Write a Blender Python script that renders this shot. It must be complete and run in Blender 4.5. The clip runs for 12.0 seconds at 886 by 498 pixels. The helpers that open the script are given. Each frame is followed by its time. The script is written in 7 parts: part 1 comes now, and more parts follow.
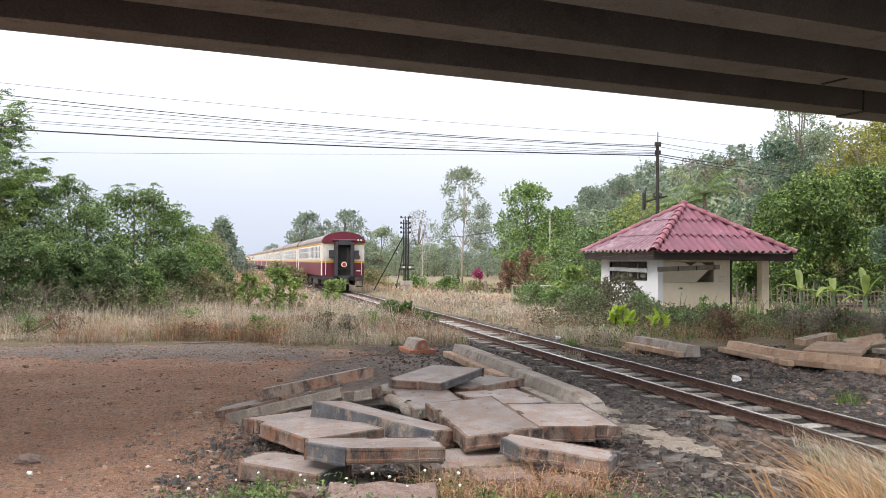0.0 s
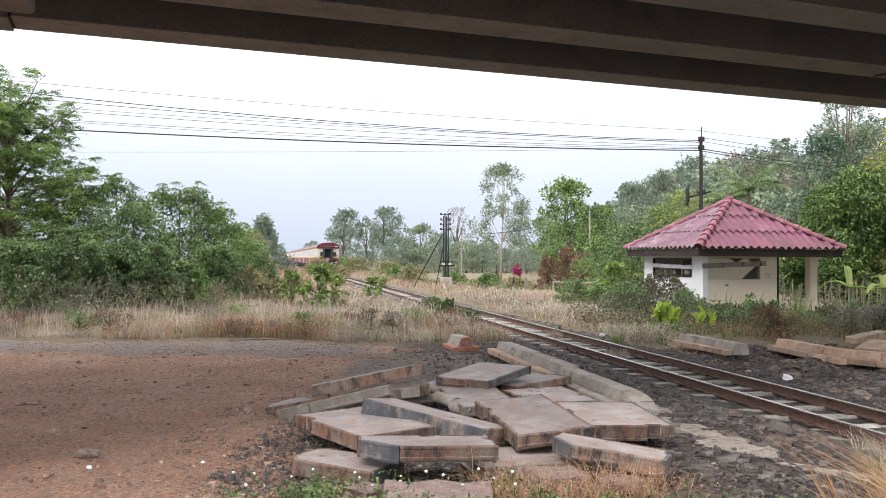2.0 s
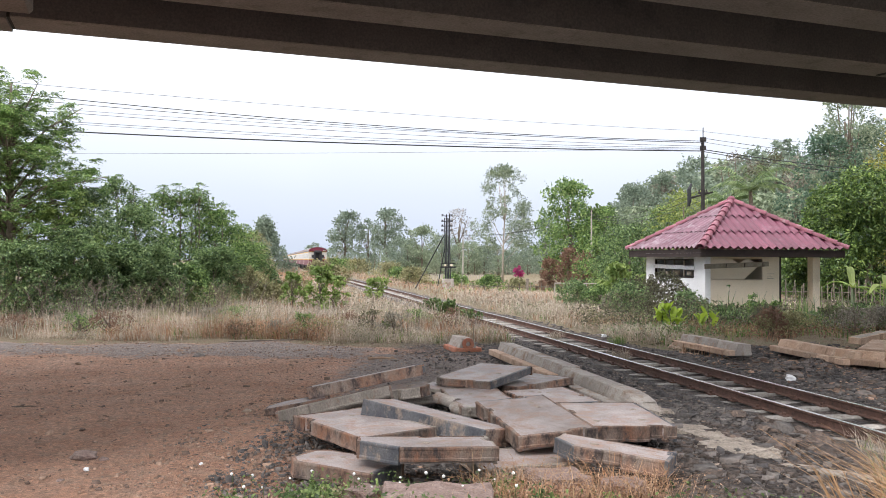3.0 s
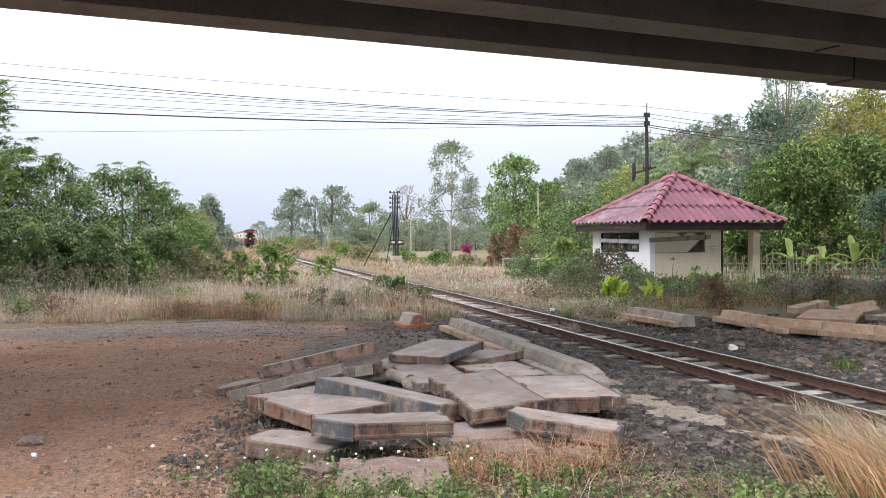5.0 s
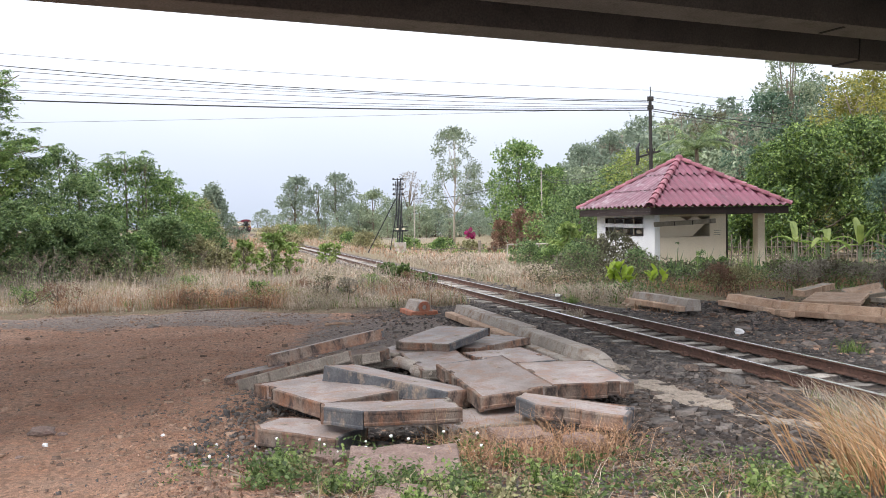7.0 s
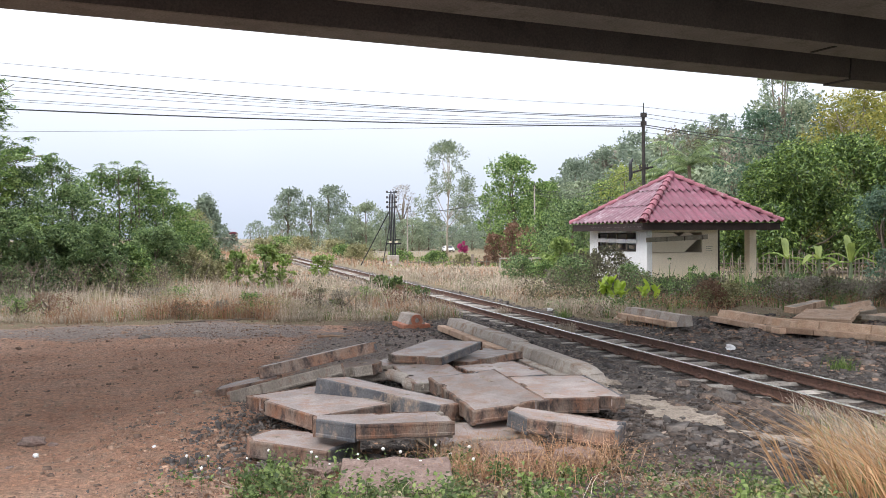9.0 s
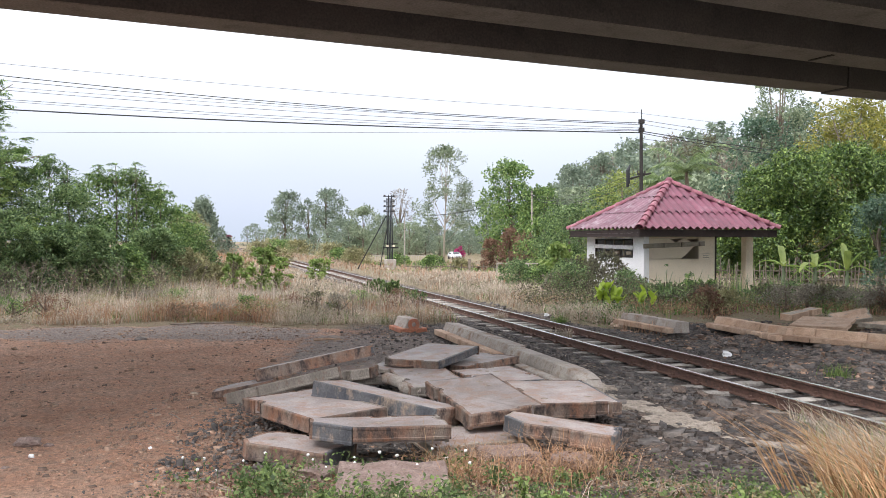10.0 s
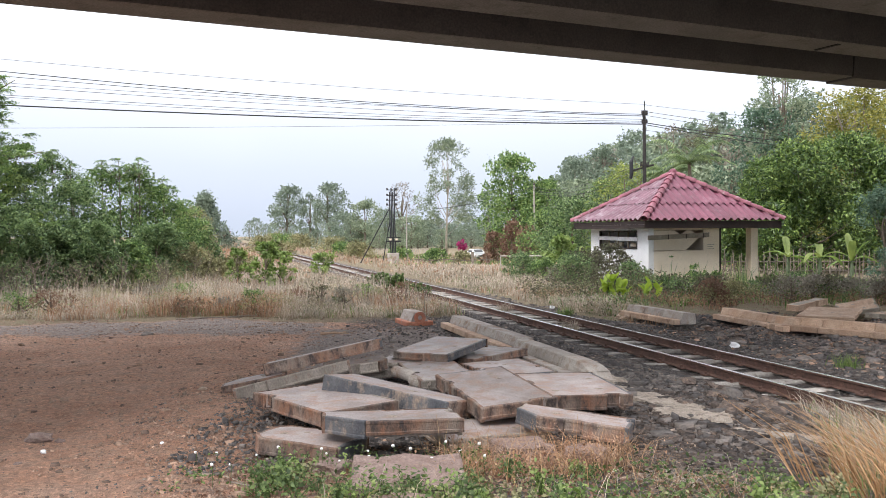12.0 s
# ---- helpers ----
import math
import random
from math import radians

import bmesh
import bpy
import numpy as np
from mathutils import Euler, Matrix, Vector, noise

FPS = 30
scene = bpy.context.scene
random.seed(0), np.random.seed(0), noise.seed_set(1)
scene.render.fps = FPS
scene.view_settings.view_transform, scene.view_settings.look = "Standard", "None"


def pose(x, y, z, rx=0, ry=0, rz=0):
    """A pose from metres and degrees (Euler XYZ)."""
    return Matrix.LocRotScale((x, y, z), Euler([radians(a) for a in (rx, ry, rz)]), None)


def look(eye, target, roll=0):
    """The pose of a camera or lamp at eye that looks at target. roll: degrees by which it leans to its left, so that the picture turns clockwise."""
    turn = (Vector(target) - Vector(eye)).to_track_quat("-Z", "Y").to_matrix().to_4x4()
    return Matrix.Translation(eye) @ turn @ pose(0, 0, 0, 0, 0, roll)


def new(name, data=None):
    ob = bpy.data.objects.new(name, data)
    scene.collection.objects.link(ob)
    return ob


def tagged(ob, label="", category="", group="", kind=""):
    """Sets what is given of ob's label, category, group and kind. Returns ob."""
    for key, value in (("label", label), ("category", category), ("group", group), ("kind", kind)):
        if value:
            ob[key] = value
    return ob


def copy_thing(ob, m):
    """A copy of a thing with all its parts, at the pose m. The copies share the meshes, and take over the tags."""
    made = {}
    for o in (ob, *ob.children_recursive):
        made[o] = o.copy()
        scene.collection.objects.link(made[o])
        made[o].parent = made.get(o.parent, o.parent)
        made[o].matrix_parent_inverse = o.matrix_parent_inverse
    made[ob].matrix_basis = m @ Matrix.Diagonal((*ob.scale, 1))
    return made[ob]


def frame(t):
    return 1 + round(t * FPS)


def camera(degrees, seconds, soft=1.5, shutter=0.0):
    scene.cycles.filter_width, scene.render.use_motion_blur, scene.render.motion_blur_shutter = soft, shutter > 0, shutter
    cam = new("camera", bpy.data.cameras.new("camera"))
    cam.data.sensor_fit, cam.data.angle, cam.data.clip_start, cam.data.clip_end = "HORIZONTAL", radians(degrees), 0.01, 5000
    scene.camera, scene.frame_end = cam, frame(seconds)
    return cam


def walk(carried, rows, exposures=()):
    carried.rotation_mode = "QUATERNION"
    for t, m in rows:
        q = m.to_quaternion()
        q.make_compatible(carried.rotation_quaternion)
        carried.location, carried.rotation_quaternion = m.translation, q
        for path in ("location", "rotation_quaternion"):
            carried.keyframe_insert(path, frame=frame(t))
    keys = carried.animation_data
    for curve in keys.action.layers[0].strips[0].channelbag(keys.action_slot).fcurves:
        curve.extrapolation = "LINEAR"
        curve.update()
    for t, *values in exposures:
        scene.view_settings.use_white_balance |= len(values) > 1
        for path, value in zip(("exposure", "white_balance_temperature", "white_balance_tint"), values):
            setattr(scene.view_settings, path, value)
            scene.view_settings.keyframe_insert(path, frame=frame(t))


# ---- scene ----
cam = camera(55.4, 12.0, soft=0.8)
PATH = [
    (0, (0.071, 0.332, 2.119), (0.07, 2.332, 2.15), 0.5),
    (0.5, (0.048, 0.338, 2.121), (-0.013, 2.338, 2.135), 0.3),
    (1, (0.054, 0.285, 2.118), (-0.022, 2.283, 2.135), 0.3),
    (1.5, (0.028, 0.289, 2.107), (-0.055, 2.287, 2.125), 0.4),
    (2, (-0.062, 0.344, 2.132), (-0.153, 2.342, 2.154), 0.4),
    (2.5, (-0.088, 0.382, 2.13), (-0.191, 2.379, 2.162), 0.4),
    (3, (-0.049, 0.425, 2.108), (-0.144, 2.423, 2.134), 0.3),
    (3.5, (-0.043, 0.424, 2.113), (-0.093, 2.423, 2.125), 0.3),
    (3.7, (-0.03, 0.354, 2.126), (-0.054, 2.354, 2.133), 0.2),
    (5.5, (-0.104, 0.414, 2.105), (-0.072, 2.413, 2.057), -0.5),
    (6, (-0.105, 0.415, 2.108), (-0.079, 2.413, 2.041), -0.9),
    (6.5, (-0.111, 0.425, 2.106), (-0.091, 2.423, 2.033), -1.1),
    (7, (-0.124, 0.407, 2.121), (-0.104, 2.406, 2.059), -1.0),
    (7.5, (-0.136, 0.385, 2.122), (-0.114, 2.384, 2.076), -0.9),
    (9.5, (-0.135, 0.366, 2.126), (-0.091, 2.365, 2.1), -0.2),
    (10, (-0.148, 0.36, 2.119), (-0.103, 2.359, 2.099), 0.1),
    (10.5, (-0.194, 0.358, 2.119), (-0.154, 2.358, 2.099), 0.3),
    (11, (-0.249, 0.374, 2.116), (-0.22, 2.373, 2.09), 0.2),
    (11.5, (-0.246, 0.388, 2.115), (-0.214, 2.387, 2.085), -0.1),
    (12, (-0.239, 0.397, 2.112), (-0.198, 2.397, 2.076), -0.3),
]
walk(cam, [(t, look(eye, target, roll)) for t, eye, target, roll in PATH], exposures=[(0, 0.51, 6620, 12), (1.5, 0.53, 6500, 12), (6, 0.52, 6420, 12), (12, 0.53, 6420, 12)])

# ---- world and light ----
world = bpy.data.worlds.new("overcast_sky")
scene.world = world
world.use_nodes = True
wn, wl = world.node_tree.nodes, world.node_tree.links
wn.clear()
w_out = wn.new("ShaderNodeOutputWorld")
w_bg = wn.new("ShaderNodeBackground")
w_bg2 = wn.new("ShaderNodeBackground")
w_add = wn.new("ShaderNodeAddShader")
w_sky = wn.new("ShaderNodeTexSky")
w_sky.sky_type = "NISHITA"
w_sky.sun_disc = False
w_sky.sun_elevation, w_sky.sun_rotation = radians(53), radians(231)
w_sky.dust_density = 4.0
w_tc = wn.new("ShaderNodeTexCoord")
w_sep = wn.new("ShaderNodeSeparateXYZ")
w_ramp = wn.new("ShaderNodeValToRGB")
w_noise = wn.new("ShaderNodeTexNoise")
w_noise.inputs["Scale"].default_value = 1.6
w_noise.inputs["Detail"].default_value = 4
w_mul = wn.new("ShaderNodeMath")
w_mul.operation = "MULTIPLY_ADD"
w_mul.inputs[1].default_value = 0.12
# a cloud layer, whiter towards the zenith, greyer blue over the horizon
els = w_ramp.color_ramp.elements
els[0].position, els[0].color = 0.0, (0.42, 0.485, 0.59, 1)
els[1].position, els[1].color = 0.9, (1.62, 1.64, 1.72, 1)
e = els.new(0.14)
e.color = (0.56, 0.615, 0.72, 1)
e = els.new(0.34)
e.color = (0.92, 0.94, 0.98, 1)
wl.new(w_tc.outputs["Generated"], w_sep.inputs[0])
wl.new(w_tc.outputs["Generated"], w_noise.inputs["Vector"])
wl.new(w_noise.outputs["Fac"], w_mul.inputs[0])
wl.new(w_sep.outputs["Z"], w_mul.inputs[2])
wl.new(w_mul.outputs[0], w_ramp.inputs[0])
wl.new(w_ramp.outputs[0], w_bg.inputs["Color"])
w_bg.inputs["Strength"].default_value = 0.98
wl.new(w_sky.outputs[0], w_bg2.inputs["Color"])
w_bg2.inputs["Strength"].default_value = 0.012
wl.new(w_bg.outputs[0], w_add.inputs[0])
wl.new(w_bg2.outputs[0], w_add.inputs[1])
wl.new(w_add.outputs[0], w_out.inputs["Surface"])

sun = new("sun", bpy.data.lights.new("sun", "SUN"))
sun.data.energy, sun.data.angle, sun.data.color = 1.85, radians(40), (1.0, 0.975, 0.94)
sun.matrix_world = look((0, 0, 90), (52, 42, 0))


# ---- materials ----
def nodes_of(name):
    m = bpy.data.materials.new(name)
    m.use_nodes = True
    n = m.node_tree.nodes
    return m, n, m.node_tree.links, n["Principled BSDF"]


def noise_node(n, l, vec, scale, detail=4, rough=0.6):
    t = n.new("ShaderNodeTexNoise")
    t.inputs["Scale"].default_value, t.inputs["Detail"].default_value = scale, detail
    t.inputs["Roughness"].default_value = rough
    if vec is not None:
        l.new(vec, t.inputs["Vector"])
    return t.outputs["Fac"]


def ramp_node(n, l, fac, stops):
    r = n.new("ShaderNodeValToRGB")
    el = r.color_ramp.elements
    el[0].position, el[0].color = stops[0][0], (*stops[0][1], 1)
    el[1].position, el[1].color = stops[-1][0], (*stops[-1][1], 1)
    for p, c in stops[1:-1]:
        x = el.new(p)
        x.color = (*c, 1)
    l.new(fac, r.inputs[0])
    return r.outputs[0]


def mix_node(n, l, fac, a, b, mode="MIX"):
    x = n.new("ShaderNodeMix")
    x.data_type, x.blend_type = "RGBA", mode
    for s, v in ((0, fac), (6, a), (7, b)):
        if isinstance(v, (int, float)):
            x.inputs[s].default_value = v
        elif isinstance(v, tuple):
            x.inputs[s].default_value = (*v, 1)
        else:
            l.new(v, x.inputs[s])
    return x.outputs[2]


def bump_node(n, l, height, strength, dist, bsdf):
    b = n.new("ShaderNodeBump")
    b.inputs["Strength"].default_value, b.inputs["Distance"].default_value = strength, dist
    l.new(height, b.inputs["Height"])
    l.new(b.outputs[0], bsdf.inputs["Normal"])


def surface(name, c1, c2, stain, scale=3.0, fine=40.0, rough=0.85, metal=0.0, stain_at=0.6, bump=0.4, dist=0.01, piece=0.0, island=False, streak=1.0):
    """A worn surface: two tones in broad patches, stains, fine grain and relief."""
    m, n, l, p = nodes_of(name)
    tc = n.new("ShaderNodeTexCoord").outputs["Object"]
    if piece:
        own = n.new("ShaderNodeVectorMath")
        own.operation = "MULTIPLY_ADD"
        own.inputs[0].default_value = (31.0, 17.0, 23.0)
        l.new(n.new("ShaderNodeObjectInfo").outputs["Random"], own.inputs[1])
        l.new(tc, own.inputs[2])
        tc = own.outputs[0]
    if streak != 1:
        st = n.new("ShaderNodeVectorMath")
        st.operation = "MULTIPLY"
        st.inputs[1].default_value = (1, 1, streak)
        l.new(tc, st.inputs[0])
        tc = st.outputs[0]
    big, small = noise_node(n, l, tc, scale, 5), noise_node(n, l, tc, fine, 3)
    col = mix_node(n, l, ramp_node(n, l, big, [(0.36, (0, 0, 0)), (0.64, (1, 1, 1))]), c1, c2)
    sfac = ramp_node(n, l, noise_node(n, l, tc, scale * 1.7, 6, 0.7), [(stain_at - 0.06, (0, 0, 0)), (stain_at + 0.1, (1, 1, 1))])
    col = mix_node(n, l, sfac, col, stain)
    g = ramp_node(n, l, small, [(0.3, (0.72, 0.72, 0.72)), (0.7, (1.15, 1.15, 1.15))])
    col = mix_node(n, l, 1.0, col, g, "MULTIPLY")
    if piece:
        oi = n.new("ShaderNodeObjectInfo").outputs["Random"]
        pr = ramp_node(n, l, oi, [(0, (1 - piece,) * 3), (1, (1 + piece,) * 3)])
        col = mix_node(n, l, 1.0, col, pr, "MULTIPLY")
    if island:
        ri = n.new("ShaderNodeNewGeometry").outputs["Random Per Island"]
        ir = ramp_node(n, l, ri, [(0, (0.45, 0.45, 0.47)), (0.6, (1.0, 0.98, 0.95)), (0.9, (1.3, 1.25, 1.2)), (1, (1.8, 1.7, 1.6))])
        col = mix_node(n, l, 1.0, col, ir, "MULTIPLY")
    l.new(col, p.inputs["Base Color"])
    p.inputs["Roughness"].default_value, p.inputs["Metallic"].default_value = rough, metal
    bump_node(n, l, small, bump, dist, p)
    return m


def plain(name, c, rough=0.6, metal=0.0, glow=0.0):
    m, n, l, p = nodes_of(name)
    tc = n.new("ShaderNodeTexCoord").outputs["Object"]
    f = ramp_node(n, l, noise_node(n, l, tc, 9, 5), [(0.3, tuple(v * 0.78 for v in c)), (0.7, tuple(min(1, v * 1.15) for v in c))])
    l.new(f, p.inputs["Base Color"])
    p.inputs["Roughness"].default_value, p.inputs["Metallic"].default_value = rough, metal
    return m


def leafy(name, dark, mid, light, through_light=0.42, rough=0.6):
    """Leaves or blades: each its own tone, some light passing through."""
    m, n, l, p = nodes_of(name)
    geo = n.new("ShaderNodeNewGeometry")
    tc = n.new("ShaderNodeTexCoord").outputs["Object"]
    col = ramp_node(n, l, geo.outputs["Random Per Island"], [(0.0, dark), (0.5, mid), (1.0, light)])
    patch = ramp_node(n, l, noise_node(n, l, tc, 0.9, 3), [(0.3, (0.55, 0.6, 0.58)), (0.7, (1.3, 1.25, 1.2))])
    col = mix_node(n, l, 1.0, col, patch, "MULTIPLY")
    l.new(col, p.inputs["Base Color"])
    p.inputs["Roughness"].default_value = rough
    tr = n.new("ShaderNodeBsdfTranslucent")
    l.new(col, tr.inputs["Color"])
    mx = n.new("ShaderNodeMixShader")
    mx.inputs[0].default_value = through_light
    l.new(p.outputs[0], mx.inputs[1])
    l.new(tr.outputs[0], mx.inputs[2])
    l.new(mx.outputs[0], n["Material Output"].inputs["Surface"])
    return m


def ground_material():
    m, n, l, p = nodes_of("mixed_ground")
    pos = n.new("ShaderNodeNewGeometry").outputs["Position"]
    at = n.new("ShaderNodeAttribute")
    at.attribute_name = "zone"
    sep = n.new("ShaderNodeSeparateColor")
    l.new(at.outputs["Color"], sep.inputs[0])
    wide, mid, fine = noise_node(n, l, pos, 0.5, 6, 0.65), noise_node(n, l, pos, 4, 6, 0.7), noise_node(n, l, pos, 38, 4, 0.7)
    vor = n.new("ShaderNodeTexVoronoi")
    vor.inputs["Scale"].default_value = 26
    l.new(pos, vor.inputs["Vector"])
    grit = noise_node(n, l, pos, 120, 3, 0.7)
    dirt = ramp_node(n, l, wide, [(0.3, (0.42, 0.22, 0.14)), (0.5, (0.54, 0.308, 0.205)), (0.72, (0.62, 0.395, 0.285))])
    dirt = mix_node(n, l, ramp_node(n, l, mid, [(0.46, (0, 0, 0)), (0.68, (0.75, 0.75, 0.75))]), dirt, (0.42, 0.29, 0.21))
    dirt = mix_node(n, l, ramp_node(n, l, noise_node(n, l, pos, 11, 6, 0.75), [(0.52, (0, 0, 0)), (0.66, (0.65, 0.65, 0.65))]), dirt, (0.29, 0.185, 0.13))
    crumbs = ramp_node(n, l, vor.outputs["Color"], [(0.1, (0.66, 0.64, 0.62)), (0.5, (1.0, 1.0, 1.0)), (0.9, (1.3, 1.27, 1.22))])
    dirt = mix_node(n, l, 0.8, dirt, crumbs, "MULTIPLY")
    dirt = mix_node(n, l, 1.0, dirt, ramp_node(n, l, grit, [(0.32, (0.62, 0.6, 0.58)), (0.5, (1, 1, 1)), (0.7, (1.32, 1.3, 1.28))]), "MULTIPLY")
    gravel = ramp_node(n, l, vor.outputs["Color"], [(0.15, (0.03, 0.027, 0.025)), (0.6, (0.09, 0.08, 0.075)), (0.95, (0.22, 0.2, 0.185))])
    gravel = mix_node(n, l, ramp_node(n, l, mid, [(0.45, (0, 0, 0)), (0.7, (0.7, 0.7, 0.7))]), gravel, (0.22, 0.152, 0.115))
    soil = ramp_node(n, l, mid, [(0.3, (0.2, 0.14, 0.09)), (0.5, (0.25, 0.195, 0.12)), (0.65, (0.19, 0.19, 0.095)), (0.8, (0.26, 0.22, 0.14))])
    grey = ramp_node(n, l, mid, [(0.3, (0.215, 0.172, 0.15)), (0.7, (0.34, 0.287, 0.258))])
    grey = mix_node(n, l, 0.8, grey, crumbs, "MULTIPLY")
    # zone edges broken up by the middle noise
    def edge(ch):
        a = n.new("ShaderNodeMath")
        a.operation = "MULTIPLY_ADD"
        a.inputs[1].default_value, a.inputs[2].default_value = 1.3, -0.65
        l.new(mid, a.inputs[0])
        b = n.new("ShaderNodeMath")
        b.operation = "ADD"
        b.use_clamp = True
        l.new(a.outputs[0], b.inputs[0])
        l.new(ch, b.inputs[1])
        return ramp_node(n, l, b.outputs[0], [(0.35, (0, 0, 0)), (0.65, (1, 1, 1))])
    col = mix_node(n, l, edge(sep.outputs[0]), soil, dirt)
    col = mix_node(n, l, edge(sep.outputs[1]), col, gravel)
    col = mix_node(n, l, edge(sep.outputs[2]), col, grey)
    g = ramp_node(n, l, fine, [(0.3, (0.7, 0.7, 0.7)), (0.72, (1.2, 1.2, 1.2))])
    col = mix_node(n, l, 1.0, col, g, "MULTIPLY")
    l.new(col, p.inputs["Base Color"])
    p.inputs["Roughness"].default_value = 0.95
    hs = n.new("ShaderNodeMath")
    hs.operation = "ADD"
    l.new(fine, hs.inputs[0])
    l.new(mid, hs.inputs[1])
    bump_node(n, l, hs.outputs[0], 1.0, 0.09, p)
    return m


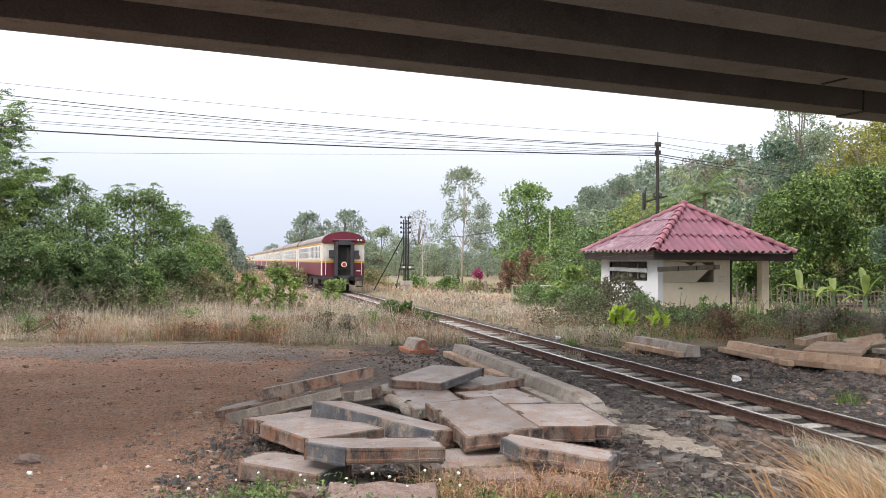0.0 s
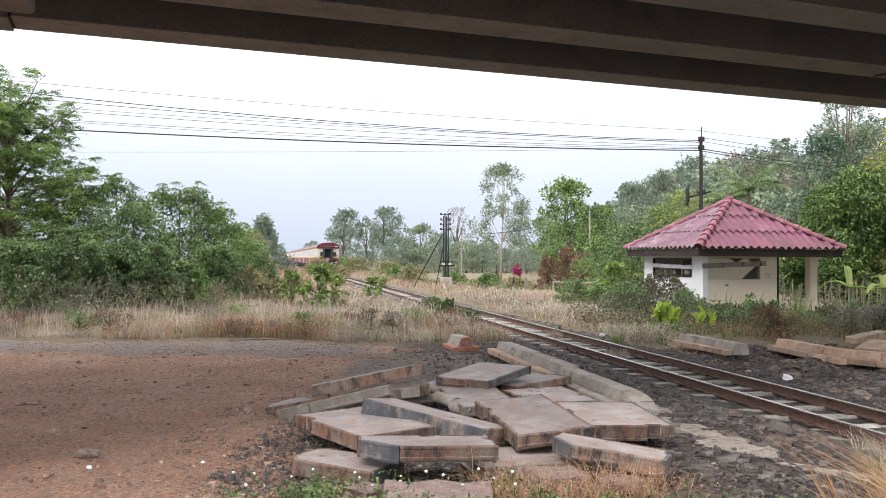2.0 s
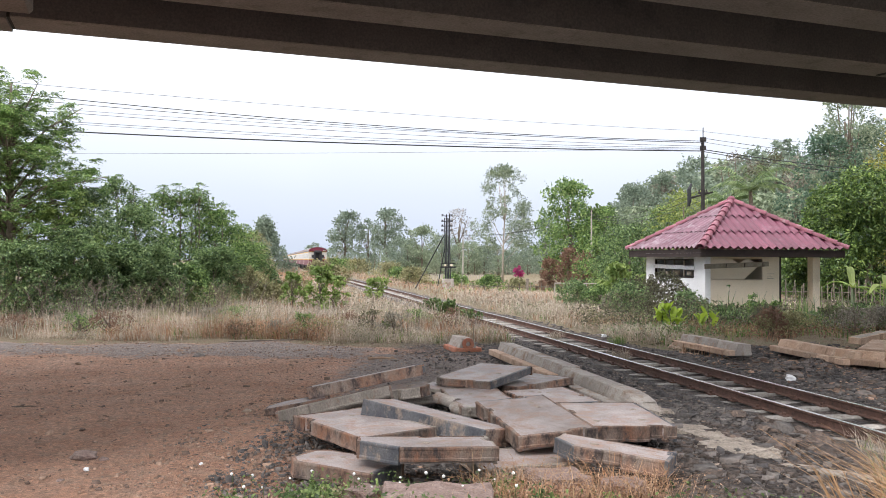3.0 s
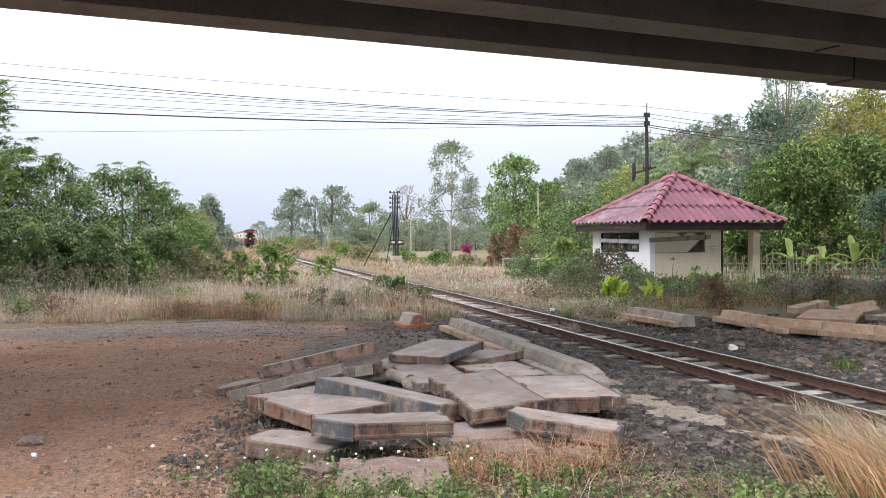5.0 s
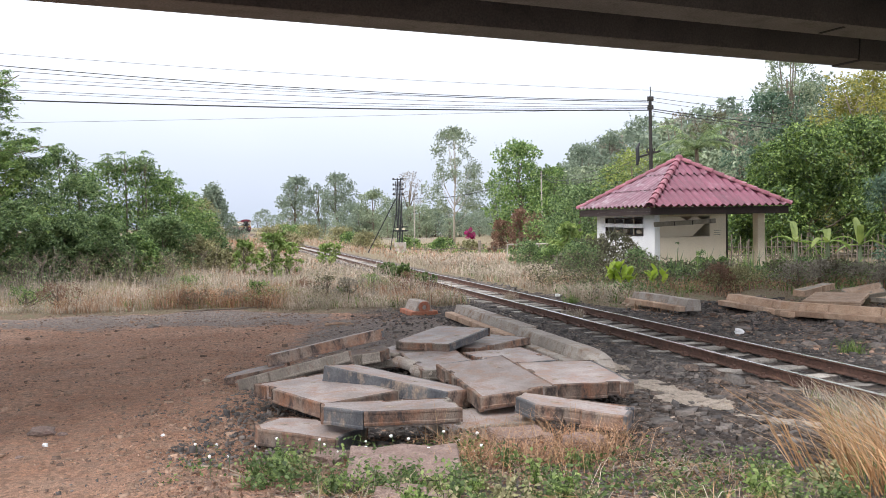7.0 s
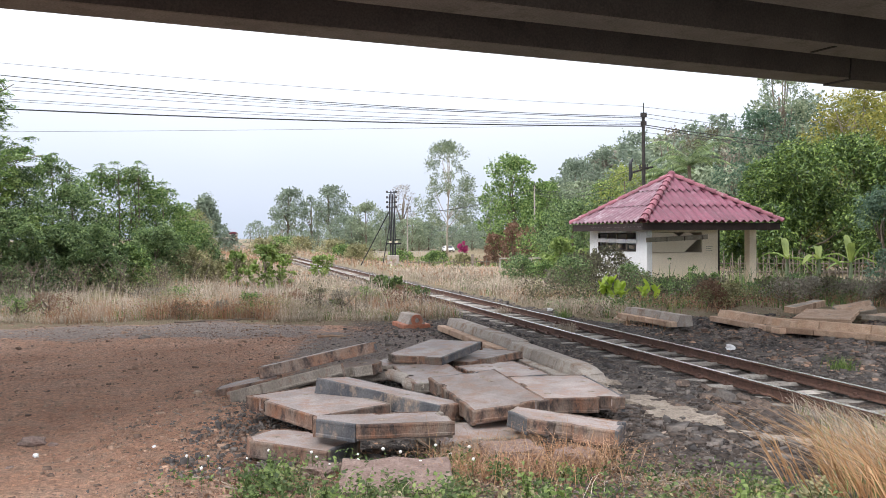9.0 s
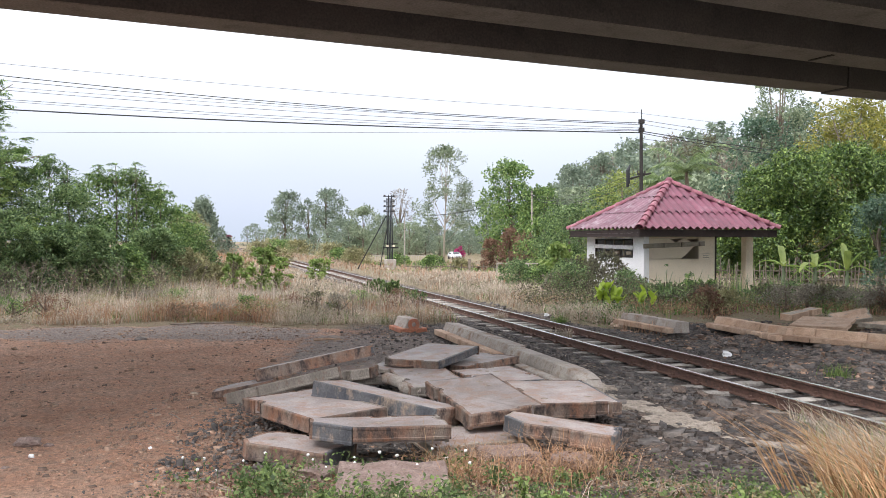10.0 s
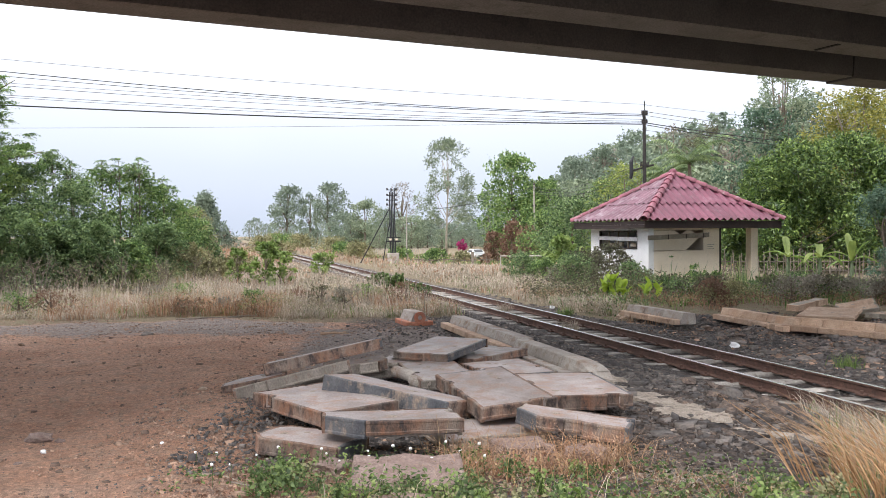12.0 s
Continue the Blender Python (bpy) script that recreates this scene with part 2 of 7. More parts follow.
M = dict(
    ground=ground_material(),
    slab=surface("worn_concrete", (0.235, 0.196, 0.178), (0.37, 0.322, 0.305), (0.29, 0.185, 0.135), 2.6, 60, 0.55, piece=0.24, dist=0.008, stain_at=0.54),
    steel_edge=surface("rusty_angle_iron", (0.235, 0.19, 0.155), (0.225, 0.108, 0.062), (0.055, 0.04, 0.035), 4.2, 70, 0.8, 0.0, 0.53, piece=0.35, streak=0.6, bump=0.9),
    # darker blue-grey edging with pale stains, for single slab sides
    dark_edge=surface("dark_angle_iron", (0.045, 0.05, 0.06), (0.13, 0.13, 0.135), (0.36, 0.27, 0.2), 3.2, 70, 0.55, 0.0, 0.6, piece=0.25, streak=0.6, bump=0.9),
    grey_edge=surface("bare_slab_edge", (0.23, 0.2, 0.165), (0.34, 0.295, 0.25), (0.22, 0.12, 0.075), 3.6, 60, 0.9, 0.0, 0.62, piece=0.2, streak=0.6, bump=0.9),
    kerb=surface("cast_kerb_concrete", (0.35, 0.308, 0.27), (0.47, 0.428, 0.378), (0.27, 0.185, 0.13), 2.0, 45, 0.92, piece=0.14, stain_at=0.55, bump=0.7),
    ochre=surface("ochre_concrete", (0.46, 0.30, 0.20), (0.6, 0.44, 0.32), (0.28, 0.18, 0.12), 2.5, 45, 0.9, piece=0.16, bump=0.7),
    orange=surface("orange_block_paint", (0.45, 0.16, 0.09), (0.55, 0.24, 0.15), (0.35, 0.25, 0.2), 4, 40, 0.85),
    rubble=surface("pinkish_rubble", (0.23, 0.155, 0.13), (0.34, 0.255, 0.22), (0.15, 0.11, 0.09), 7, 50, 0.95, bump=1.0, dist=0.03),
    mortar=surface("spilt_mortar", (0.31, 0.26, 0.21), (0.44, 0.38, 0.315), (0.17, 0.135, 0.11), 6, 55, 0.95, stain_at=0.57, bump=1.0, dist=0.03),
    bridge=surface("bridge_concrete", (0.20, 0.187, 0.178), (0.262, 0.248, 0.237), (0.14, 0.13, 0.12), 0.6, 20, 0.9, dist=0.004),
    # same concrete darkened: shade between the girders is put into the colour
    bridge_shaded=surface("shaded_bridge_concrete", (0.09, 0.088, 0.094), (0.122, 0.12, 0.126), (0.074, 0.073, 0.078), 0.5, 20, 0.9, dist=0.004),
    joint=plain("joint_rubber", (0.03, 0.03, 0.03), 0.9),
    rail_side=surface("rusty_rail", (0.10, 0.055, 0.042), (0.17, 0.095, 0.07), (0.06, 0.04, 0.034), 5, 50, 0.8, 0.2),
    rail_top=plain("polished_railhead", (0.8, 0.79, 0.78), 0.22, 0.9),
    sleeper=surface("weathered_sleeper", (0.27, 0.245, 0.215), (0.43, 0.4, 0.36), (0.12, 0.095, 0.08), 5, 40, 0.9, piece=0.35),
    stone=surface("dark_ballast_stone", (0.085, 0.077, 0.073), (0.165, 0.15, 0.14), (0.19, 0.155, 0.13), 6, 30, 0.95, island=True),
    pale_stone=surface("pale_stone", (0.27, 0.21, 0.16), (0.36, 0.3, 0.25), (0.24, 0.16, 0.11), 6, 30, 0.95, island=True),
    earth=surface("dark_broken_earth", (0.06, 0.048, 0.042), (0.12, 0.097, 0.083), (0.17, 0.125, 0.1), 6, 40, 0.98, island=True, bump=1.0, dist=0.03),
    clod=surface("dirt_clod", (0.25, 0.165, 0.12), (0.36, 0.25, 0.185), (0.2, 0.14, 0.105), 6, 30, 0.98, island=True),
    wall_white=surface("whitewash", (0.88, 0.885, 0.9), (0.92, 0.92, 0.93), (0.78, 0.77, 0.75), 1.2, 150, 0.9, stain_at=0.66, dist=0.002),
    wall_cream=surface("cream_plaster", (0.87, 0.745, 0.58), (0.9, 0.785, 0.63), (0.79, 0.66, 0.5), 1.0, 150, 0.9, stain_at=0.68, dist=0.002),
    panel=surface("cream_board", (0.76, 0.65, 0.51), (0.8, 0.7, 0.56), (0.64, 0.53, 0.4), 1.5, 150, 0.85, stain_at=0.68, dist=0.002),
    plank=surface("grey_plank", (0.26, 0.22, 0.17), (0.38, 0.34, 0.28), (0.2, 0.16, 0.12), 3, 60, 0.9),
    fascia=surface("dark_stained_fascia", (0.022, 0.014, 0.013), (0.036, 0.022, 0.02), (0.052, 0.036, 0.031), 1.5, 30, 0.8),
    # greyer red with pale streaks, used on one fall of the roof
    roof_grey=surface("greyed_red_roof_sheet", (0.15, 0.065, 0.09), (0.215, 0.11, 0.14), (0.29, 0.22, 0.245), 1.2, 22, 0.6, stain_at=0.56, piece=0.12, dist=0.003, streak=2.0),
    roof=surface("faded_red_roof_sheet", (0.145, 0.034, 0.06), (0.205, 0.052, 0.088), (0.25, 0.125, 0.16), 0.9, 22, 0.5, stain_at=0.6, piece=0.14, dist=0.003, streak=2.0),
    ridge=surface("faded_red_ridge_tile", (0.19, 0.05, 0.075), (0.265, 0.085, 0.11), (0.37, 0.26, 0.27), 2, 22, 0.6, piece=0.2, dist=0.003),
    # near-black that paints the shade inside the coach's end doorway
    dark=plain("doorway_shade_black", (0.02, 0.02, 0.02), 0.9),
    glass=plain("dusty_glass", (0.05, 0.055, 0.058), 0.4),
    maroon=surface("maroon_coach_paint", (0.13, 0.010, 0.03), (0.18, 0.018, 0.04), (0.10, 0.015, 0.025), 0.8, 20, 0.45, dist=0.001),
    cream=surface("cream_coach_paint", (0.68, 0.65, 0.58), (0.76, 0.73, 0.67), (0.55, 0.5, 0.44), 0.8, 20, 0.5, dist=0.001),
    yellow=surface("yellow_coach_band", (0.62, 0.34, 0.03), (0.7, 0.42, 0.05), (0.5, 0.27, 0.05), 1, 20, 0.5, dist=0.001),
    coach_roof=surface("grey_coach_roof", (0.19, 0.165, 0.15), (0.28, 0.25, 0.23), (0.2, 0.165, 0.14), 0.7, 20, 0.65, dist=0.001),
    under=surface("sooty_underframe", (0.03, 0.027, 0.025), (0.06, 0.052, 0.047), (0.09, 0.07, 0.06), 2, 30, 0.8),
    rubber=plain("gangway_rubber", (0.045, 0.045, 0.05), 0.8),
    red=plain("red_signal_disc", (0.42, 0.03, 0.05), 0.4),
    white=plain("white_paint", (0.78, 0.78, 0.78), 0.6),
    mast=plain("black_mast_paint", (0.02, 0.021, 0.026), 0.5),
    pole_dark=surface("tarred_pole", (0.022, 0.02, 0.019), (0.045, 0.04, 0.036), (0.07, 0.062, 0.055), 2, 30, 0.85),
    pole_pale=surface("concrete_pole", (0.42, 0.38, 0.33), (0.5, 0.46, 0.41), (0.34, 0.3, 0.25), 2, 30, 0.9),
    wire=plain("black_cable", (0.03, 0.03, 0.032), 0.6),
    bark=surface("grey_brown_bark", (0.13, 0.10, 0.075), (0.22, 0.18, 0.14), (0.3, 0.27, 0.23), 3, 25, 0.95),
    bark_pale=surface("pale_smooth_bark", (0.42, 0.36, 0.29), (0.55, 0.5, 0.43), (0.3, 0.24, 0.18), 1.5, 20, 0.85),
    leaf_bush=leafy("thicket_leaf", (0.042, 0.082, 0.032), (0.165, 0.28, 0.088), (0.4, 0.53, 0.18), 0.36),
    leaf_deep=leafy("deep_green_leaf", (0.048, 0.088, 0.042), (0.175, 0.275, 0.115), (0.38, 0.5, 0.22), 0.36),
    leaf_olive=leafy("olive_dry_leaf", (0.17, 0.16, 0.08), (0.32, 0.30, 0.155), (0.48, 0.46, 0.25), 0.36),
    leaf_tree=leafy("feathery_leaf", (0.06, 0.12, 0.04), (0.2, 0.325, 0.105), (0.42, 0.55, 0.2), 0.38),
    leaf_mango=leafy("broad_dark_leaf", (0.026, 0.058, 0.02), (0.105, 0.19, 0.048), (0.34, 0.46, 0.125), 0.24, 0.42),
    # distance haze is put into this leaf colour: paler, greyer green
    leaf_hazed=leafy("haze_paled_leaf", (0.185, 0.24, 0.185), (0.255, 0.32, 0.245), (0.34, 0.405, 0.31)),
    # its own grey-green, lightened further in place of haze
    leaf_euca=leafy("grey_green_leaf", (0.18, 0.235, 0.15), (0.29, 0.355, 0.235), (0.44, 0.5, 0.36)),
    leaf_yellow=leafy("yellowing_leaf", (0.15, 0.17, 0.04), (0.30, 0.295, 0.065), (0.45, 0.42, 0.11)),
    leaf_lime=leafy("pale_green_leaf", (0.17, 0.23, 0.06), (0.30, 0.37, 0.10), (0.46, 0.5, 0.18)),
    leaf_brown=leafy("dry_russet_leaf", (0.16, 0.08, 0.055), (0.26, 0.15, 0.105), (0.35, 0.24, 0.17)),
    leaf_dry=leafy("bare_twig_leaf", (0.21, 0.19, 0.155), (0.31, 0.28, 0.23), (0.42, 0.38, 0.32)),
    leaf_young=leafy("young_yellow_leaf", (0.28, 0.4, 0.05), (0.42, 0.56, 0.075), (0.56, 0.68, 0.13), 0.4),
    leaf_bright=leafy("bright_young_leaf", (0.13, 0.21, 0.05), (0.25, 0.36, 0.095), (0.41, 0.5, 0.18), 0.4),
    leaf_purple=leafy("purple_brown_leaf", (0.08, 0.066, 0.052), (0.15, 0.138, 0.09), (0.25, 0.26, 0.14)),
    leaf_blue=leafy("blue_green_leaf", (0.067, 0.123, 0.085), (0.123, 0.209, 0.142), (0.209, 0.304, 0.209)),
    leaf_weed=leafy("weed_leaf", (0.05, 0.085, 0.028), (0.115, 0.18, 0.055), (0.23, 0.31, 0.1), 0.35),
    petal=leafy("magenta_petal", (0.42, 0.02, 0.16), (0.55, 0.04, 0.24), (0.65, 0.1, 0.32)),
    straw=leafy("dry_straw", (0.30, 0.235, 0.175), (0.46, 0.38, 0.305), (0.63, 0.565, 0.485), 0.25, 0.75),
    straw_red=leafy("russet_straw", (0.27, 0.135, 0.08), (0.43, 0.25, 0.155), (0.57, 0.39, 0.26), 0.25, 0.75),
    straw_gold=leafy("golden_straw", (0.26, 0.14, 0.065), (0.43, 0.25, 0.125), (0.58, 0.39, 0.225), 0.3, 0.7),
    blade=leafy("green_grass_blade", (0.072, 0.132, 0.030), (0.144, 0.228, 0.060), (0.264, 0.348, 0.108), 0.35),
    frond=leafy("palm_frond", (0.09, 0.145, 0.058), (0.175, 0.255, 0.105), (0.3, 0.38, 0.17)),
    flower=plain("white_flower", (0.85, 0.85, 0.82), 0.7),
    bamboo=surface("grey_bamboo", (0.15, 0.125, 0.1), (0.25, 0.21, 0.17), (0.1, 0.08, 0.065), 5, 40, 0.9, piece=0.3),
    car=plain("white_car_paint", (0.78, 0.79, 0.8), 0.25),
    bag=plain("white_plastic", (0.82, 0.82, 0.82), 0.5),
)


# ---- mesh helpers ----
def mesh_ob(name, verts, faces, mats, parent=None, label="", smooth=False, idx=None):
    me = bpy.data.meshes.new(name)
    me.from_pydata([tuple(v) for v in verts], [], [tuple(f) for f in faces])
    for m in mats if isinstance(mats, (list, tuple)) else [mats]:
        me.materials.append(m)
    if idx is not None:
        me.polygons.foreach_set("material_index", np.asarray(idx, dtype=np.int32))
    if smooth:
        me.polygons.foreach_set("use_smooth", np.ones(len(me.polygons), dtype=bool))
    me.update()
    ob = new(name, me)
    if parent is not None:
        ob.parent = parent
    if label:
        ob["label"] = label
    return ob


def part(name, bm, mat, parent=None, label="", smooth=False):
    """Links a bmesh as one mesh object under a thing or a part."""
    me = bpy.data.meshes.new(name)
    bmesh.ops.recalc_face_normals(bm, faces=bm.faces)
    bm.to_mesh(me)
    bm.free()
    for m in mat if isinstance(mat, (list, tuple)) else [mat]:
        me.materials.append(m)
    if smooth:
        me.polygons.foreach_set("use_smooth", np.ones(len(me.polygons), dtype=bool))
    ob = new(name, me)
    if parent is not None:
        ob.parent = parent
    if label:
        ob["label"] = label
    return ob


def box(bm, x0, x1, y0, y1, z0, z1, bevel=0.0, mi=0):
    r = bmesh.ops.create_cube(bm, size=1)
    m = Matrix.Translation(((x0 + x1) / 2, (y0 + y1) / 2, (z0 + z1) / 2)) @ Matrix.Diagonal((x1 - x0, y1 - y0, z1 - z0, 1))
    bmesh.ops.transform(bm, matrix=m, verts=r["verts"])
    fs = set(f for v in r["verts"] for f in v.link_faces)
    for f in fs:
        f.material_index = mi
    if bevel:
        es = list(set(e for v in r["verts"] for e in v.link_edges))
        bmesh.ops.bevel(bm, geom=es, offset=bevel, segments=1, affect="EDGES")
    return bm


def boxes(*bs, bevel=0.0):
    bm = bmesh.new()
    for b in bs:
        box(bm, *b, bevel=bevel)
    return bm


def tube(bm, pts, radii, sides=7):
    """A tapered tube along points."""
    rings = []
    for i, p in enumerate(pts):
        p = Vector(p)
        a = Vector(pts[max(i - 1, 0)])
        b = Vector(pts[min(i + 1, len(pts) - 1)])
        d = (b - a).normalized()
        u = d.orthogonal().normalized()
        v = d.cross(u)
        r = radii[i] if isinstance(radii, (list, tuple)) else radii
        rings.append([bm.verts.new(p + (u * math.cos(k * 2 * math.pi / sides) + v * math.sin(k * 2 * math.pi / sides)) * r) for k in range(sides)])
    for a, b in zip(rings, rings[1:]):
        for k in range(sides):
            bm.faces.new((a[k], a[(k + 1) % sides], b[(k + 1) % sides], b[k]))
    bm.faces.new(rings[0][::-1])
    bm.faces.new(rings[-1])
    return bm


def prism(bm, profile, length, axis="x"):
    """Extrudes a closed (u, z) profile along x, centred."""
    a = [bm.verts.new((-length / 2, u, z)) for u, z in profile]
    b = [bm.verts.new((length / 2, u, z)) for u, z in profile]
    n = len(profile)
    for i in range(n):
        bm.faces.new((a[i], a[(i + 1) % n], b[(i + 1) % n], b[i]))
    bm.faces.new(a[::-1])
    bm.faces.new(b)
    return bm


def thing(name, m, label, category, group="", kind=""):
    e = new(name)
    e.empty_display_size = 0.2
    e.matrix_world = m
    return tagged(e, label, category, group, kind)


# ---- the ground ----
TRACK_TURN = 14.33


def track_x(y):
    return 7.935 - 0.2555 * y


def off_track(x, y):
    """Metres to the right of the track's centre line."""
    return (x - track_x(y)) * 0.969


def sstep(v):
    v = np.clip(v, 0, 1)
    return v * v * (3 - 2 * v)


def gz(x, y):
    x, y = np.asarray(x, float), np.asarray(y, float)
    o = (x - (7.935 - 0.2555 * y)) * 0.969
    z = -1.7 * sstep((y - 42) / 75) * sstep((o - 3) / 16)
    z = z + 0.5 * sstep((8.6 - y) / 4.5) * sstep((x + 3.2) / 1.6)
    # wooded rise
    z = z + 17 * np.exp(-(((x - 100) / 48) ** 2 + ((y - 205) / 60) ** 2))
    z = z - 0.12 * np.exp(-((o - 2.6) / 1.0) ** 2) * (y < 40)
    z = z - 0.085 * np.exp(-(o / 1.1) ** 4)
    z = z + 0.09 * sstep((o - 2.2) / 1.2) * sstep((11 - o) / 3) * (y < 24) * np.sin(x * 3.1 + y * 0.9) * np.sin(y * 2.3 - x * 1.4)
    bumpy = 0.035 * np.sin(x * 1.9 + 0.7 * y) * np.sin(y * 1.3 - 0.4 * x) + 0.02 * np.sin(x * 4.3 - y * 2.2) * np.sin(y * 5.1 + x)
    z = z + bumpy * sstep(3 - np.abs(o) * 0 - 0) * np.where(np.abs(o) < 1.3, 0.2, 1.0)
    return z


def build_ground():
    g = 1.32 ** np.arange(1, 22)
    xs = np.concatenate([-(16 + 2 * g[::-1]), np.arange(-16, 16.01, 0.2), 16 + 2 * g])
    ys = np.concatenate([-(4 + 2 * g[::-1]), np.arange(-4, 26.01, 0.2), np.arange(27, 140, 2.0), 140 + 4 * g])
    X, Y = np.meshgrid(xs, ys)
    rng = np.random.default_rng(3)
    Z = gz(X, Y) + np.where((np.abs(X) < 16.1) & (Y < 26.1), rng.normal(0, 0.008, X.shape), 0)
    nx, ny = len(xs), len(ys)
    V = np.stack([X, Y, Z], -1).reshape(-1, 3)
    i = np.arange(nx * ny).reshape(ny, nx)
    F = np.stack([i[:-1, :-1], i[:-1, 1:], i[1:, 1:], i[1:, :-1]], -1).reshape(-1, 4)
    me = bpy.data.meshes.new("ground")
    me.from_pydata(V.tolist(), [], F.tolist())
    o = off_track(V[:, 0], V[:, 1])
    x, y = V[:, 0], V[:, 1]
    edge_y = 21.6 + 0.5 * np.sin(x * 0.8)
    dirt = sstep((3.2 - x) / 1.5) * sstep((edge_y - y) / 1.0) * sstep((y + 30) / 5)
    gravel = sstep((x + 3.3) / 1.8) * sstep((22.5 - y) / 1.5) * (0.75 * sstep((y - 4.4) / 1.5) + 0.25 * sstep((y - 7.6) / 1.6)) * sstep((6.0 - o) / 2.0) * (0.62 + 0.38 * sstep((x + 1.4) / 1.2))
    gravel = np.maximum(gravel, sstep((1.9 - np.abs(o)) / 0.8) * 0.9 * sstep((y - 5) / 3))
    grey = sstep((y - 16.9) / 2.4) * sstep((edge_y - 0.1 - y) / 0.8) * sstep((-2.0 - x) / 1.0) * 0.8
    lot = sstep((o - 2.4) / 1.2) * sstep((9.5 - o) / 2) * sstep((21.5 - y) / 2) * 0.6
    grey = np.maximum(grey, lot * 0.95)
    grey = np.maximum(grey, 0.85 * sstep((y - 12.4) / 2.0) * sstep((20.5 - y) / 2) * sstep((x + 3.5) / 1.5) * sstep((0.9 - x) / 1.2))
    col = np.stack([dirt, gravel, grey, np.ones_like(x)], -1).astype(np.float32)
    at = me.color_attributes.new("zone", "FLOAT_COLOR", "POINT")
    at.data.foreach_set("color", col.reshape(-1))
    me.materials.append(M["ground"])
    me.polygons.foreach_set("use_smooth", np.ones(len(me.polygons), dtype=bool))
    me.update()
    tagged(new("ground", me), "red-brown dirt and dark gravel ground running into dry fields", "ground", kind="structure")


build_ground()

# ---- the overpass ----
BX, BY = Vector((0.9197, 0.3925, 0)), Vector((0.3925, -0.9197, 0))
SOFFIT = 6.6
BRIDGE = Matrix(((BX.x, BY.x, 0, -9.29), (BX.y, BY.y, 0, 16.57), (0, 0, 1, SOFFIT), (0, 0, 0, 1)))


def build_overpass():
    """Girders side by side under a deck, three spans, on hammerhead piers."""
    span, pitch, wide, deep = 22.9, 3.03, 0.98, 1.5
    top = thing("overpass", BRIDGE, "grey-brown concrete road overpass with deep girders, seen from below", "bridge", kind="structure")
    prof = [(0.02, 0), (wide - 0.02, 0), (wide, 0.02), (wide + 0.08, deep), (-0.08, deep), (0, 0.02)]
    gm = None
    for s in (-1, 0, 1):
        for k in range(4):
            if gm is None:
                bm = bmesh.new()
                prism(bm, prof, span - 0.06)
                bm.faces.ensure_lookup_table()
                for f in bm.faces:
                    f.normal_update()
                    # lighter colour on the soffit, painted-in shade on webs and ends
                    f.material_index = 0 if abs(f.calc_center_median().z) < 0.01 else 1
                ob = part("girder", bm, [M["bridge"], M["bridge_shaded"]], top)
                gm = ob.data
            else:
                ob = new("girder", gm)
                ob.parent = top
            ob.location = (span * (s + 0.5), k * pitch, -0.05 if s else 0)
    part("deck", boxes((-span, 2 * span, -0.75, 3 * pitch + wide + 0.75, deep, deep + 0.28)), M["bridge_shaded"], top)
    for v in (-0.75, 3 * pitch + wide + 0.53):
        part("parapet", boxes((-span, 2 * span, v, v + 0.22, deep + 0.284, deep + 1.15)), M["bridge"], top)
    for s in (0, 1):
        bm = boxes((span * s - 0.8, span * s + 0.8, 4.7, 3 * pitch + wide, -0.9, -0.06), bevel=0.05)
        part("pier_cap", bm, M["bridge"], top)
        bm = boxes((span * s - 0.45, span * s + 0.45, 8.3, 9.4, -SOFFIT - 0.6, -0.91), bevel=0.08)
        part("pier_column", bm, M["bridge"], top)
    for s in (0, 1):
        part("expansion_joint", boxes((span * s - 0.03, span * s + 0.03, 0.03, wide - 0.03, 0.004, 0.4)), M["joint"], top)
    part("drain_slit", boxes((18.9, 19.0, pitch + 0.15, pitch + 0.85, -0.02, 0.01)), M["joint"], top, "dark drain slit")


build_overpass()


# ---- the railway ----
def track_at(s, off=0.0, z=0.0):
    """A pose s metres along the track from where it passes y = 0, x along the rails."""
    d = Vector((-0.2476, 0.9689, 0))
    r = Vector((0.9689, 0.2476, 0))
    p = Vector((7.935, 0, z)) + d * s + r * off
    return Matrix.Translation(p) @ Matrix.Rotation(math.atan2(d.y, d.x), 4, "Z")


RAIL_TOP = 0.1


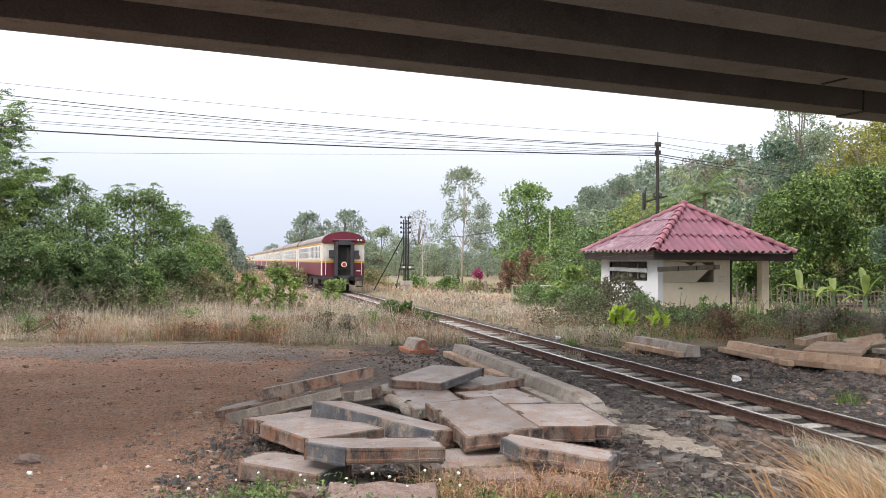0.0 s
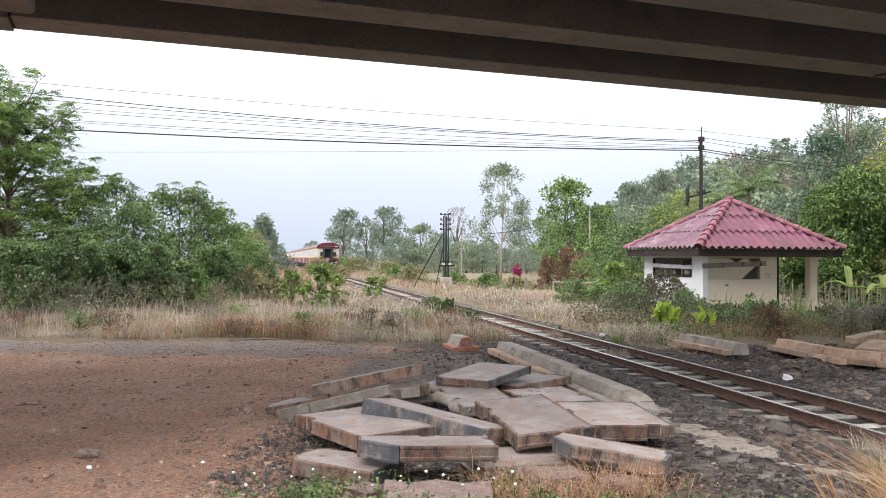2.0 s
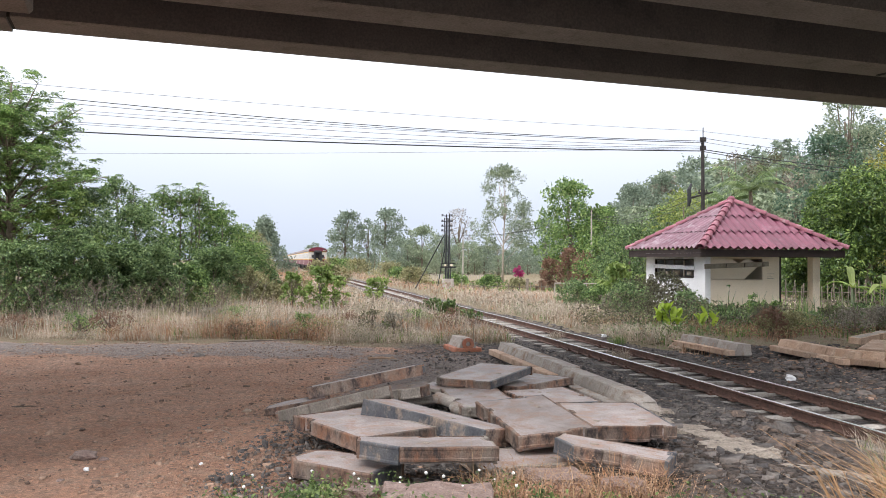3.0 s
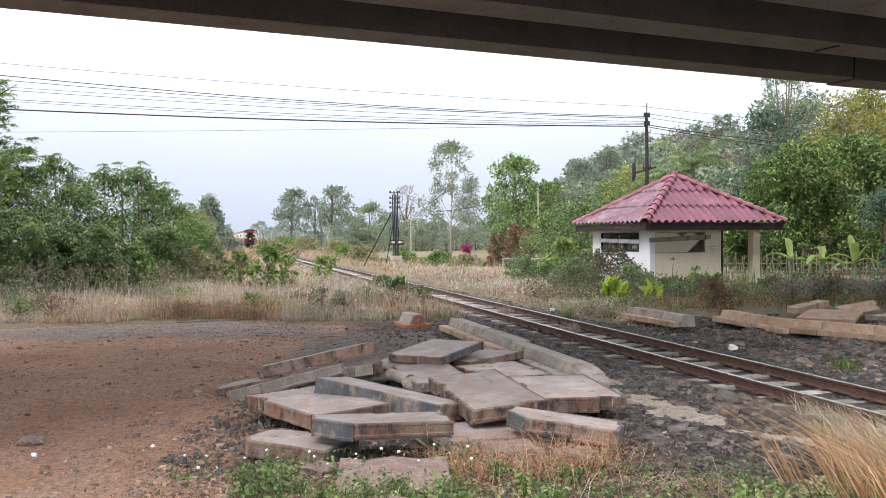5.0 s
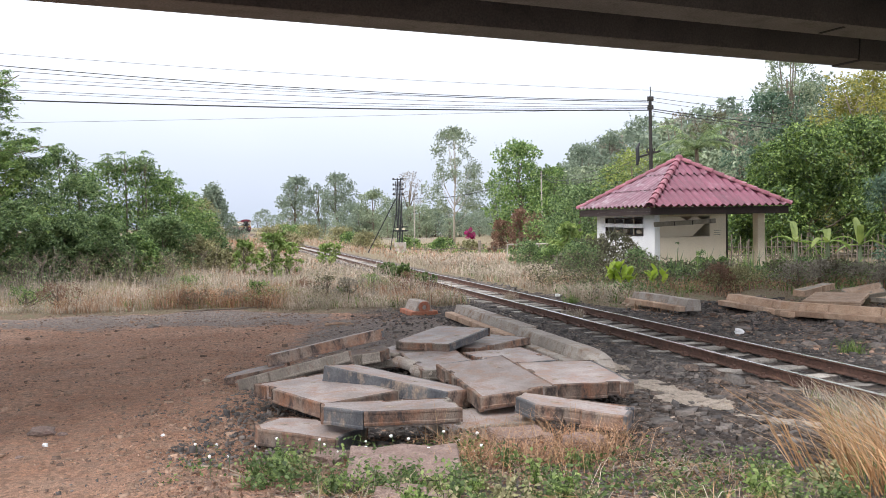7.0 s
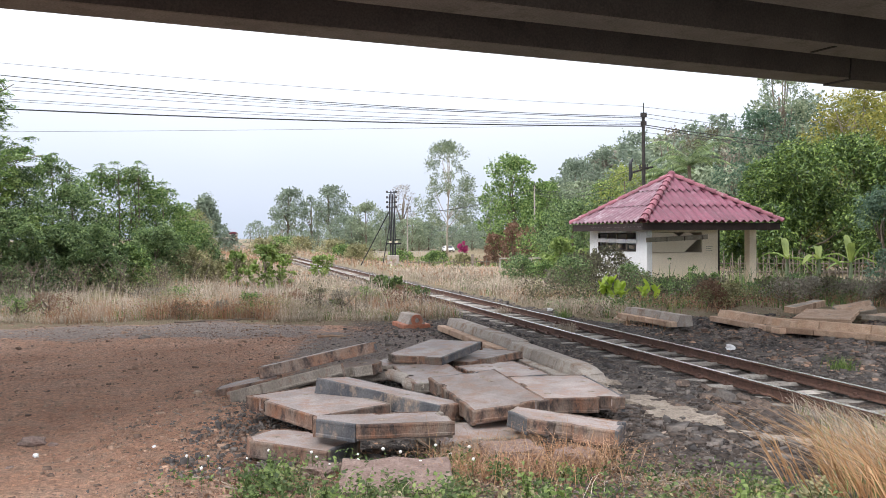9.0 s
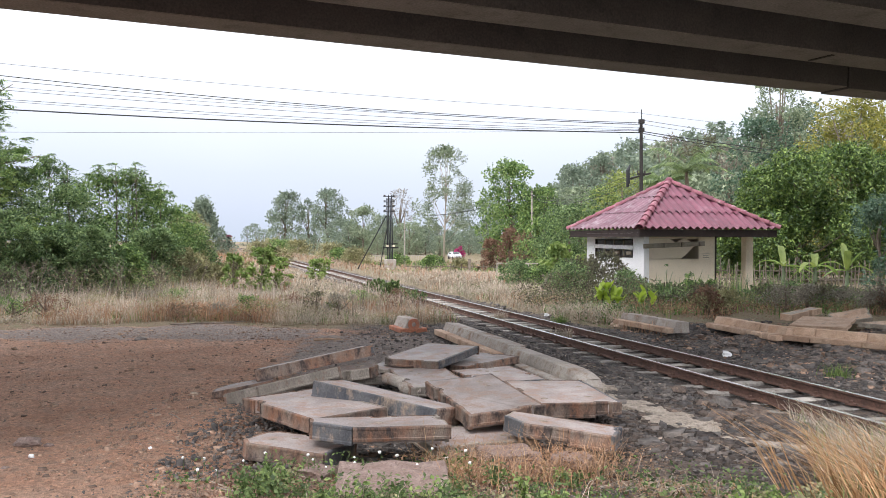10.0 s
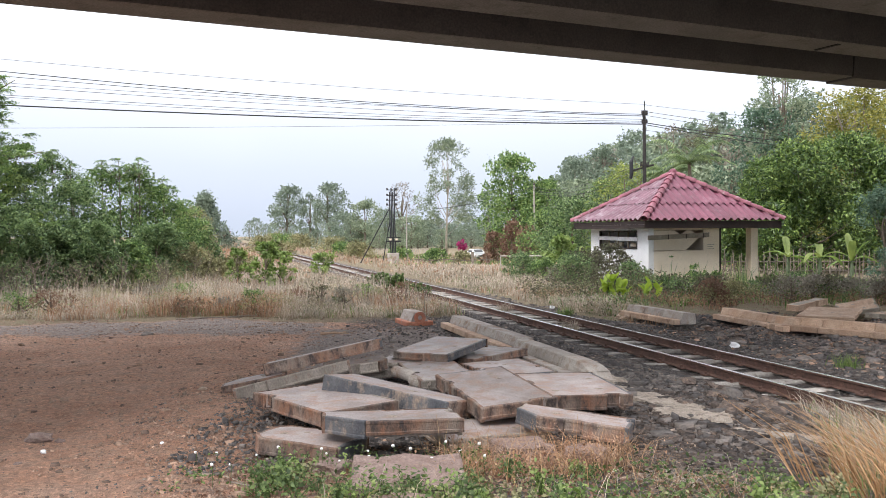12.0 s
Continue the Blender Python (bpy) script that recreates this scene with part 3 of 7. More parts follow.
def build_track():
    prof = [(-0.06, 0), (0.06, 0), (0.06, 0.012), (0.012, 0.03), (0.012, 0.105), (0.034, 0.118), (0.034, 0.142), (-0.034, 0.142), (-0.034, 0.118), (-0.012, 0.105), (-0.012, 0.03), (-0.06, 0.012)]
    for off in (-0.53, 0.53):
        rail = thing("rail", track_at(300, off, RAIL_TOP - 0.145), "rusty steel rail with a polished running surface", "rail", "rails", "structure")
        bm = bmesh.new()
        prism(bm, prof, 640)
        part("rail_body", bm, M["rail_side"], rail)
        part("railhead", boxes((-320, 320, -0.031, 0.031, 0.1425, 0.146)), M["rail_top"], rail, "polished railhead")
    bm = boxes((-0.095, 0.095, -0.98, 0.98, -0.13, 0.0), bevel=0.025)
    sl = part("sleeper", bm, M["sleeper"])
    tagged(sl, "pale weathered sleeper half sunk in dark ballast", "sleeper", "sleepers under the rails", "structure")
    sl.matrix_world = track_at(3, 0, RAIL_TOP - 0.142)
    rnd = random.Random(5)
    for i in range(1, 130):
        m = track_at(3 + i * 0.66 + rnd.uniform(-0.05, 0.05), rnd.uniform(-0.05, 0.05), RAIL_TOP - 0.138 + rnd.uniform(-0.028, 0.005)) @ pose(0, 0, 0, rnd.uniform(-1, 1), 0, rnd.uniform(-2, 2))
        copy_thing(sl, m)
    # fastenings by the near rails
    clip = part("rail_clip", boxes((-0.06, 0.06, -0.05, 0.05, 0, 0.03), (-0.02, 0.02, -0.02, 0.02, 0.03, 0.07), bevel=0.006), M["rail_side"])
    tagged(clip, "rusty rail clip bolted to a sleeper", "rail clip", "rail clips")
    clip.matrix_world = track_at(9, 0.43, RAIL_TOP - 0.142)
    for i in range(9, 30):
        for off in (-0.64, -0.42, 0.42, 0.64):
            copy_thing(clip, track_at(3 + i * 0.66, off, RAIL_TOP - 0.142))


build_track()


# ---- the slab pile ----
def slab(x, y, z, yaw, length, width, thick=0.14, tilt=0.0, lean=0.0, cuts=(), edge="steel_edge", group="slabs in the heap", top="slab", notch=False,
         label="worn concrete crossing slab framed in rusty angle iron, lying in a heap"):
    """A cast slab with iron edging. z: the top's middle; tilt raises the far end of its length, lean its left edge; cuts: corners cut off, as (corner, metres)."""
    t = thing("concrete_slab", Matrix.Translation((x, y, z)) @ pose(0, 0, 0, 0, 0, yaw) @ pose(0, 0, 0, lean, -tilt, 0), label, "concrete slab", group)
    hl, hw = length / 2, width / 2
    cs = [(-hl, -hw), (hl, -hw), (hl, hw), (-hl, hw)]
    out = []
    for i, c in enumerate(cs):
        cut = dict(cuts).get(i, 0.0)
        if cut:
            p, q = Vector(cs[i - 1]), Vector(cs[(i + 1) % 4])
            c = Vector(c)
            out += [tuple(c + (p - c).normalized() * cut), tuple(c + (q - c).normalized() * cut)]
        else:
            out.append(c)
    rnd = random.Random(int(abs(x * 977 + y * 131)))
    # some sides have a pocket broken out of them
    sides, ring = [], []
    for i in range(len(out)):
        a, b = Vector(out[i]), Vector(out[(i + 1) % len(out)])
        d = b - a
        run = [a]
        if d.length > 0.45 and rnd.random() < 0.6:
            d.normalize()
            inward = Vector((-d.y, d.x)) * rnd.uniform(0.03, 0.06)
            s, w = (b - a).length * rnd.uniform(0.15, 0.7), rnd.uniform(0.09, 0.18)
            run += [a + d * s, a + d * (s + 0.02) + inward, a + d * (s + w) + inward, a + d * (s + w + 0.03)]
        ring += [tuple(q) for q in run]
        sides += [i] * len(run)
    out = ring
    # core, with a slightly uneven cast top
    bm = bmesh.new()
    inset = [(u * (1 - 0.026 / hl), v * (1 - 0.026 / hw)) for u, v in out]
    lo = [bm.verts.new((u, v, -thick + 0.01)) for u, v in inset]
    mi = [bm.verts.new((u, v, -0.012)) for u, v in inset]
    hi = [bm.verts.new((u, v, rnd.uniform(-0.003, 0.006))) for u, v in inset]
    n = len(out)
    for a, b in ((lo, mi), (mi, hi)):
        for i in range(n):
            bm.faces.new((a[i], a[(i + 1) % n], b[(i + 1) % n], b[i]))
    bm.faces.new(hi)
    bm.faces.new(lo[::-1])
    part("slab_core", bm, M[top], t)
    # angle iron on each side
    for i in range(n):
        a, b = Vector((*out[i], 0)), Vector((*out[(i + 1) % n], 0))
        d = (b - a).normalized()
        nrm = Vector((d.y, -d.x, 0))
        bm = bmesh.new()
        w = thick * (0.8 if rnd.random() < 0.4 else 1.0)
        g = -0.006 + 0.03 * (rnd.random() < 0.3 and (b - a).length > 0.3)
        prof = ((0.0, 0.003), (0.008, -0.004), (0.009, -0.02), (0.006, -0.028), (0.006, -w + 0.03), (0.012, -w + 0.022), (0.011, -w), (-0.03, -w), (-0.026, 0.004))
        ln = (b - a).length - 2 * g
        m = max(1, int(ln / 0.14))
        vs = []
        for s in range(m + 1):
            p = a + d * (g + ln * s / m + (rnd.uniform(-0.03, 0.03) if 0 < s < m else 0))
            dent = rnd.uniform(-0.006, 0.003) - (0.012 if rnd.random() < 0.15 else 0)
            sag = rnd.uniform(-0.004, 0.006)
            vs.append([bm.verts.new(p + nrm * (k + dent) + Vector((0, 0, h + (sag if h < -0.05 else 0)))) for k, h in prof])
        q = len(prof)
        for r0, r1 in zip(vs, vs[1:]):
            for k in range(q):
                bm.faces.new((r0[k], r0[(k + 1) % q], r1[(k + 1) % q], r1[k]))
        bm.faces.new(vs[0][::-1])
        bm.faces.new(vs[-1])
        e = edge[sides[i] % len(edge)] if isinstance(edge, (list, tuple)) else edge
        part("edge_iron", bm, M[e], t)
    # worn lumps of old mortar along one side
    for k in range(rnd.randint(1, 3)):
        bm = bmesh.new()
        bmesh.ops.create_icosphere(bm, subdivisions=1, radius=1)
        sx, sy = rnd.uniform(-hl, hl) * 0.7, rnd.uniform(-hw, hw) * 0.6
        for v in bm.verts:
            v.co = Vector((sx + v.co.x * rnd.uniform(0.03, 0.07), sy + v.co.y * rnd.uniform(0.03, 0.06), v.co.z * 0.008))
        part("mortar_lump", bm, M["mortar"], t)
    return t


S, D, G = "steel_edge", "dark_edge", "grey_edge"
slab(-0.57, 8.26, 0.42, 11, 1.25, 0.58, 0.155, -1, -2, cuts=((0, 0.36),), edge=(D, S, G, S, S))
slab(-1.36, 9.6, 0.345, -54, 1.62, 0.9, 0.145, 1, 1, edge=(S, S, G, S))
slab(-0.56, 9.76, 0.41, -34, 1.66, 0.55, 0.18, -5, -7, edge=(D, S, D, S))
slab(-1.36, 8.4, 0.2, -24, 0.95, 0.62, 0.15, -2, -2, cuts=((0, 0.14), (3, 0.1)), edge=(S, S, D, S, S, S))
# the leaning stack towards the yard
slab(-1.74, 12.5, 0.44, 14, 1.66, 0.5, 0.15, 10.5, -6.5, edge=(S, D, S, S))
slab(-2.62, 12.1, 0.13, 8, 0.85, 0.55, 0.09, 10, -2, cuts=((3, 0.2),), edge=S)
slab(-2.05, 11.72, 0.24, 13, 1.55, 0.3, 0.17, 12, -7, edge=(G, S, S, S), top="grey_edge")
slab(-1.22, 12.2, 0.33, 16, 0.85, 0.42, 0.14, 5, 2, cuts=((1, 0.14),), edge=(G, S, G, G, G))
slab(-1.35, 12.35, 0.17, 18, 1.3, 0.45, 0.12, 2, 0, edge=(G, S, G, G))
slab(-0.35, 13.3, 0.16, 30, 0.8, 0.5, 0.12, 0, 0, cuts=((0, 0.2), (2, 0.15)), edge=G)
slab(-0.02, 13.2, 0.42, 64, 1.55, 0.9, 0.13, 2, 0, cuts=((3, 0.12),), edge=(D, S, S, G, S))
slab(-0.48, 13.1, 0.29, 62, 1.35, 0.5, 0.06, 2, 1, cuts=((3, 0.16),), edge=G)
slab(-0.62, 13.5, 0.22, 70, 0.95, 0.4, 0.06, 1, 0, cuts=((3, 0.12), (2, 0.1)), edge=G)
slab(0.62, 13.7, 0.24, 52, 1.5, 0.8, 0.13, 0, 0, edge=(S, S, D, S))
slab(-0.08, 11.72, 0.28, -76, 1.45, 0.8, 0.14, -1, 0, cuts=((3, 0.1),), edge=(S, G, S, S, G))
slab(0.88, 12.05, 0.26, -72, 1.25, 0.92, 0.13, 0, 1, edge=(S, D, S, S))
slab(0.5, 9.82, 0.41, -74, 1.62, 0.84, 0.16, -3, 4, edge=(S, S, S, D))
slab(1.46, 10.35, 0.33, 8, 1.02, 1.4, 0.165, -1, 1, edge=(S, D, S, S))
slab(1.2, 8.6, 0.325, -21, 1.12, 0.54, 0.15, -4, -2, cuts=((0, 0.26),), edge=(D, S, D, S, G))
slab(0.35, 8.95, 0.14, 20, 1.1, 0.7, 0.14, 0, 2, edge=G, label="worn concrete slab lying under the heap among weeds")


def broken_pipe(x, y, z, yaw, length, r):
    """A split length of clay pipe."""
    bm = bmesh.new()
    n, m = 10, 6
    rows = []
    rnd = random.Random(int(x * 100))
    for i in range(m + 1):
        row = []
        for rr in (r, r * 0.8):
            row.append([bm.verts.new((-length / 2 + length * i / m + (rnd.uniform(-0.03, 0.03) if i in (0, m) else 0), rr * math.cos(math.pi * 1.25 * j / n), rr * math.sin(math.pi * 1.25 * j / n))) for j in range(n + 1)])
        rows.append(row)
    for a, b in zip(rows, rows[1:]):
        for s in (0, 1):
            for j in range(n):
                bm.faces.new((a[s][j], a[s][j + 1], b[s][j + 1], b[s][j]))
    ob = part("broken_pipe", bm, M["kerb"])
    ob.matrix_world = Matrix.Translation((x, y, z)) @ pose(0, 0, 0, 0, 0, yaw)
    tagged(ob, "broken pale clay pipe beside the slab heap", "pipe", "broken pipes by the heap")


broken_pipe(-0.52, 11.75, 0.22, -62, 0.6, 0.08)
broken_pipe(-0.28, 11.15, 0.2, -55, 0.45, 0.08)


def kerb_unit(x, y, z, yaw, length, top="kerb", foot="ochre", broken=False, label="long cast concrete kerb unit with a stepped foot, beside the rails"):
    """A stepped kerb unit in blocks: a raised back and a lower foot towards its right-hand side."""
    t = thing("kerb_unit", Matrix.Translation((x, y, z)) @ pose(0, 0, 0, 0, 0, yaw), label, "kerb", "kerb units by the track")
    n = max(1, round(length / 0.95))
    rnd = random.Random(int(x * 71 + y * 37))
    for i in range(n):
        a, b = -length / 2 + i * length / n, -length / 2 + (i + 1) * length / n
        sh = rnd.uniform(-0.012, 0.012)
        end = broken and i == n - 1
        bm = bmesh.new()
        prof = [(-0.12 + sh, 0), (0.30 + sh, 0), (0.27 + sh, 0.25), (-0.03 + sh, 0.27), (-0.09 + sh, 0.13)]
        prism(bm, prof, b - a - 0.012)
        if end:
            bmesh.ops.subdivide_edges(bm, edges=bm.edges[:], cuts=2, use_grid_fill=True)
            for v in bm.verts:
                f = max(0.0, v.co.x / (b - a) + 0.2)
                v.co += Vector((rnd.uniform(-0.1, 0.04), rnd.uniform(-0.05, 0.05), -v.co.z * f * 0.6 + rnd.uniform(-0.03, 0.02))) * f
        bmesh.ops.bevel(bm, geom=bm.edges[:], offset=0.012, segments=1, affect="EDGES")
        ob = part("kerb_block", bm, M[top], t)
        ob.location = ((a + b) / 2, 0, 0)
        bm = boxes((-(b - a) / 2 + 0.004, (b - a) / 2 - 0.004, -0.30, -0.125, 0, 0.12), bevel=0.012)
        ob = part("kerb_foot", bm, M[foot], t, "ochre-stained foot")
        ob.location = ((a + b) / 2, sh, 0)
    return t


kerb_unit(0.87, 17.2, 0.02, -76, 4.2)
kerb_unit(1.74, 13.55, 0.0, -76, 3.1, foot="kerb", broken=True, label="broken concrete kerb unit with a crumbled end, beside the rails")
kerb_unit(5.3, 20.6, 0.02, -74, 2.5, label="low stack of pale concrete kerb blocks on dark gravel")
kerb_unit(7.25, 19.3, 0.02, -80, 2.9, top="ochre", label="low stack of pale concrete kerb blocks on dark gravel")
kerb_unit(8.6, 16.75, 0.04, -52, 4.2, top="ochre", label="long ochre-stained concrete kerb unit on dark gravel")
BEHIND = "slabs behind the kerbs"
slab(9.4, 20.3, 0.2, 58, 2.2, 1.2, 0.08, 1, 0, edge="ochre", top="ochre", group=BEHIND, label="ochre slab lying behind the kerb units")
slab(9.9, 22.6, 0.26, 40, 1.7, 0.3, 0.16, 3, 2, edge="ochre", top="plank", group=BEHIND, label="old dark slab propped behind the kerb units")
slab(10.5, 21.2, 0.26, -20, 0.9, 0.6, 0.1, 12, 20, edge="plank", top="ochre", group=BEHIND, label="broken slab tipped up behind the kerb units")
slab(10.7, 19.7, 0.24, 30, 1.6, 0.6, 0.1, 0, 0, edge="plank", top="ochre", group=BEHIND, label="ochre slab lying behind the kerb units")
slab(11.6, 19.0, 0.24, 10, 1.5, 0.5, 0.12, 0, 2, edge="plank", top="ochre", group=BEHIND, label="brown slab lying behind the kerb units")


def lug_block():
    """A cast block with a rounded lug pierced by a hole."""
    t = thing("lug_block", Matrix.Translation((-0.53, 20.18, 0)) @ pose(0, 0, 0, 0, 0, -72) @ Matrix.Scale(0.8, 4), "concrete block with an orange end and a pierced round lug", "concrete block")
    bm = bmesh.new()
    prism(bm, [(-0.33, 0), (0.33, 0), (0.24, 0.18), (0.14, 0.4), (-0.14, 0.4), (-0.24, 0.18)], 1.12)
    bmesh.ops.bevel(bm, geom=bm.edges[:], offset=0.02, segments=1, affect="EDGES")
    part("block_body", bm, M["kerb"], t)
    part("block_base", boxes((-0.6, 0.64, -0.4, 0.4, -0.02, 0.13), bevel=0.02), M["orange"], t, "orange painted base")
    bm = bmesh.new()
    for k in range(14):
        a0, a1 = 2 * math.pi * k / 14, 2 * math.pi * (k + 1) / 14
        ring = []
        for a in (a0, a1):
            for r, xx in ((0.17, 0.57), (0.07, 0.57), (0.07, 0.63), (0.17, 0.63)):
                ring.append(bm.verts.new((xx, r * math.cos(a), 0.24 + r * math.sin(a))))
        for q in ((0, 1, 5, 4), (1, 2, 6, 5), (2, 3, 7, 6), (3, 0, 4, 7)):
            bm.faces.new([ring[i] for i in q])
    bmesh.ops.remove_doubles(bm, verts=bm.verts, dist=0.0005)
    part("lug", bm, M["orange"], t, "orange round lug")


lug_block()


def mortar_spill(x, y, yaw, length, width, seed):
    rnd = random.Random(seed)
    bm = bmesh.new()
    n = 44
    rim, top = [], []
    for k in range(n):
        a = 2 * math.pi * k / n
        r = rnd.uniform(0.7, 1.12)
        p = Vector((math.copysign(abs(math.cos(a)) ** 0.6, math.cos(a)) * length / 2 * r, math.copysign(abs(math.sin(a)) ** 0.6, math.sin(a)) * width / 2 * r, 0))
        rim.append(bm.verts.new(p + Vector((0, 0, -0.03))))
        top.append(bm.verts.new(p * 0.93 + Vector((0, 0, 0.035 + rnd.uniform(-0.008, 0.008)))))
    c = bm.verts.new((0, 0, 0.05))
    for k in range(n):
        bm.faces.new((rim[k], rim[(k + 1) % n], top[(k + 1) % n], top[k]))
        bm.faces.new((top[k], top[(k + 1) % n], c))
    ob = part("mortar_spill", bm, M["mortar"])
    ob.matrix_world = Matrix.Translation((x, y, float(gz(x, y)) + 0.01)) @ pose(0, 0, 0, 0, 0, yaw)
    tagged(ob, "pale spilt mortar hardened on dark gravel", "mortar")


mortar_spill(2.55, 11.1, -66, 2.1, 0.52, 1)
mortar_spill(2.8, 10.0, -40, 0.9, 0.65, 2)
mortar_spill(3.5, 9.0, -35, 1.3, 0.22, 3)
mortar_spill(2.2, 12.3, -60, 0.8, 0.6, 4)


# ---- the crossing keeper's hut ----
HUT = Matrix.Translation((9.47, 33.33, 0)) @ pose(0, 0, 0, 0, 0, 17.5)


def build_hut():
    hut = thing("crossing_hut", HUT, "small derelict white and cream hut with a faded red hipped roof", "hut")
    A, B, ZE, ZA = 3.0, 2.7, 2.56, 4.42
    u0, u1, v0, v1, th = -2.4, 0.62, -2.05, 2.1, 0.12
    ztop = 2.42
    # front wall with its opening
    fo = (-2.16, -0.09, 1.46, 2.2)
    part("front_wall", boxes((u0, fo[0], v0, v0 + th, -0.1, ztop), (fo[1], u1, v0, v0 + th, -0.1, ztop), (fo[0], fo[1], v0, v0 + th, -0.1, fo[2]), (fo[0], fo[1], v0, v0 + th, fo[3], ztop)), M["wall_cream"], hut, "cream plastered wall")
    so = (-1.3, 1.5, 1.5, 2.2)
    part("side_wall", boxes((u0 - 0.003, u0 + th, v0 + th, so[0], -0.1, ztop), (u0 - 0.003, u0 + th, so[1], v1, -0.1, ztop), (u0 - 0.003, u0 + th, so[0], so[1], -0.1, so[2]), (u0 - 0.003, u0 + th, so[0], so[1], so[3], ztop)), M["wall_white"], hut, "whitewashed wall")
    part("corner_strip", boxes((u0 - 0.012, u0 + 0.2, v0 - 0.012, v0 - 0.001, -0.1, ztop), (u0 - 0.012, u0 - 0.004, v0 - 0.012, v0 + 0.15, -0.1, ztop)), M["wall_white"], hut, "whitewashed corner")
    part("back_wall", boxes((u0, u1, v1, v1 + th, -0.1, ztop)), M["wall_white"], hut)
    # second piece is added across the unseen doorway to keep the room dark
    part("porch_wall", boxes((u1 - th, u1, v0 + th, -0.9, -0.1, ztop), (u1 - th, u1, -0.899, v1, -0.1, ztop)), M["wall_cream"], hut)
    part("hut_floor", boxes((u0 + th, u1 - th, v0 + th, v1, -0.1, 0.1)), M["slab"], hut)
    part("hut_ceiling", boxes((-2.7, 2.7, -2.4, 2.4, ztop + 0.004, ztop + 0.03)), M["plank"], hut)
    # torn boarding in the front opening
    sheet = [(-2.15, 1.47), (-0.81, 1.47), (-0.10, 2.05), (-0.36, 2.06), (-0.58, 2.19), (-0.78, 2.19), (-1.04, 2.05), (-1.30, 2.19), (-2.15, 2.19)]
    bm = bmesh.new()
    a = [bm.verts.new((u, v0 + 0.03, z)) for u, z in sheet]
    b = [bm.verts.new((u, v0 + 0.045, z)) for u, z in sheet]
    bm.faces.new(a)
    bm.faces.new(b[::-1])
    for i in range(len(sheet)):
        bm.faces.new((a[i], a[(i + 1) % len(sheet)], b[(i + 1) % len(sheet)], b[i]))
    part("torn_board", bm, M["panel"], hut, "torn cream boarding")
    fr = boxes((fo[0] - 0.03, fo[0], v0 - 0.006, v0 + 0.06, fo[2] - 0.03, fo[3] + 0.03), (fo[1], fo[1] + 0.03, v0 - 0.006, v0 + 0.06, fo[2] - 0.03, fo[3] + 0.03), (fo[0], fo[1], v0 - 0.006, v0 + 0.06, fo[2] - 0.02, fo[2]), (fo[0], fo[1], v0 - 0.006, v0 + 0.06, fo[3], fo[3] + 0.02))
    part("opening_frame", fr, M["panel"], hut)
    ob = part("nailed_plank", boxes((-1.3, 1.3, -0.02, 0.02, -0.085, 0.085), bevel=0.004), M["plank"], hut, "grey weathered plank")
    ob.location, ob.rotation_euler = (-1.15, v0 - 0.03, 1.975), (0, radians(-2.2), 0)
    for k in range(3):
        ob = part("plank_strap", boxes((-0.015, 0.015, -0.025, -0.02, -0.09, 0.09)), M["fascia"], hut)
        ob.location = (-1.6 + k * 0.75, v0 - 0.03, 1.955 + 0.028 * k)
    # side window
    bm = boxes((u0 - 0.02, u0 + 0.06, so[0], so[1], so[2], so[2] + 0.05), (u0 - 0.02, u0 + 0.06, so[0], so[1], so[3] - 0.05, so[3]), (u0 - 0.02, u0 + 0.06, so[0], so[0] + 0.05, so[2] + 0.05, so[3] - 0.05), (u0 - 0.02, u0 + 0.06, so[1] - 0.05, so[1], so[2] + 0.05, so[3] - 0.05))
    part("window_frame", bm, M["fascia"], hut)
    for k in range(1, 4):
        v = so[0] + (so[1] - so[0]) * k / 4
        part("window_mullion", boxes((u0 + 0.0, u0 + 0.05, v - 0.02, v + 0.02, so[2] + 0.05, so[3] - 0.05)), M["plank"], hut)
    for k in range(4):
        v = so[0] - 0.08 + 0.74 * k
        ob = part("white_slat", boxes((u0 - 0.05, u0 - 0.025, v, v + 0.72, 1.80 + 0.012 * k, 1.95 + 0.012 * k), bevel=0.004), M["white"], hut, "white painted slat")
    for v, z in ((-0.8, 1.58), (0.2, 1.6), (0.9, 1.56)):
        part("pale_rag", boxes((u0 + 0.2, u0 + 0.35, v, v + 0.35, z, z + 0.16), bevel=0.03), M["panel"], hut)
    # notice lines on the plaster
    for k, w in enumerate((0.3, 0.24, 0.28)):
        part("notice_line", boxes((0.1, 0.1 + w, v0 - 0.004, v0 - 0.001, 1.66 - 0.08 * k, 1.675 - 0.08 * k)), M["plank"], hut, "faint unreadable notice line")
    # porch posts
    for u, v in ((2.2, v0 + 0.15), (2.2, v1)):
        part("porch_post", boxes((u - 0.16, u + 0.16, v - 0.15, v + 0.15, -0.15, ztop), bevel=0.01), M["wall_cream"], hut, "cream square post")
    part("door_jamb", boxes((u1 + 0.004, u1 + 0.1, v0 + 0.02, v0 + 0.12, -0.1, ztop)), M["fascia"], hut)
    # fascia and beams
    fa = boxes((-A + 0.06, A - 0.06, -B + 0.05, -B + 0.09, 2.27, 2.53), bevel=0.004)
    part("fascia_board", fa, M["fascia"], hut)
    part("fascia_board", boxes((-A + 0.06, A - 0.06, B - 0.09, B - 0.05, 2.27, 2.53)), M["fascia"], hut)
    part("fascia_board", boxes((-A + 0.05, -A + 0.09, -B + 0.095, B - 0.095, 2.27, 2.4)), M["fascia"], hut)
    part("fascia_board", boxes((-A + 0.058, -A + 0.09, -B + 0.095, B - 0.095, 2.404, 2.53)), M["fascia"], hut)
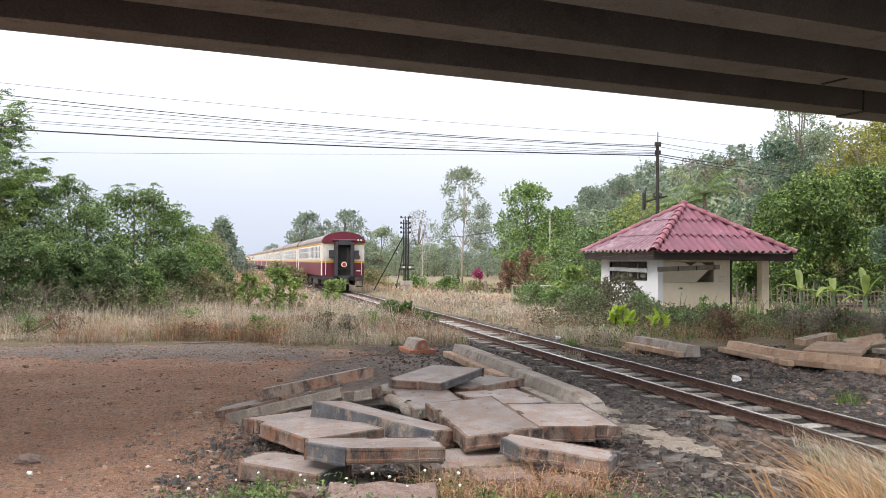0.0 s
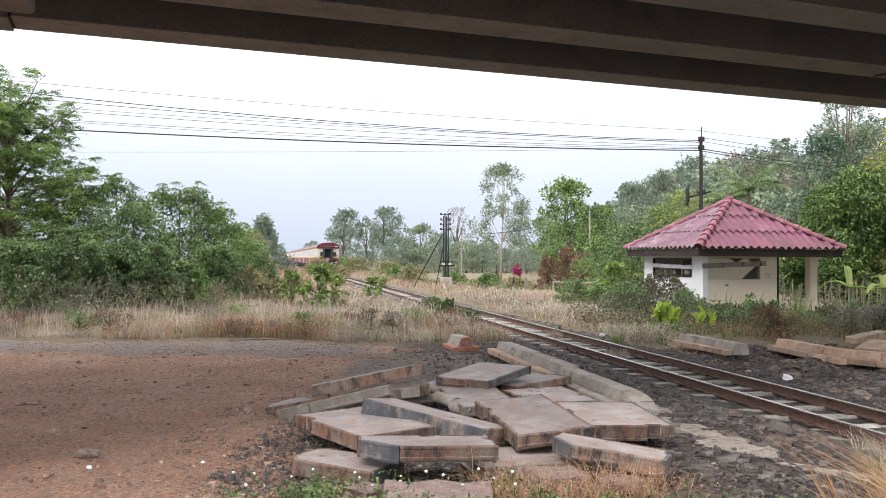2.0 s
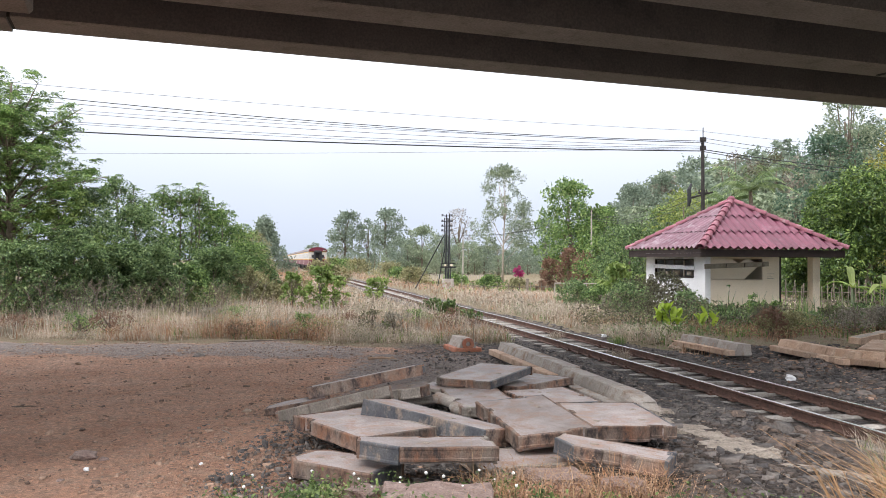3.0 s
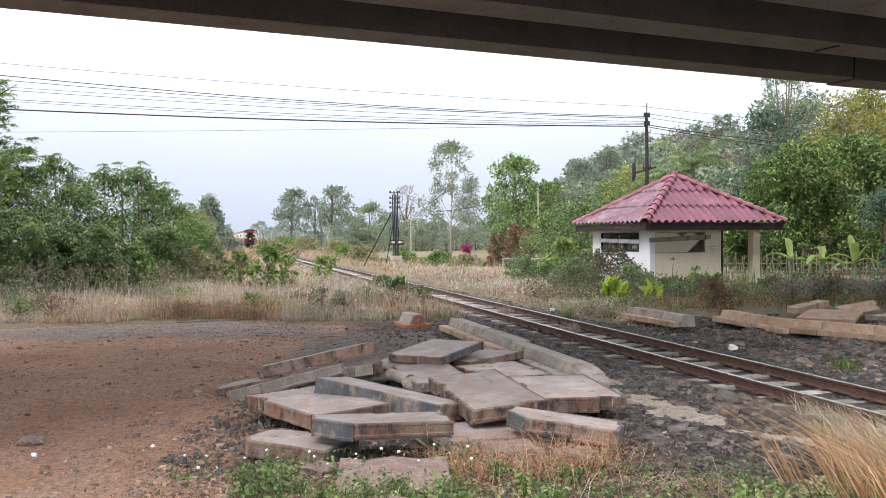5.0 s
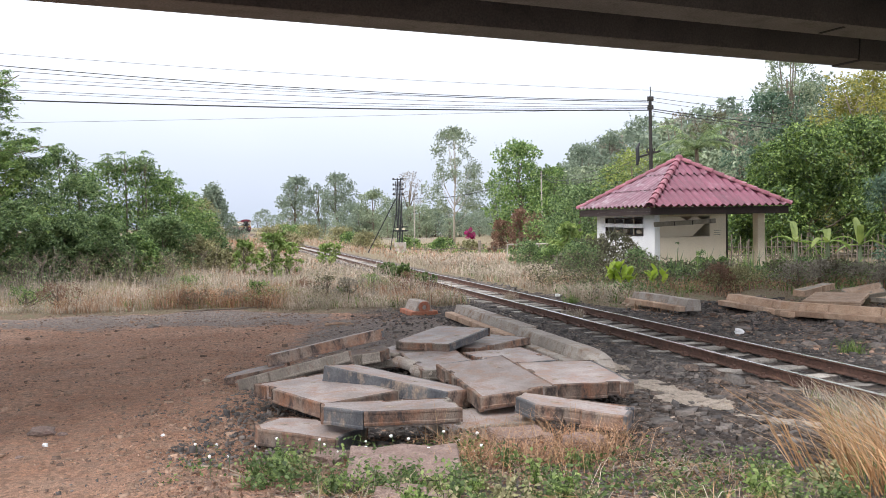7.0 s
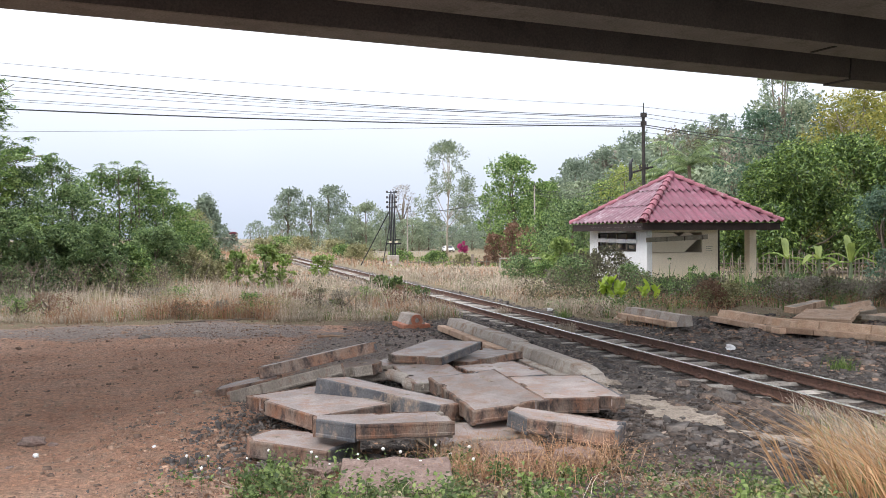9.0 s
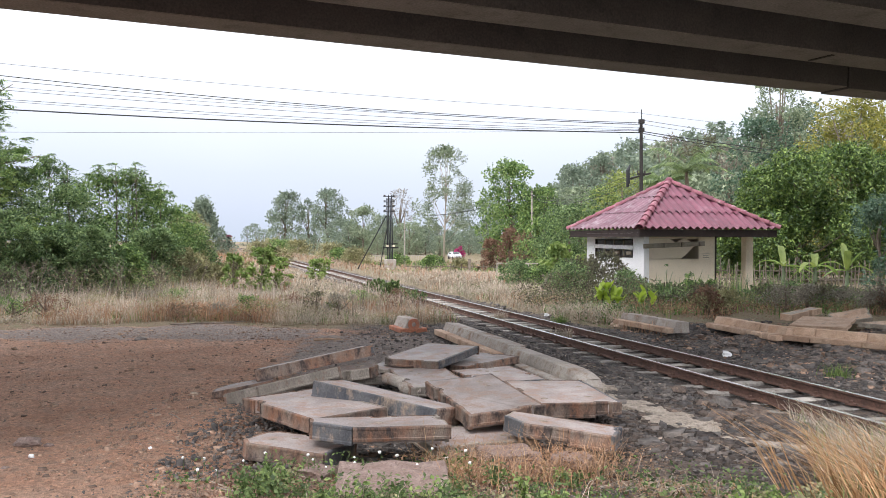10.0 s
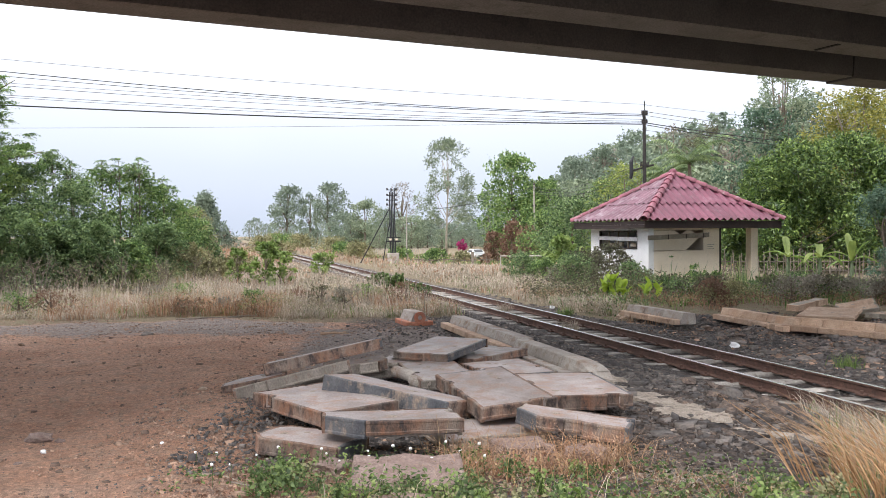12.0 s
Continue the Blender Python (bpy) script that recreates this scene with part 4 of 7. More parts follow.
    part("fascia_board", boxes((A - 0.09, A - 0.05, -B + 0.095, B - 0.095, 2.27, 2.53)), M["fascia"], hut)
    # corrugated roof: four triangular falls in three courses of sheets
    rnd = random.Random(4)
    for half, run, turn in ((A, B, 0), (B, A, 90), (A, B, 180), (B, A, 270)):
        fall = new("roof_fall")
        fall.parent = hut
        fall.rotation_euler = (0, 0, radians(turn))
        for c in range(3):
            t0, t1 = max(0, c / 3 - 0.03), (c + 1) / 3
            # each course in sheets about a metre wide
            ns = max(2, round(2 * half * (1 - t0) / 1.05))
            for q in range(ns):
                s0 = -half * (1 - t0) + 2 * half * (1 - t0) * q / ns
                s1 = -half * (1 - t0) + 2 * half * (1 - t0) * (q + 1) / ns
                m = max(4, int((s1 - s0) / 0.033))
                vs, fs = [], []
                drop = rnd.uniform(-0.01, 0.012)
                for i in range(m + 1):
                    s = s0 + (s1 - s0) * i / m
                    tm = min(t1, 1 - abs(s) / half)
                    tb = min(t0 - (0.0 if c else 0.012) + drop * 0.3, tm)
                    wob = 0.042 * math.cos(2 * math.pi * s / 0.31)
                    for k in range(3):
                        t = tb + (tm - tb) * k / 2
                        lift = 0.05 * (1 - (t - t0) / (t1 - t0 + 1e-6)) + 0.012
                        vs.append((s, -run * (1 - t), ZE + (ZA - ZE) * t + wob + lift))
                for i in range(m):
                    for k in range(2):
                        a = i * 3 + k
                        fs.append((a, a + 3, a + 4, a + 1))
                mesh_ob("roof_sheet", vs, fs, M["roof_grey" if turn == 270 else "roof"], fall, smooth=True)
    # hip caps
    apex = Vector((0, 0, ZA + 0.05))
    for cx, cy in ((-A, -B), (A, -B), (A, B), (-A, B)):
        base = Vector((cx, cy, ZE + 0.05))
        d = (apex - base)
        ln = d.length
        d.normalize()
        side = d.cross(Vector((0, 0, 1))).normalized()
        up = side.cross(d)
        for k in range(10):
            p0, p1 = base + d * (ln * (k - 0.08) / 10), base + d * (ln * (k + 1.0) / 10)
            bm = bmesh.new()
            ra, rb = 0.155, 0.115
            rows = []
            for p, r in ((p0, ra), (p1, rb)):
                rows.append([bm.verts.new(p + side * math.cos(a) * r + up * (math.sin(a) * r - 0.03)) for a in [math.pi * j / 7 for j in range(8)]])
                rows.append([bm.verts.new(p + side * math.cos(a) * (r - 0.02) + up * (math.sin(a) * (r - 0.02) - 0.03)) for a in [math.pi * j / 7 for j in range(8)]])
            for j in range(7):
                bm.faces.new((rows[0][j], rows[0][j + 1], rows[2][j + 1], rows[2][j]))
                bm.faces.new((rows[1][j], rows[3][j], rows[3][j + 1], rows[1][j + 1]))
                bm.faces.new((rows[0][j], rows[1][j], rows[1][j + 1], rows[0][j + 1]))
            part("hip_tile", bm, M["ridge"], hut, smooth=False)
    bm = bmesh.new()
    bmesh.ops.create_uvsphere(bm, u_segments=10, v_segments=6, radius=0.17)
    ob = part("apex_cap", bm, M["ridge"], hut, smooth=True)
    ob.location = (0, 0, ZA + 0.04)


build_hut()


# ---- the train ----
def build_coach():
    """A passenger coach, its rear buffer beam at x = 0, running on towards +x."""
    L = 20.3
    c = thing("passenger_coach", pose(0, 0, 0), "maroon and cream passenger coach with yellow bands on the rails", "train coach", "coaches of the train")

    def band(name, z0, z1, hw, mat, label=""):
        part(name, boxes((0.0, L, -hw, hw, z0, z1), bevel=0.02), mat, c, label)
    band("lower_body", 1.0, 1.898, 1.4, M["maroon"], "maroon lower body side")
    band("lower_band", 1.9, 2.04, 1.412, M["yellow"], "yellow band")
    band("window_band", 2.042, 3.14, 1.4, M["cream"], "cream window band")
    band("upper_band", 3.142, 3.25, 1.412, M["yellow"], "yellow band")
    prof = [(1.42, 3.252), (1.43, 3.42), (1.3, 3.62), (1.0, 3.8), (0.55, 3.92), (0, 3.96), (-0.55, 3.92), (-1.0, 3.8), (-1.3, 3.62), (-1.43, 3.42), (-1.42, 3.252)]
    bm = bmesh.new()
    prism(bm, prof, L - 0.5)
    ob = part("coach_roof", bm, M["coach_roof"], c, "grey arched roof")
    ob.location = (L / 2 + 0.25, 0, 0)
    for xx in (0.12, L - 0.12):
        bm = bmesh.new()
        prism(bm, [(u * 1.015, 3.252 + (z - 3.252) * 1.03) for u, z in prof], 0.5)
        ob = part("roof_end", bm, M["maroon"], c, "maroon roof end")
        ob.location = (xx, 0, 0)
    part("underframe", boxes((0.1, L - 0.1, -1.2, 1.2, 0.72, 0.998), (4.6, 7.8, -1.25, 1.25, 0.35, 0.718), (9.5, 12.0, -1.25, 1.25, 0.3, 0.718), bevel=0.02), M["under"], c)
    for bx in (2.9, L - 2.9):
        bg = part("bogie", boxes((bx - 1.5, bx + 1.5, -1.02, -0.86, 0.38, 0.68), (bx - 1.5, bx + 1.5, 0.86, 1.02, 0.38, 0.68), (bx - 0.3, bx + 0.3, -0.86, 0.86, 0.4, 0.7), bevel=0.02), M["under"], c)
        for wx in (-1.05, 1.05):
            for s in (-0.53, 0.53):
                bm = bmesh.new()
                bmesh.ops.create_cone(bm, cap_ends=True, segments=18, radius1=0.43, radius2=0.43, depth=0.13)
                ob = part("wheel", bm, M["under"], bg)
                ob.location, ob.rotation_euler = (bx + wx, s, 0.43), (radians(90), 0, 0)
    # windows on both sides, each a sunk pane with a frame
    pane = frame_me = None
    for s in (1, -1):
        for k in range(18):
            x = 1.9 + k * 0.97
            if pane is None:
                o1 = part("window_frame", boxes((-0.34, 0.34, 0, 0.03, -0.45, -0.41), (-0.34, 0.34, 0, 0.03, 0.41, 0.45), (-0.34, -0.29, 0, 0.03, -0.41, 0.41), (0.29, 0.34, 0, 0.03, -0.41, 0.41), (-0.29, 0.29, 0, 0.03, 0.05, 0.09)), M["white"], c)
                o2 = part("window_pane", boxes((-0.29, 0.29, 0.003, 0.009, -0.41, 0.05), (-0.29, 0.29, 0.003, 0.009, 0.09, 0.41)), M["glass"], c)
                frame_me, pane = o1.data, o2.data
            else:
                o1, o2 = new("window_frame", frame_me), new("window_pane", pane)
                o1.parent = o2.parent = c
            for o in (o1, o2):
                o.location, o.rotation_euler = (x, s * 1.401, 2.62), (0, 0, 0 if s > 0 else math.pi)
        for x in (0.55, L - 0.55):
            part("side_door", boxes((x - 0.33, x + 0.33, s * 1.408 - 0.006, s * 1.408 + 0.006, 1.05, 3.1)), M["cream"], c)
    # rear end: gangway, side lamps, tail disc
    gw = part("gangway", boxes((-0.42, 0.0, -0.62, -0.42, 1.0, 3.3), (-0.42, 0.0, 0.42, 0.62, 1.0, 3.3), (-0.42, 0.0, -0.42, 0.42, 3.1, 3.45), (-0.42, 0.0, -0.42, 0.42, 0.9, 1.05), bevel=0.02), M["rubber"], c, "dark rubber gangway frame")
    for k in range(3):
        part("gangway_fold", boxes((-0.38 + 0.13 * k, -0.33 + 0.13 * k, -0.66, -0.63, 1.0, 3.35), (-0.38 + 0.13 * k, -0.33 + 0.13 * k, 0.63, 0.66, 1.0, 3.35)), M["under"], gw)
    # black panel and dark leaf stand in for shade in the doorway
    part("end_doorway", boxes((-0.02, -0.004, -0.42, 0.42, 1.05, 3.1)), M["dark"], c, "black panel painted as the shade inside the open end doorway")
    part("door_leaf", boxes((-0.05, -0.022, -0.42, -0.2, 1.05, 3.0)), M["under"], c)
    part("end_gate", boxes((-0.3, -0.27, -0.42, 0.42, 1.95, 2.0), (-0.3, -0.27, -0.42, 0.42, 1.5, 1.54)), M["rubber"], c)
    for s in (-1, 1):
        part("end_panel", boxes((-0.3, -0.004, s * 0.82 - 0.18, s * 0.82 + 0.18, 2.25, 2.75), bevel=0.02), M["rubber"], c, "dark grey end box")
        part("handrail", tube(bmesh.new(), [(-0.08, s * 1.2, 1.1), (-0.1, s * 1.2, 1.3), (-0.1, s * 1.2, 3.0), (-0.06, s * 1.2, 3.1)], 0.022, 6), M["cream"], c)
        bm = bmesh.new()
        bmesh.ops.create_cone(bm, cap_ends=True, segments=14, radius1=0.16, radius2=0.13, depth=0.45)
        ob = part("buffer", bm, M["under"], c)
        ob.location, ob.rotation_euler = (-0.25, s * 0.85, 0.85), (0, radians(90), 0)
        part("step_board", boxes((-0.2, 0.35, s * 1.1 - 0.22, s * 1.1 + 0.22, 0.3, 0.36), (-0.02, 0.03, s * 1.1 - 0.2, s * 1.1 - 0.15, 0.36, 0.99), (-0.02, 0.03, s * 1.1 + 0.15, s * 1.1 + 0.2, 0.36, 0.99)), M["under"], c)
    part("rear_beam", boxes((-0.1, 0.3, -1.36, 1.36, 0.72, 0.997), bevel=0.02), M["under"], c)
    part("roof_canopy", boxes((-0.36, -0.01, -0.8, 0.8, 3.36, 3.5), bevel=0.04), M["maroon"], c, "maroon canopy over the end door")
    for s, yy in ((1, 0.36), (-1, 0.3)):
        part("brake_hose", tube(bmesh.new(), [(-0.1, s * yy, 0.9), (-0.32, s * yy, 0.7), (-0.3, s * yy, 0.42)], 0.035, 6), M["rubber"], c)
    part("coupler", boxes((-0.75, 0.1, -0.14, 0.14, 0.55, 0.85), (-0.85, -0.55, -0.22, 0.22, 0.5, 0.92), bevel=0.03), M["under"], c)

    def disc(name, x, y, z, r, mat):
        bm = bmesh.new()
        bmesh.ops.create_cone(bm, cap_ends=True, segments=18, radius1=r, radius2=r, depth=0.04)
        ob = part(name, bm, mat, c)
        ob.location, ob.rotation_euler = (x, y, z), (0, radians(90), 0)
    disc("tail_disc_rim", -0.42, 0.02, 1.8, 0.19, M["panel"])
    disc("tail_disc", -0.45, 0.02, 1.8, 0.125, M["red"])
    disc("marker_lamp", -0.03, -1.0, 2.3, 0.13, M["red"])
    for yy in (-0.95, -1.15):
        disc("head_lamp", -0.165, yy, 3.45, 0.07, M["panel"])
    disc("head_lamp_case", -0.145, -1.05, 3.45, 0.2, M["rubber"])
    part("end_number", boxes((-0.012, -0.004, -1.15, -0.85, 1.35, 1.42)), M["white"], c, "unreadable white lettering bar")
    return c


coaches = [build_coach()]
for i in range(12):
    coaches.append(copy_thing(coaches[0], pose(0, 0, 0)))


# ---- poles, wires, signal mast ----
def utility_pole(x, y, h, mat, label, arms=True, r=0.105):
    z = float(gz(x, y))
    t = thing("utility_pole", Matrix.Translation((x, y, z)), label, "utility pole", "utility poles")
    part("pole_shaft", tube(bmesh.new(), [(0.0, 0, -0.3), (0, 0, h * 0.5), (-0.02, 0, h)], [r * 1.25, r, r * 0.8], 8), mat, t)
    part("pole_spike", tube(bmesh.new(), [(0, 0, h - 0.02), (0, 0, h + 0.55)], 0.025, 6), M["mast"], t)
    if arms:
        for zz, w in ((h - 0.15, 0.16), (h - 0.6, 0.15), (h - 2.9, 0.24)):
            part("cross_arm", boxes((-w, w, -0.07, 0.07, zz - 0.05, zz + 0.05), bevel=0.01), M["pole_dark"], t)
            for s in (-0.8, -0.3, 0.3, 0.8):
                bm = bmesh.new()
                bmesh.ops.create_cone(bm, cap_ends=True, segments=8, radius1=0.05, radius2=0.035, depth=0.14)
                ob = part("insulator", bm, M["pole_dark"], t)
                ob.location = (s * w, 0, zz + 0.12)
    return t


up = utility_pole(11.48, 45.33, 8.6, M["pole_dark"], "dark weathered utility pole with cross arms behind the hut")
bm = tube(bmesh.new(), [(-0.75, 0, 5.0), (-0.7, 0, 5.3), (-0.72, 0, 5.9), (-0.6, 0, 6.2)], [0.07, 0.11, 0.10, 0.04], 8)
part("cable_coil", bm, M["mast"], up, "black cable closure")
bm = tube(bmesh.new(), [(-0.8, 0, 5.4), (0.5, 0, 5.75)], 0.05, 6)
part("stand_off_bar", bm, M["pole_dark"], up)
utility_pole(13.9, 110, 10.2, M["pole_pale"], "pale concrete utility pole in the field", True)
utility_pole(-3.6, 150, 8.6, M["pole_pale"], "pale concrete utility pole in the field", True)
utility_pole(-18.5, 215, 10.5, M["pole_dark"], "dark pole by the far trackside trees", False)


def cable(pts_a, pts_b, sag, r, label="thin black overhead cable between poles"):
    a, b = Vector(pts_a), Vector(pts_b)
    cu = bpy.data.curves.new("overhead_cable", "CURVE")
    cu.dimensions, cu.bevel_depth, cu.bevel_resolution = "3D", r, 1
    sp = cu.splines.new("POLY")
    n = 28
    sp.points.add(n - 1)
    for i in range(n):
        u = i / (n - 1)
        p = a.lerp(b, u) - Vector((0, 0, sag * 4 * u * (1 - u)))
        sp.points[i].co = (*p, 1)
    cu.materials.append(M["wire"])
    tagged(new("overhead_cable", cu), label, "cable", "overhead cables")


# heights at the pole and where they pass over the thicket
for zp, zw, sag, r in ((8.95, 9.62, 0.5, 0.008), (8.42, 9.12, 0.9, 0.017), (8.32, 8.92, 0.7, 0.012), (8.35, 8.62, 0.5, 0.008), (8.15, 8.50, 0.6, 0.01), (8.05, 8.10, 0.55, 0.01), (8.0, 8.02, 0.7, 0.008), (7.9, 7.66, 0.45, 0.03), (8.02, 6.65, 0.2, 0.007)):
    u = 0.588
    zq = (zw - zp * (1 - u) + sag * 4 * u * (1 - u)) / u
    cable((11.48, 45.25, zp), (11.48 - 51.7, 45.33 - 15.3, zq), sag, r)
for zp, zq, sag, r in ((8.95, 9.3, 0.3, 0.008), (8.6, 9.2, 0.7, 0.012), (8.4, 8.9, 0.8, 0.01), (8.0, 8.6, 0.8, 0.024), (7.9, 8.1, 0.9, 0.02), (7.6, 7.9, 0.5, 0.01)):
    cable((11.48, 45.4, zp), (50, 66, zq), sag, r)
for k, (zp, zq) in enumerate(((5.9, 8.3), (5.6, 7.9), (5.3, 7.6))):
    cable((11.4, 45.5, zp), (13.9 + 0.3 * k - 0.3, 110, zq), 0.9, 0.015)
for k in range(3):
    cable((13.6 + 0.4 * k, 110, 8.2), (-3.6 + 0.4 * k, 150, 6.5), 0.9, 0.018)
    cable((13.9, 110 + 0.3 * k, 7.9 - 0.3 * k), (45, 118, 6.8 - 0.3 * k), 0.5, 0.018)


def signal_mast():
    z = float(gz(-2.6, 61.8))
    t = thing("signal_mast", Matrix.Translation((-2.6, 61.8, z)), "black signal mast of four poles on a concrete foot", "signal mast")
    part("mast_foot", boxes((-0.42, 0.42, -0.4, 0.4, -0.2, 0.75), bevel=0.03), M["kerb"], t, "grey concrete foot")
    for k in range(4):
        x = -0.17 + 0.115 * k
        part("mast_pole", tube(bmesh.new(), [(x, 0, 0.75), (x - 0.05, 0, 3.0), (x - 0.08, 0, 5.2 + 0.25 * (k % 2))], 0.045, 6), M["mast"], t)
    for zz in (5.3, 4.9, 4.55, 4.2):
        part("mast_arm", boxes((-0.5, 0.32, -0.04, 0.04, zz, zz + 0.05)), M["mast"], t)
        for x in (-0.45, -0.38, 0.2, 0.28):
            part("mast_insulator", boxes((x - 0.035, x + 0.035, -0.035, 0.035, zz + 0.054, zz + 0.15), bevel=0.01), M["under"], t)
    part("mast_bracket", boxes((-0.55, 0.6, -0.06, 0.06, 1.55, 1.65), (-0.5, 0.55, -0.06, 0.06, 1.85, 1.92)), M["mast"], t)
    for x in (-0.2, 0.25):
        part("mast_plate", boxes((x - 0.09, x + 0.09, -0.1, -0.065, 1.66, 1.8)), M["panel"], t, "pale plate")
    part("mast_stay", tube(bmesh.new(), [(-0.3, 0, 3.9), (-2.5, 1.0, -0.1)], 0.04, 6), M["mast"], t)
    part("mast_stay", tube(bmesh.new(), [(-0.2, 0, 3.2), (-0.75, 0.2, 0.2)], 0.035, 6), M["mast"], t)


signal_mast()


def pipe_fence():
    t = thing("pipe_fence", Matrix.Translation((3.7, 45, 0)), "faded white pipe railing in the grass beside the hut", "fence")
    n = 6
    part("top_pipe", tube(bmesh.new(), [(0, 0, 0.92), (4.3, 0.2, 0.9)], 0.032, 6), M["pole_pale"], t)
    for k in range(n):
        x = 0.02 + k * 0.84
        part("pipe_post", tube(bmesh.new(), [(x, 0.04 * k, -0.4), (x, 0.04 * k, 0.9)], 0.028, 6), M["pole_pale"], t)


pipe_fence()


def rope_fence():
    t = thing("field_fence", Matrix.Translation((-1.4, 56, float(gz(0, 56)))), "low sagging grey stick fence in the field", "fence")
    rnd = random.Random(8)
    for k in range(9):
        x = k * 0.75
        part("stick_post", tube(bmesh.new(), [(x, 0, -0.2), (x + rnd.uniform(-0.1, 0.1), 0, 0.5 + rnd.uniform(0, 0.25))], 0.03, 5), M["bamboo"], t)
    part("fence_rail", tube(bmesh.new(), [(k * 0.75, 0, 0.42 + 0.06 * math.sin(k * 2.2)) for k in range(9)], 0.025, 5), M["bamboo"], t)
    part("fence_post", boxes((4.15, 4.35, -0.08, 0.08, -0.2, 0.95), bevel=0.03), M["bamboo"], t, "grey weathered post")


rope_fence()


def bamboo_fence():
    t = thing("bamboo_fence", Matrix.Translation((12.2, 40.0, 0)) @ pose(0, 0, 0, 0, 0, -8), "grey split bamboo picket fence under the trees", "fence")
    rnd = random.Random(11)
    for k in range(70):
        x = k * 0.17 + rnd.uniform(-0.04, 0.04)
        h = 1.0 + rnd.uniform(-0.25, 0.35)
        part("picket", tube(bmesh.new(), [(x, 0, -0.15), (x + rnd.uniform(-0.08, 0.08), rnd.uniform(-0.03, 0.03), h)], [0.03, 0.022], 5), M["bamboo"], t)
    for z in (0.35, 0.75):
        part("fence_rail", tube(bmesh.new(), [(0, 0.04, z), (6, 0.05, z - 0.04), (12, 0.04, z + 0.03)], 0.03, 5), M["bamboo"], t)


bamboo_fence()


def far_wall():
    """White picket wall far across the field."""
    t = thing("picket_wall", Matrix.Translation((-10.5, 165, float(gz(-5, 165)))), "pale picket wall far across the field", "fence")
    for k in range(26):
        part("picket", boxes((k * 0.42, k * 0.42 + 0.16, -0.06, 0.06, -0.3, 0.9)), M["pole_pale"], t)
    part("wall_rail", boxes((0, 10.8, -0.03, 0.03, 0.75, 0.9)), M["pole_pale"], t)


far_wall()


def build_car():
    c = thing("car", pose(0, 0, 0), "small white saloon car driving on the far road", "car")
    bm = bmesh.new()
    prof = [(-2.1, 0.3), (2.1, 0.3), (2.15, 0.75), (1.2, 0.95), (0.55, 1.42), (-1.0, 1.45), (-1.75, 0.98), (-2.15, 0.9)]
    a = [bm.verts.new((x, -0.86 + (0.14 if z > 1.2 else 0), z)) for x, z in prof]
    b = [bm.verts.new((x, 0.86 - (0.14 if z > 1.2 else 0), z)) for x, z in prof]
    for i in range(len(prof)):
        bm.faces.new((a[i], a[(i + 1) % 8], b[(i + 1) % 8], b[i]))
    bm.faces.new(a[::-1])
    bm.faces.new(b)
    bmesh.ops.bevel(bm, geom=bm.edges[:], offset=0.06, segments=2, affect="EDGES")
    part("car_body", bm, M["car"], c, smooth=True)
    bm = bmesh.new()
    vs = [bm.verts.new(v) for v in ((1.16, -0.66, 1.0), (1.16, 0.66, 1.0), (0.63, 0.6, 1.38), (0.63, -0.6, 1.38))]
    bm.faces.new(vs)
    bmesh.ops.translate(bm, verts=bm.verts, vec=(0.045, 0, 0.03))
    part("windscreen", bm, M["glass"], c, "dark windscreen")
    for s in (-1, 1):
        part("side_window", boxes((-1.2, 0.55, s * 0.81 - 0.02, s * 0.81 + 0.02, 1.0, 1.3), bevel=0.015), M["glass"], c)
        part("headlight", boxes((2.08, 2.16, s * 0.62 - 0.16, s * 0.62 + 0.16, 0.62, 0.76), bevel=0.02), M["white"], c)
        for x in (-1.35, 1.35):
            bm = bmesh.new()
            bmesh.ops.create_cone(bm, cap_ends=True, segments=16, radius1=0.31, radius2=0.31, depth=0.2)
            ob = part("wheel", bm, M["under"], c)
            ob.location, ob.rotation_euler = (x, s * 0.78, 0.31), (radians(90), 0, 0)
    part("grille", boxes((2.1, 2.17, -0.4, 0.4, 0.42, 0.6), bevel=0.02), M["rubber"], c)
    return c


car = build_car()


# ---- plants ----
def fast_mesh(name, V, F, mats, parent=None, idx=None, smooth=False):
    V, F = np.asarray(V, np.float32), np.asarray(F, np.int32)
    me = bpy.data.meshes.new(name)
    me.vertices.add(len(V))
    me.vertices.foreach_set("co", V.reshape(-1))
    k = F.shape[1]
    me.loops.add(F.size)
    me.loops.foreach_set("vertex_index", F.reshape(-1))
    me.polygons.add(len(F))
    me.polygons.foreach_set("loop_start", np.arange(0, F.size, k, dtype=np.int32))
    me.polygons.foreach_set("loop_total", np.full(len(F), k, np.int32))
    for m in mats if isinstance(mats, (list, tuple)) else [mats]:
        me.materials.append(m)
    if idx is not None:
        me.polygons.foreach_set("material_index", np.asarray(idx, np.int32))
    if smooth:
        me.polygons.foreach_set("use_smooth", np.ones(len(F), dtype=bool))
    me.update(calc_edges=True)
    ob = new(name, me)
    if parent is not None:
        ob.parent = parent
    return ob


def unit(a):
    return a / np.maximum(np.linalg.norm(a, axis=1, keepdims=True), 1e-6)


def leaf_quads(P, N, size, aspect, rng):
    """A pointed leaf at each point, across its normal, slightly folded."""
    n = len(P)
    t = unit(np.cross(N, rng.normal(size=(n, 3))))
    b = np.cross(N, t)
    s = size * rng.uniform(0.6, 1.3, (n, 1))
    V = np.stack([P - t * s / 2, P + b * s * aspect / 2 + N * s * 0.1, P + t * s / 2 - N * s * 0.08, P - b * s * aspect / 2 + N * s * 0.1], 1).reshape(-1, 3)
    return V, np.arange(4 * n).reshape(-1, 4)


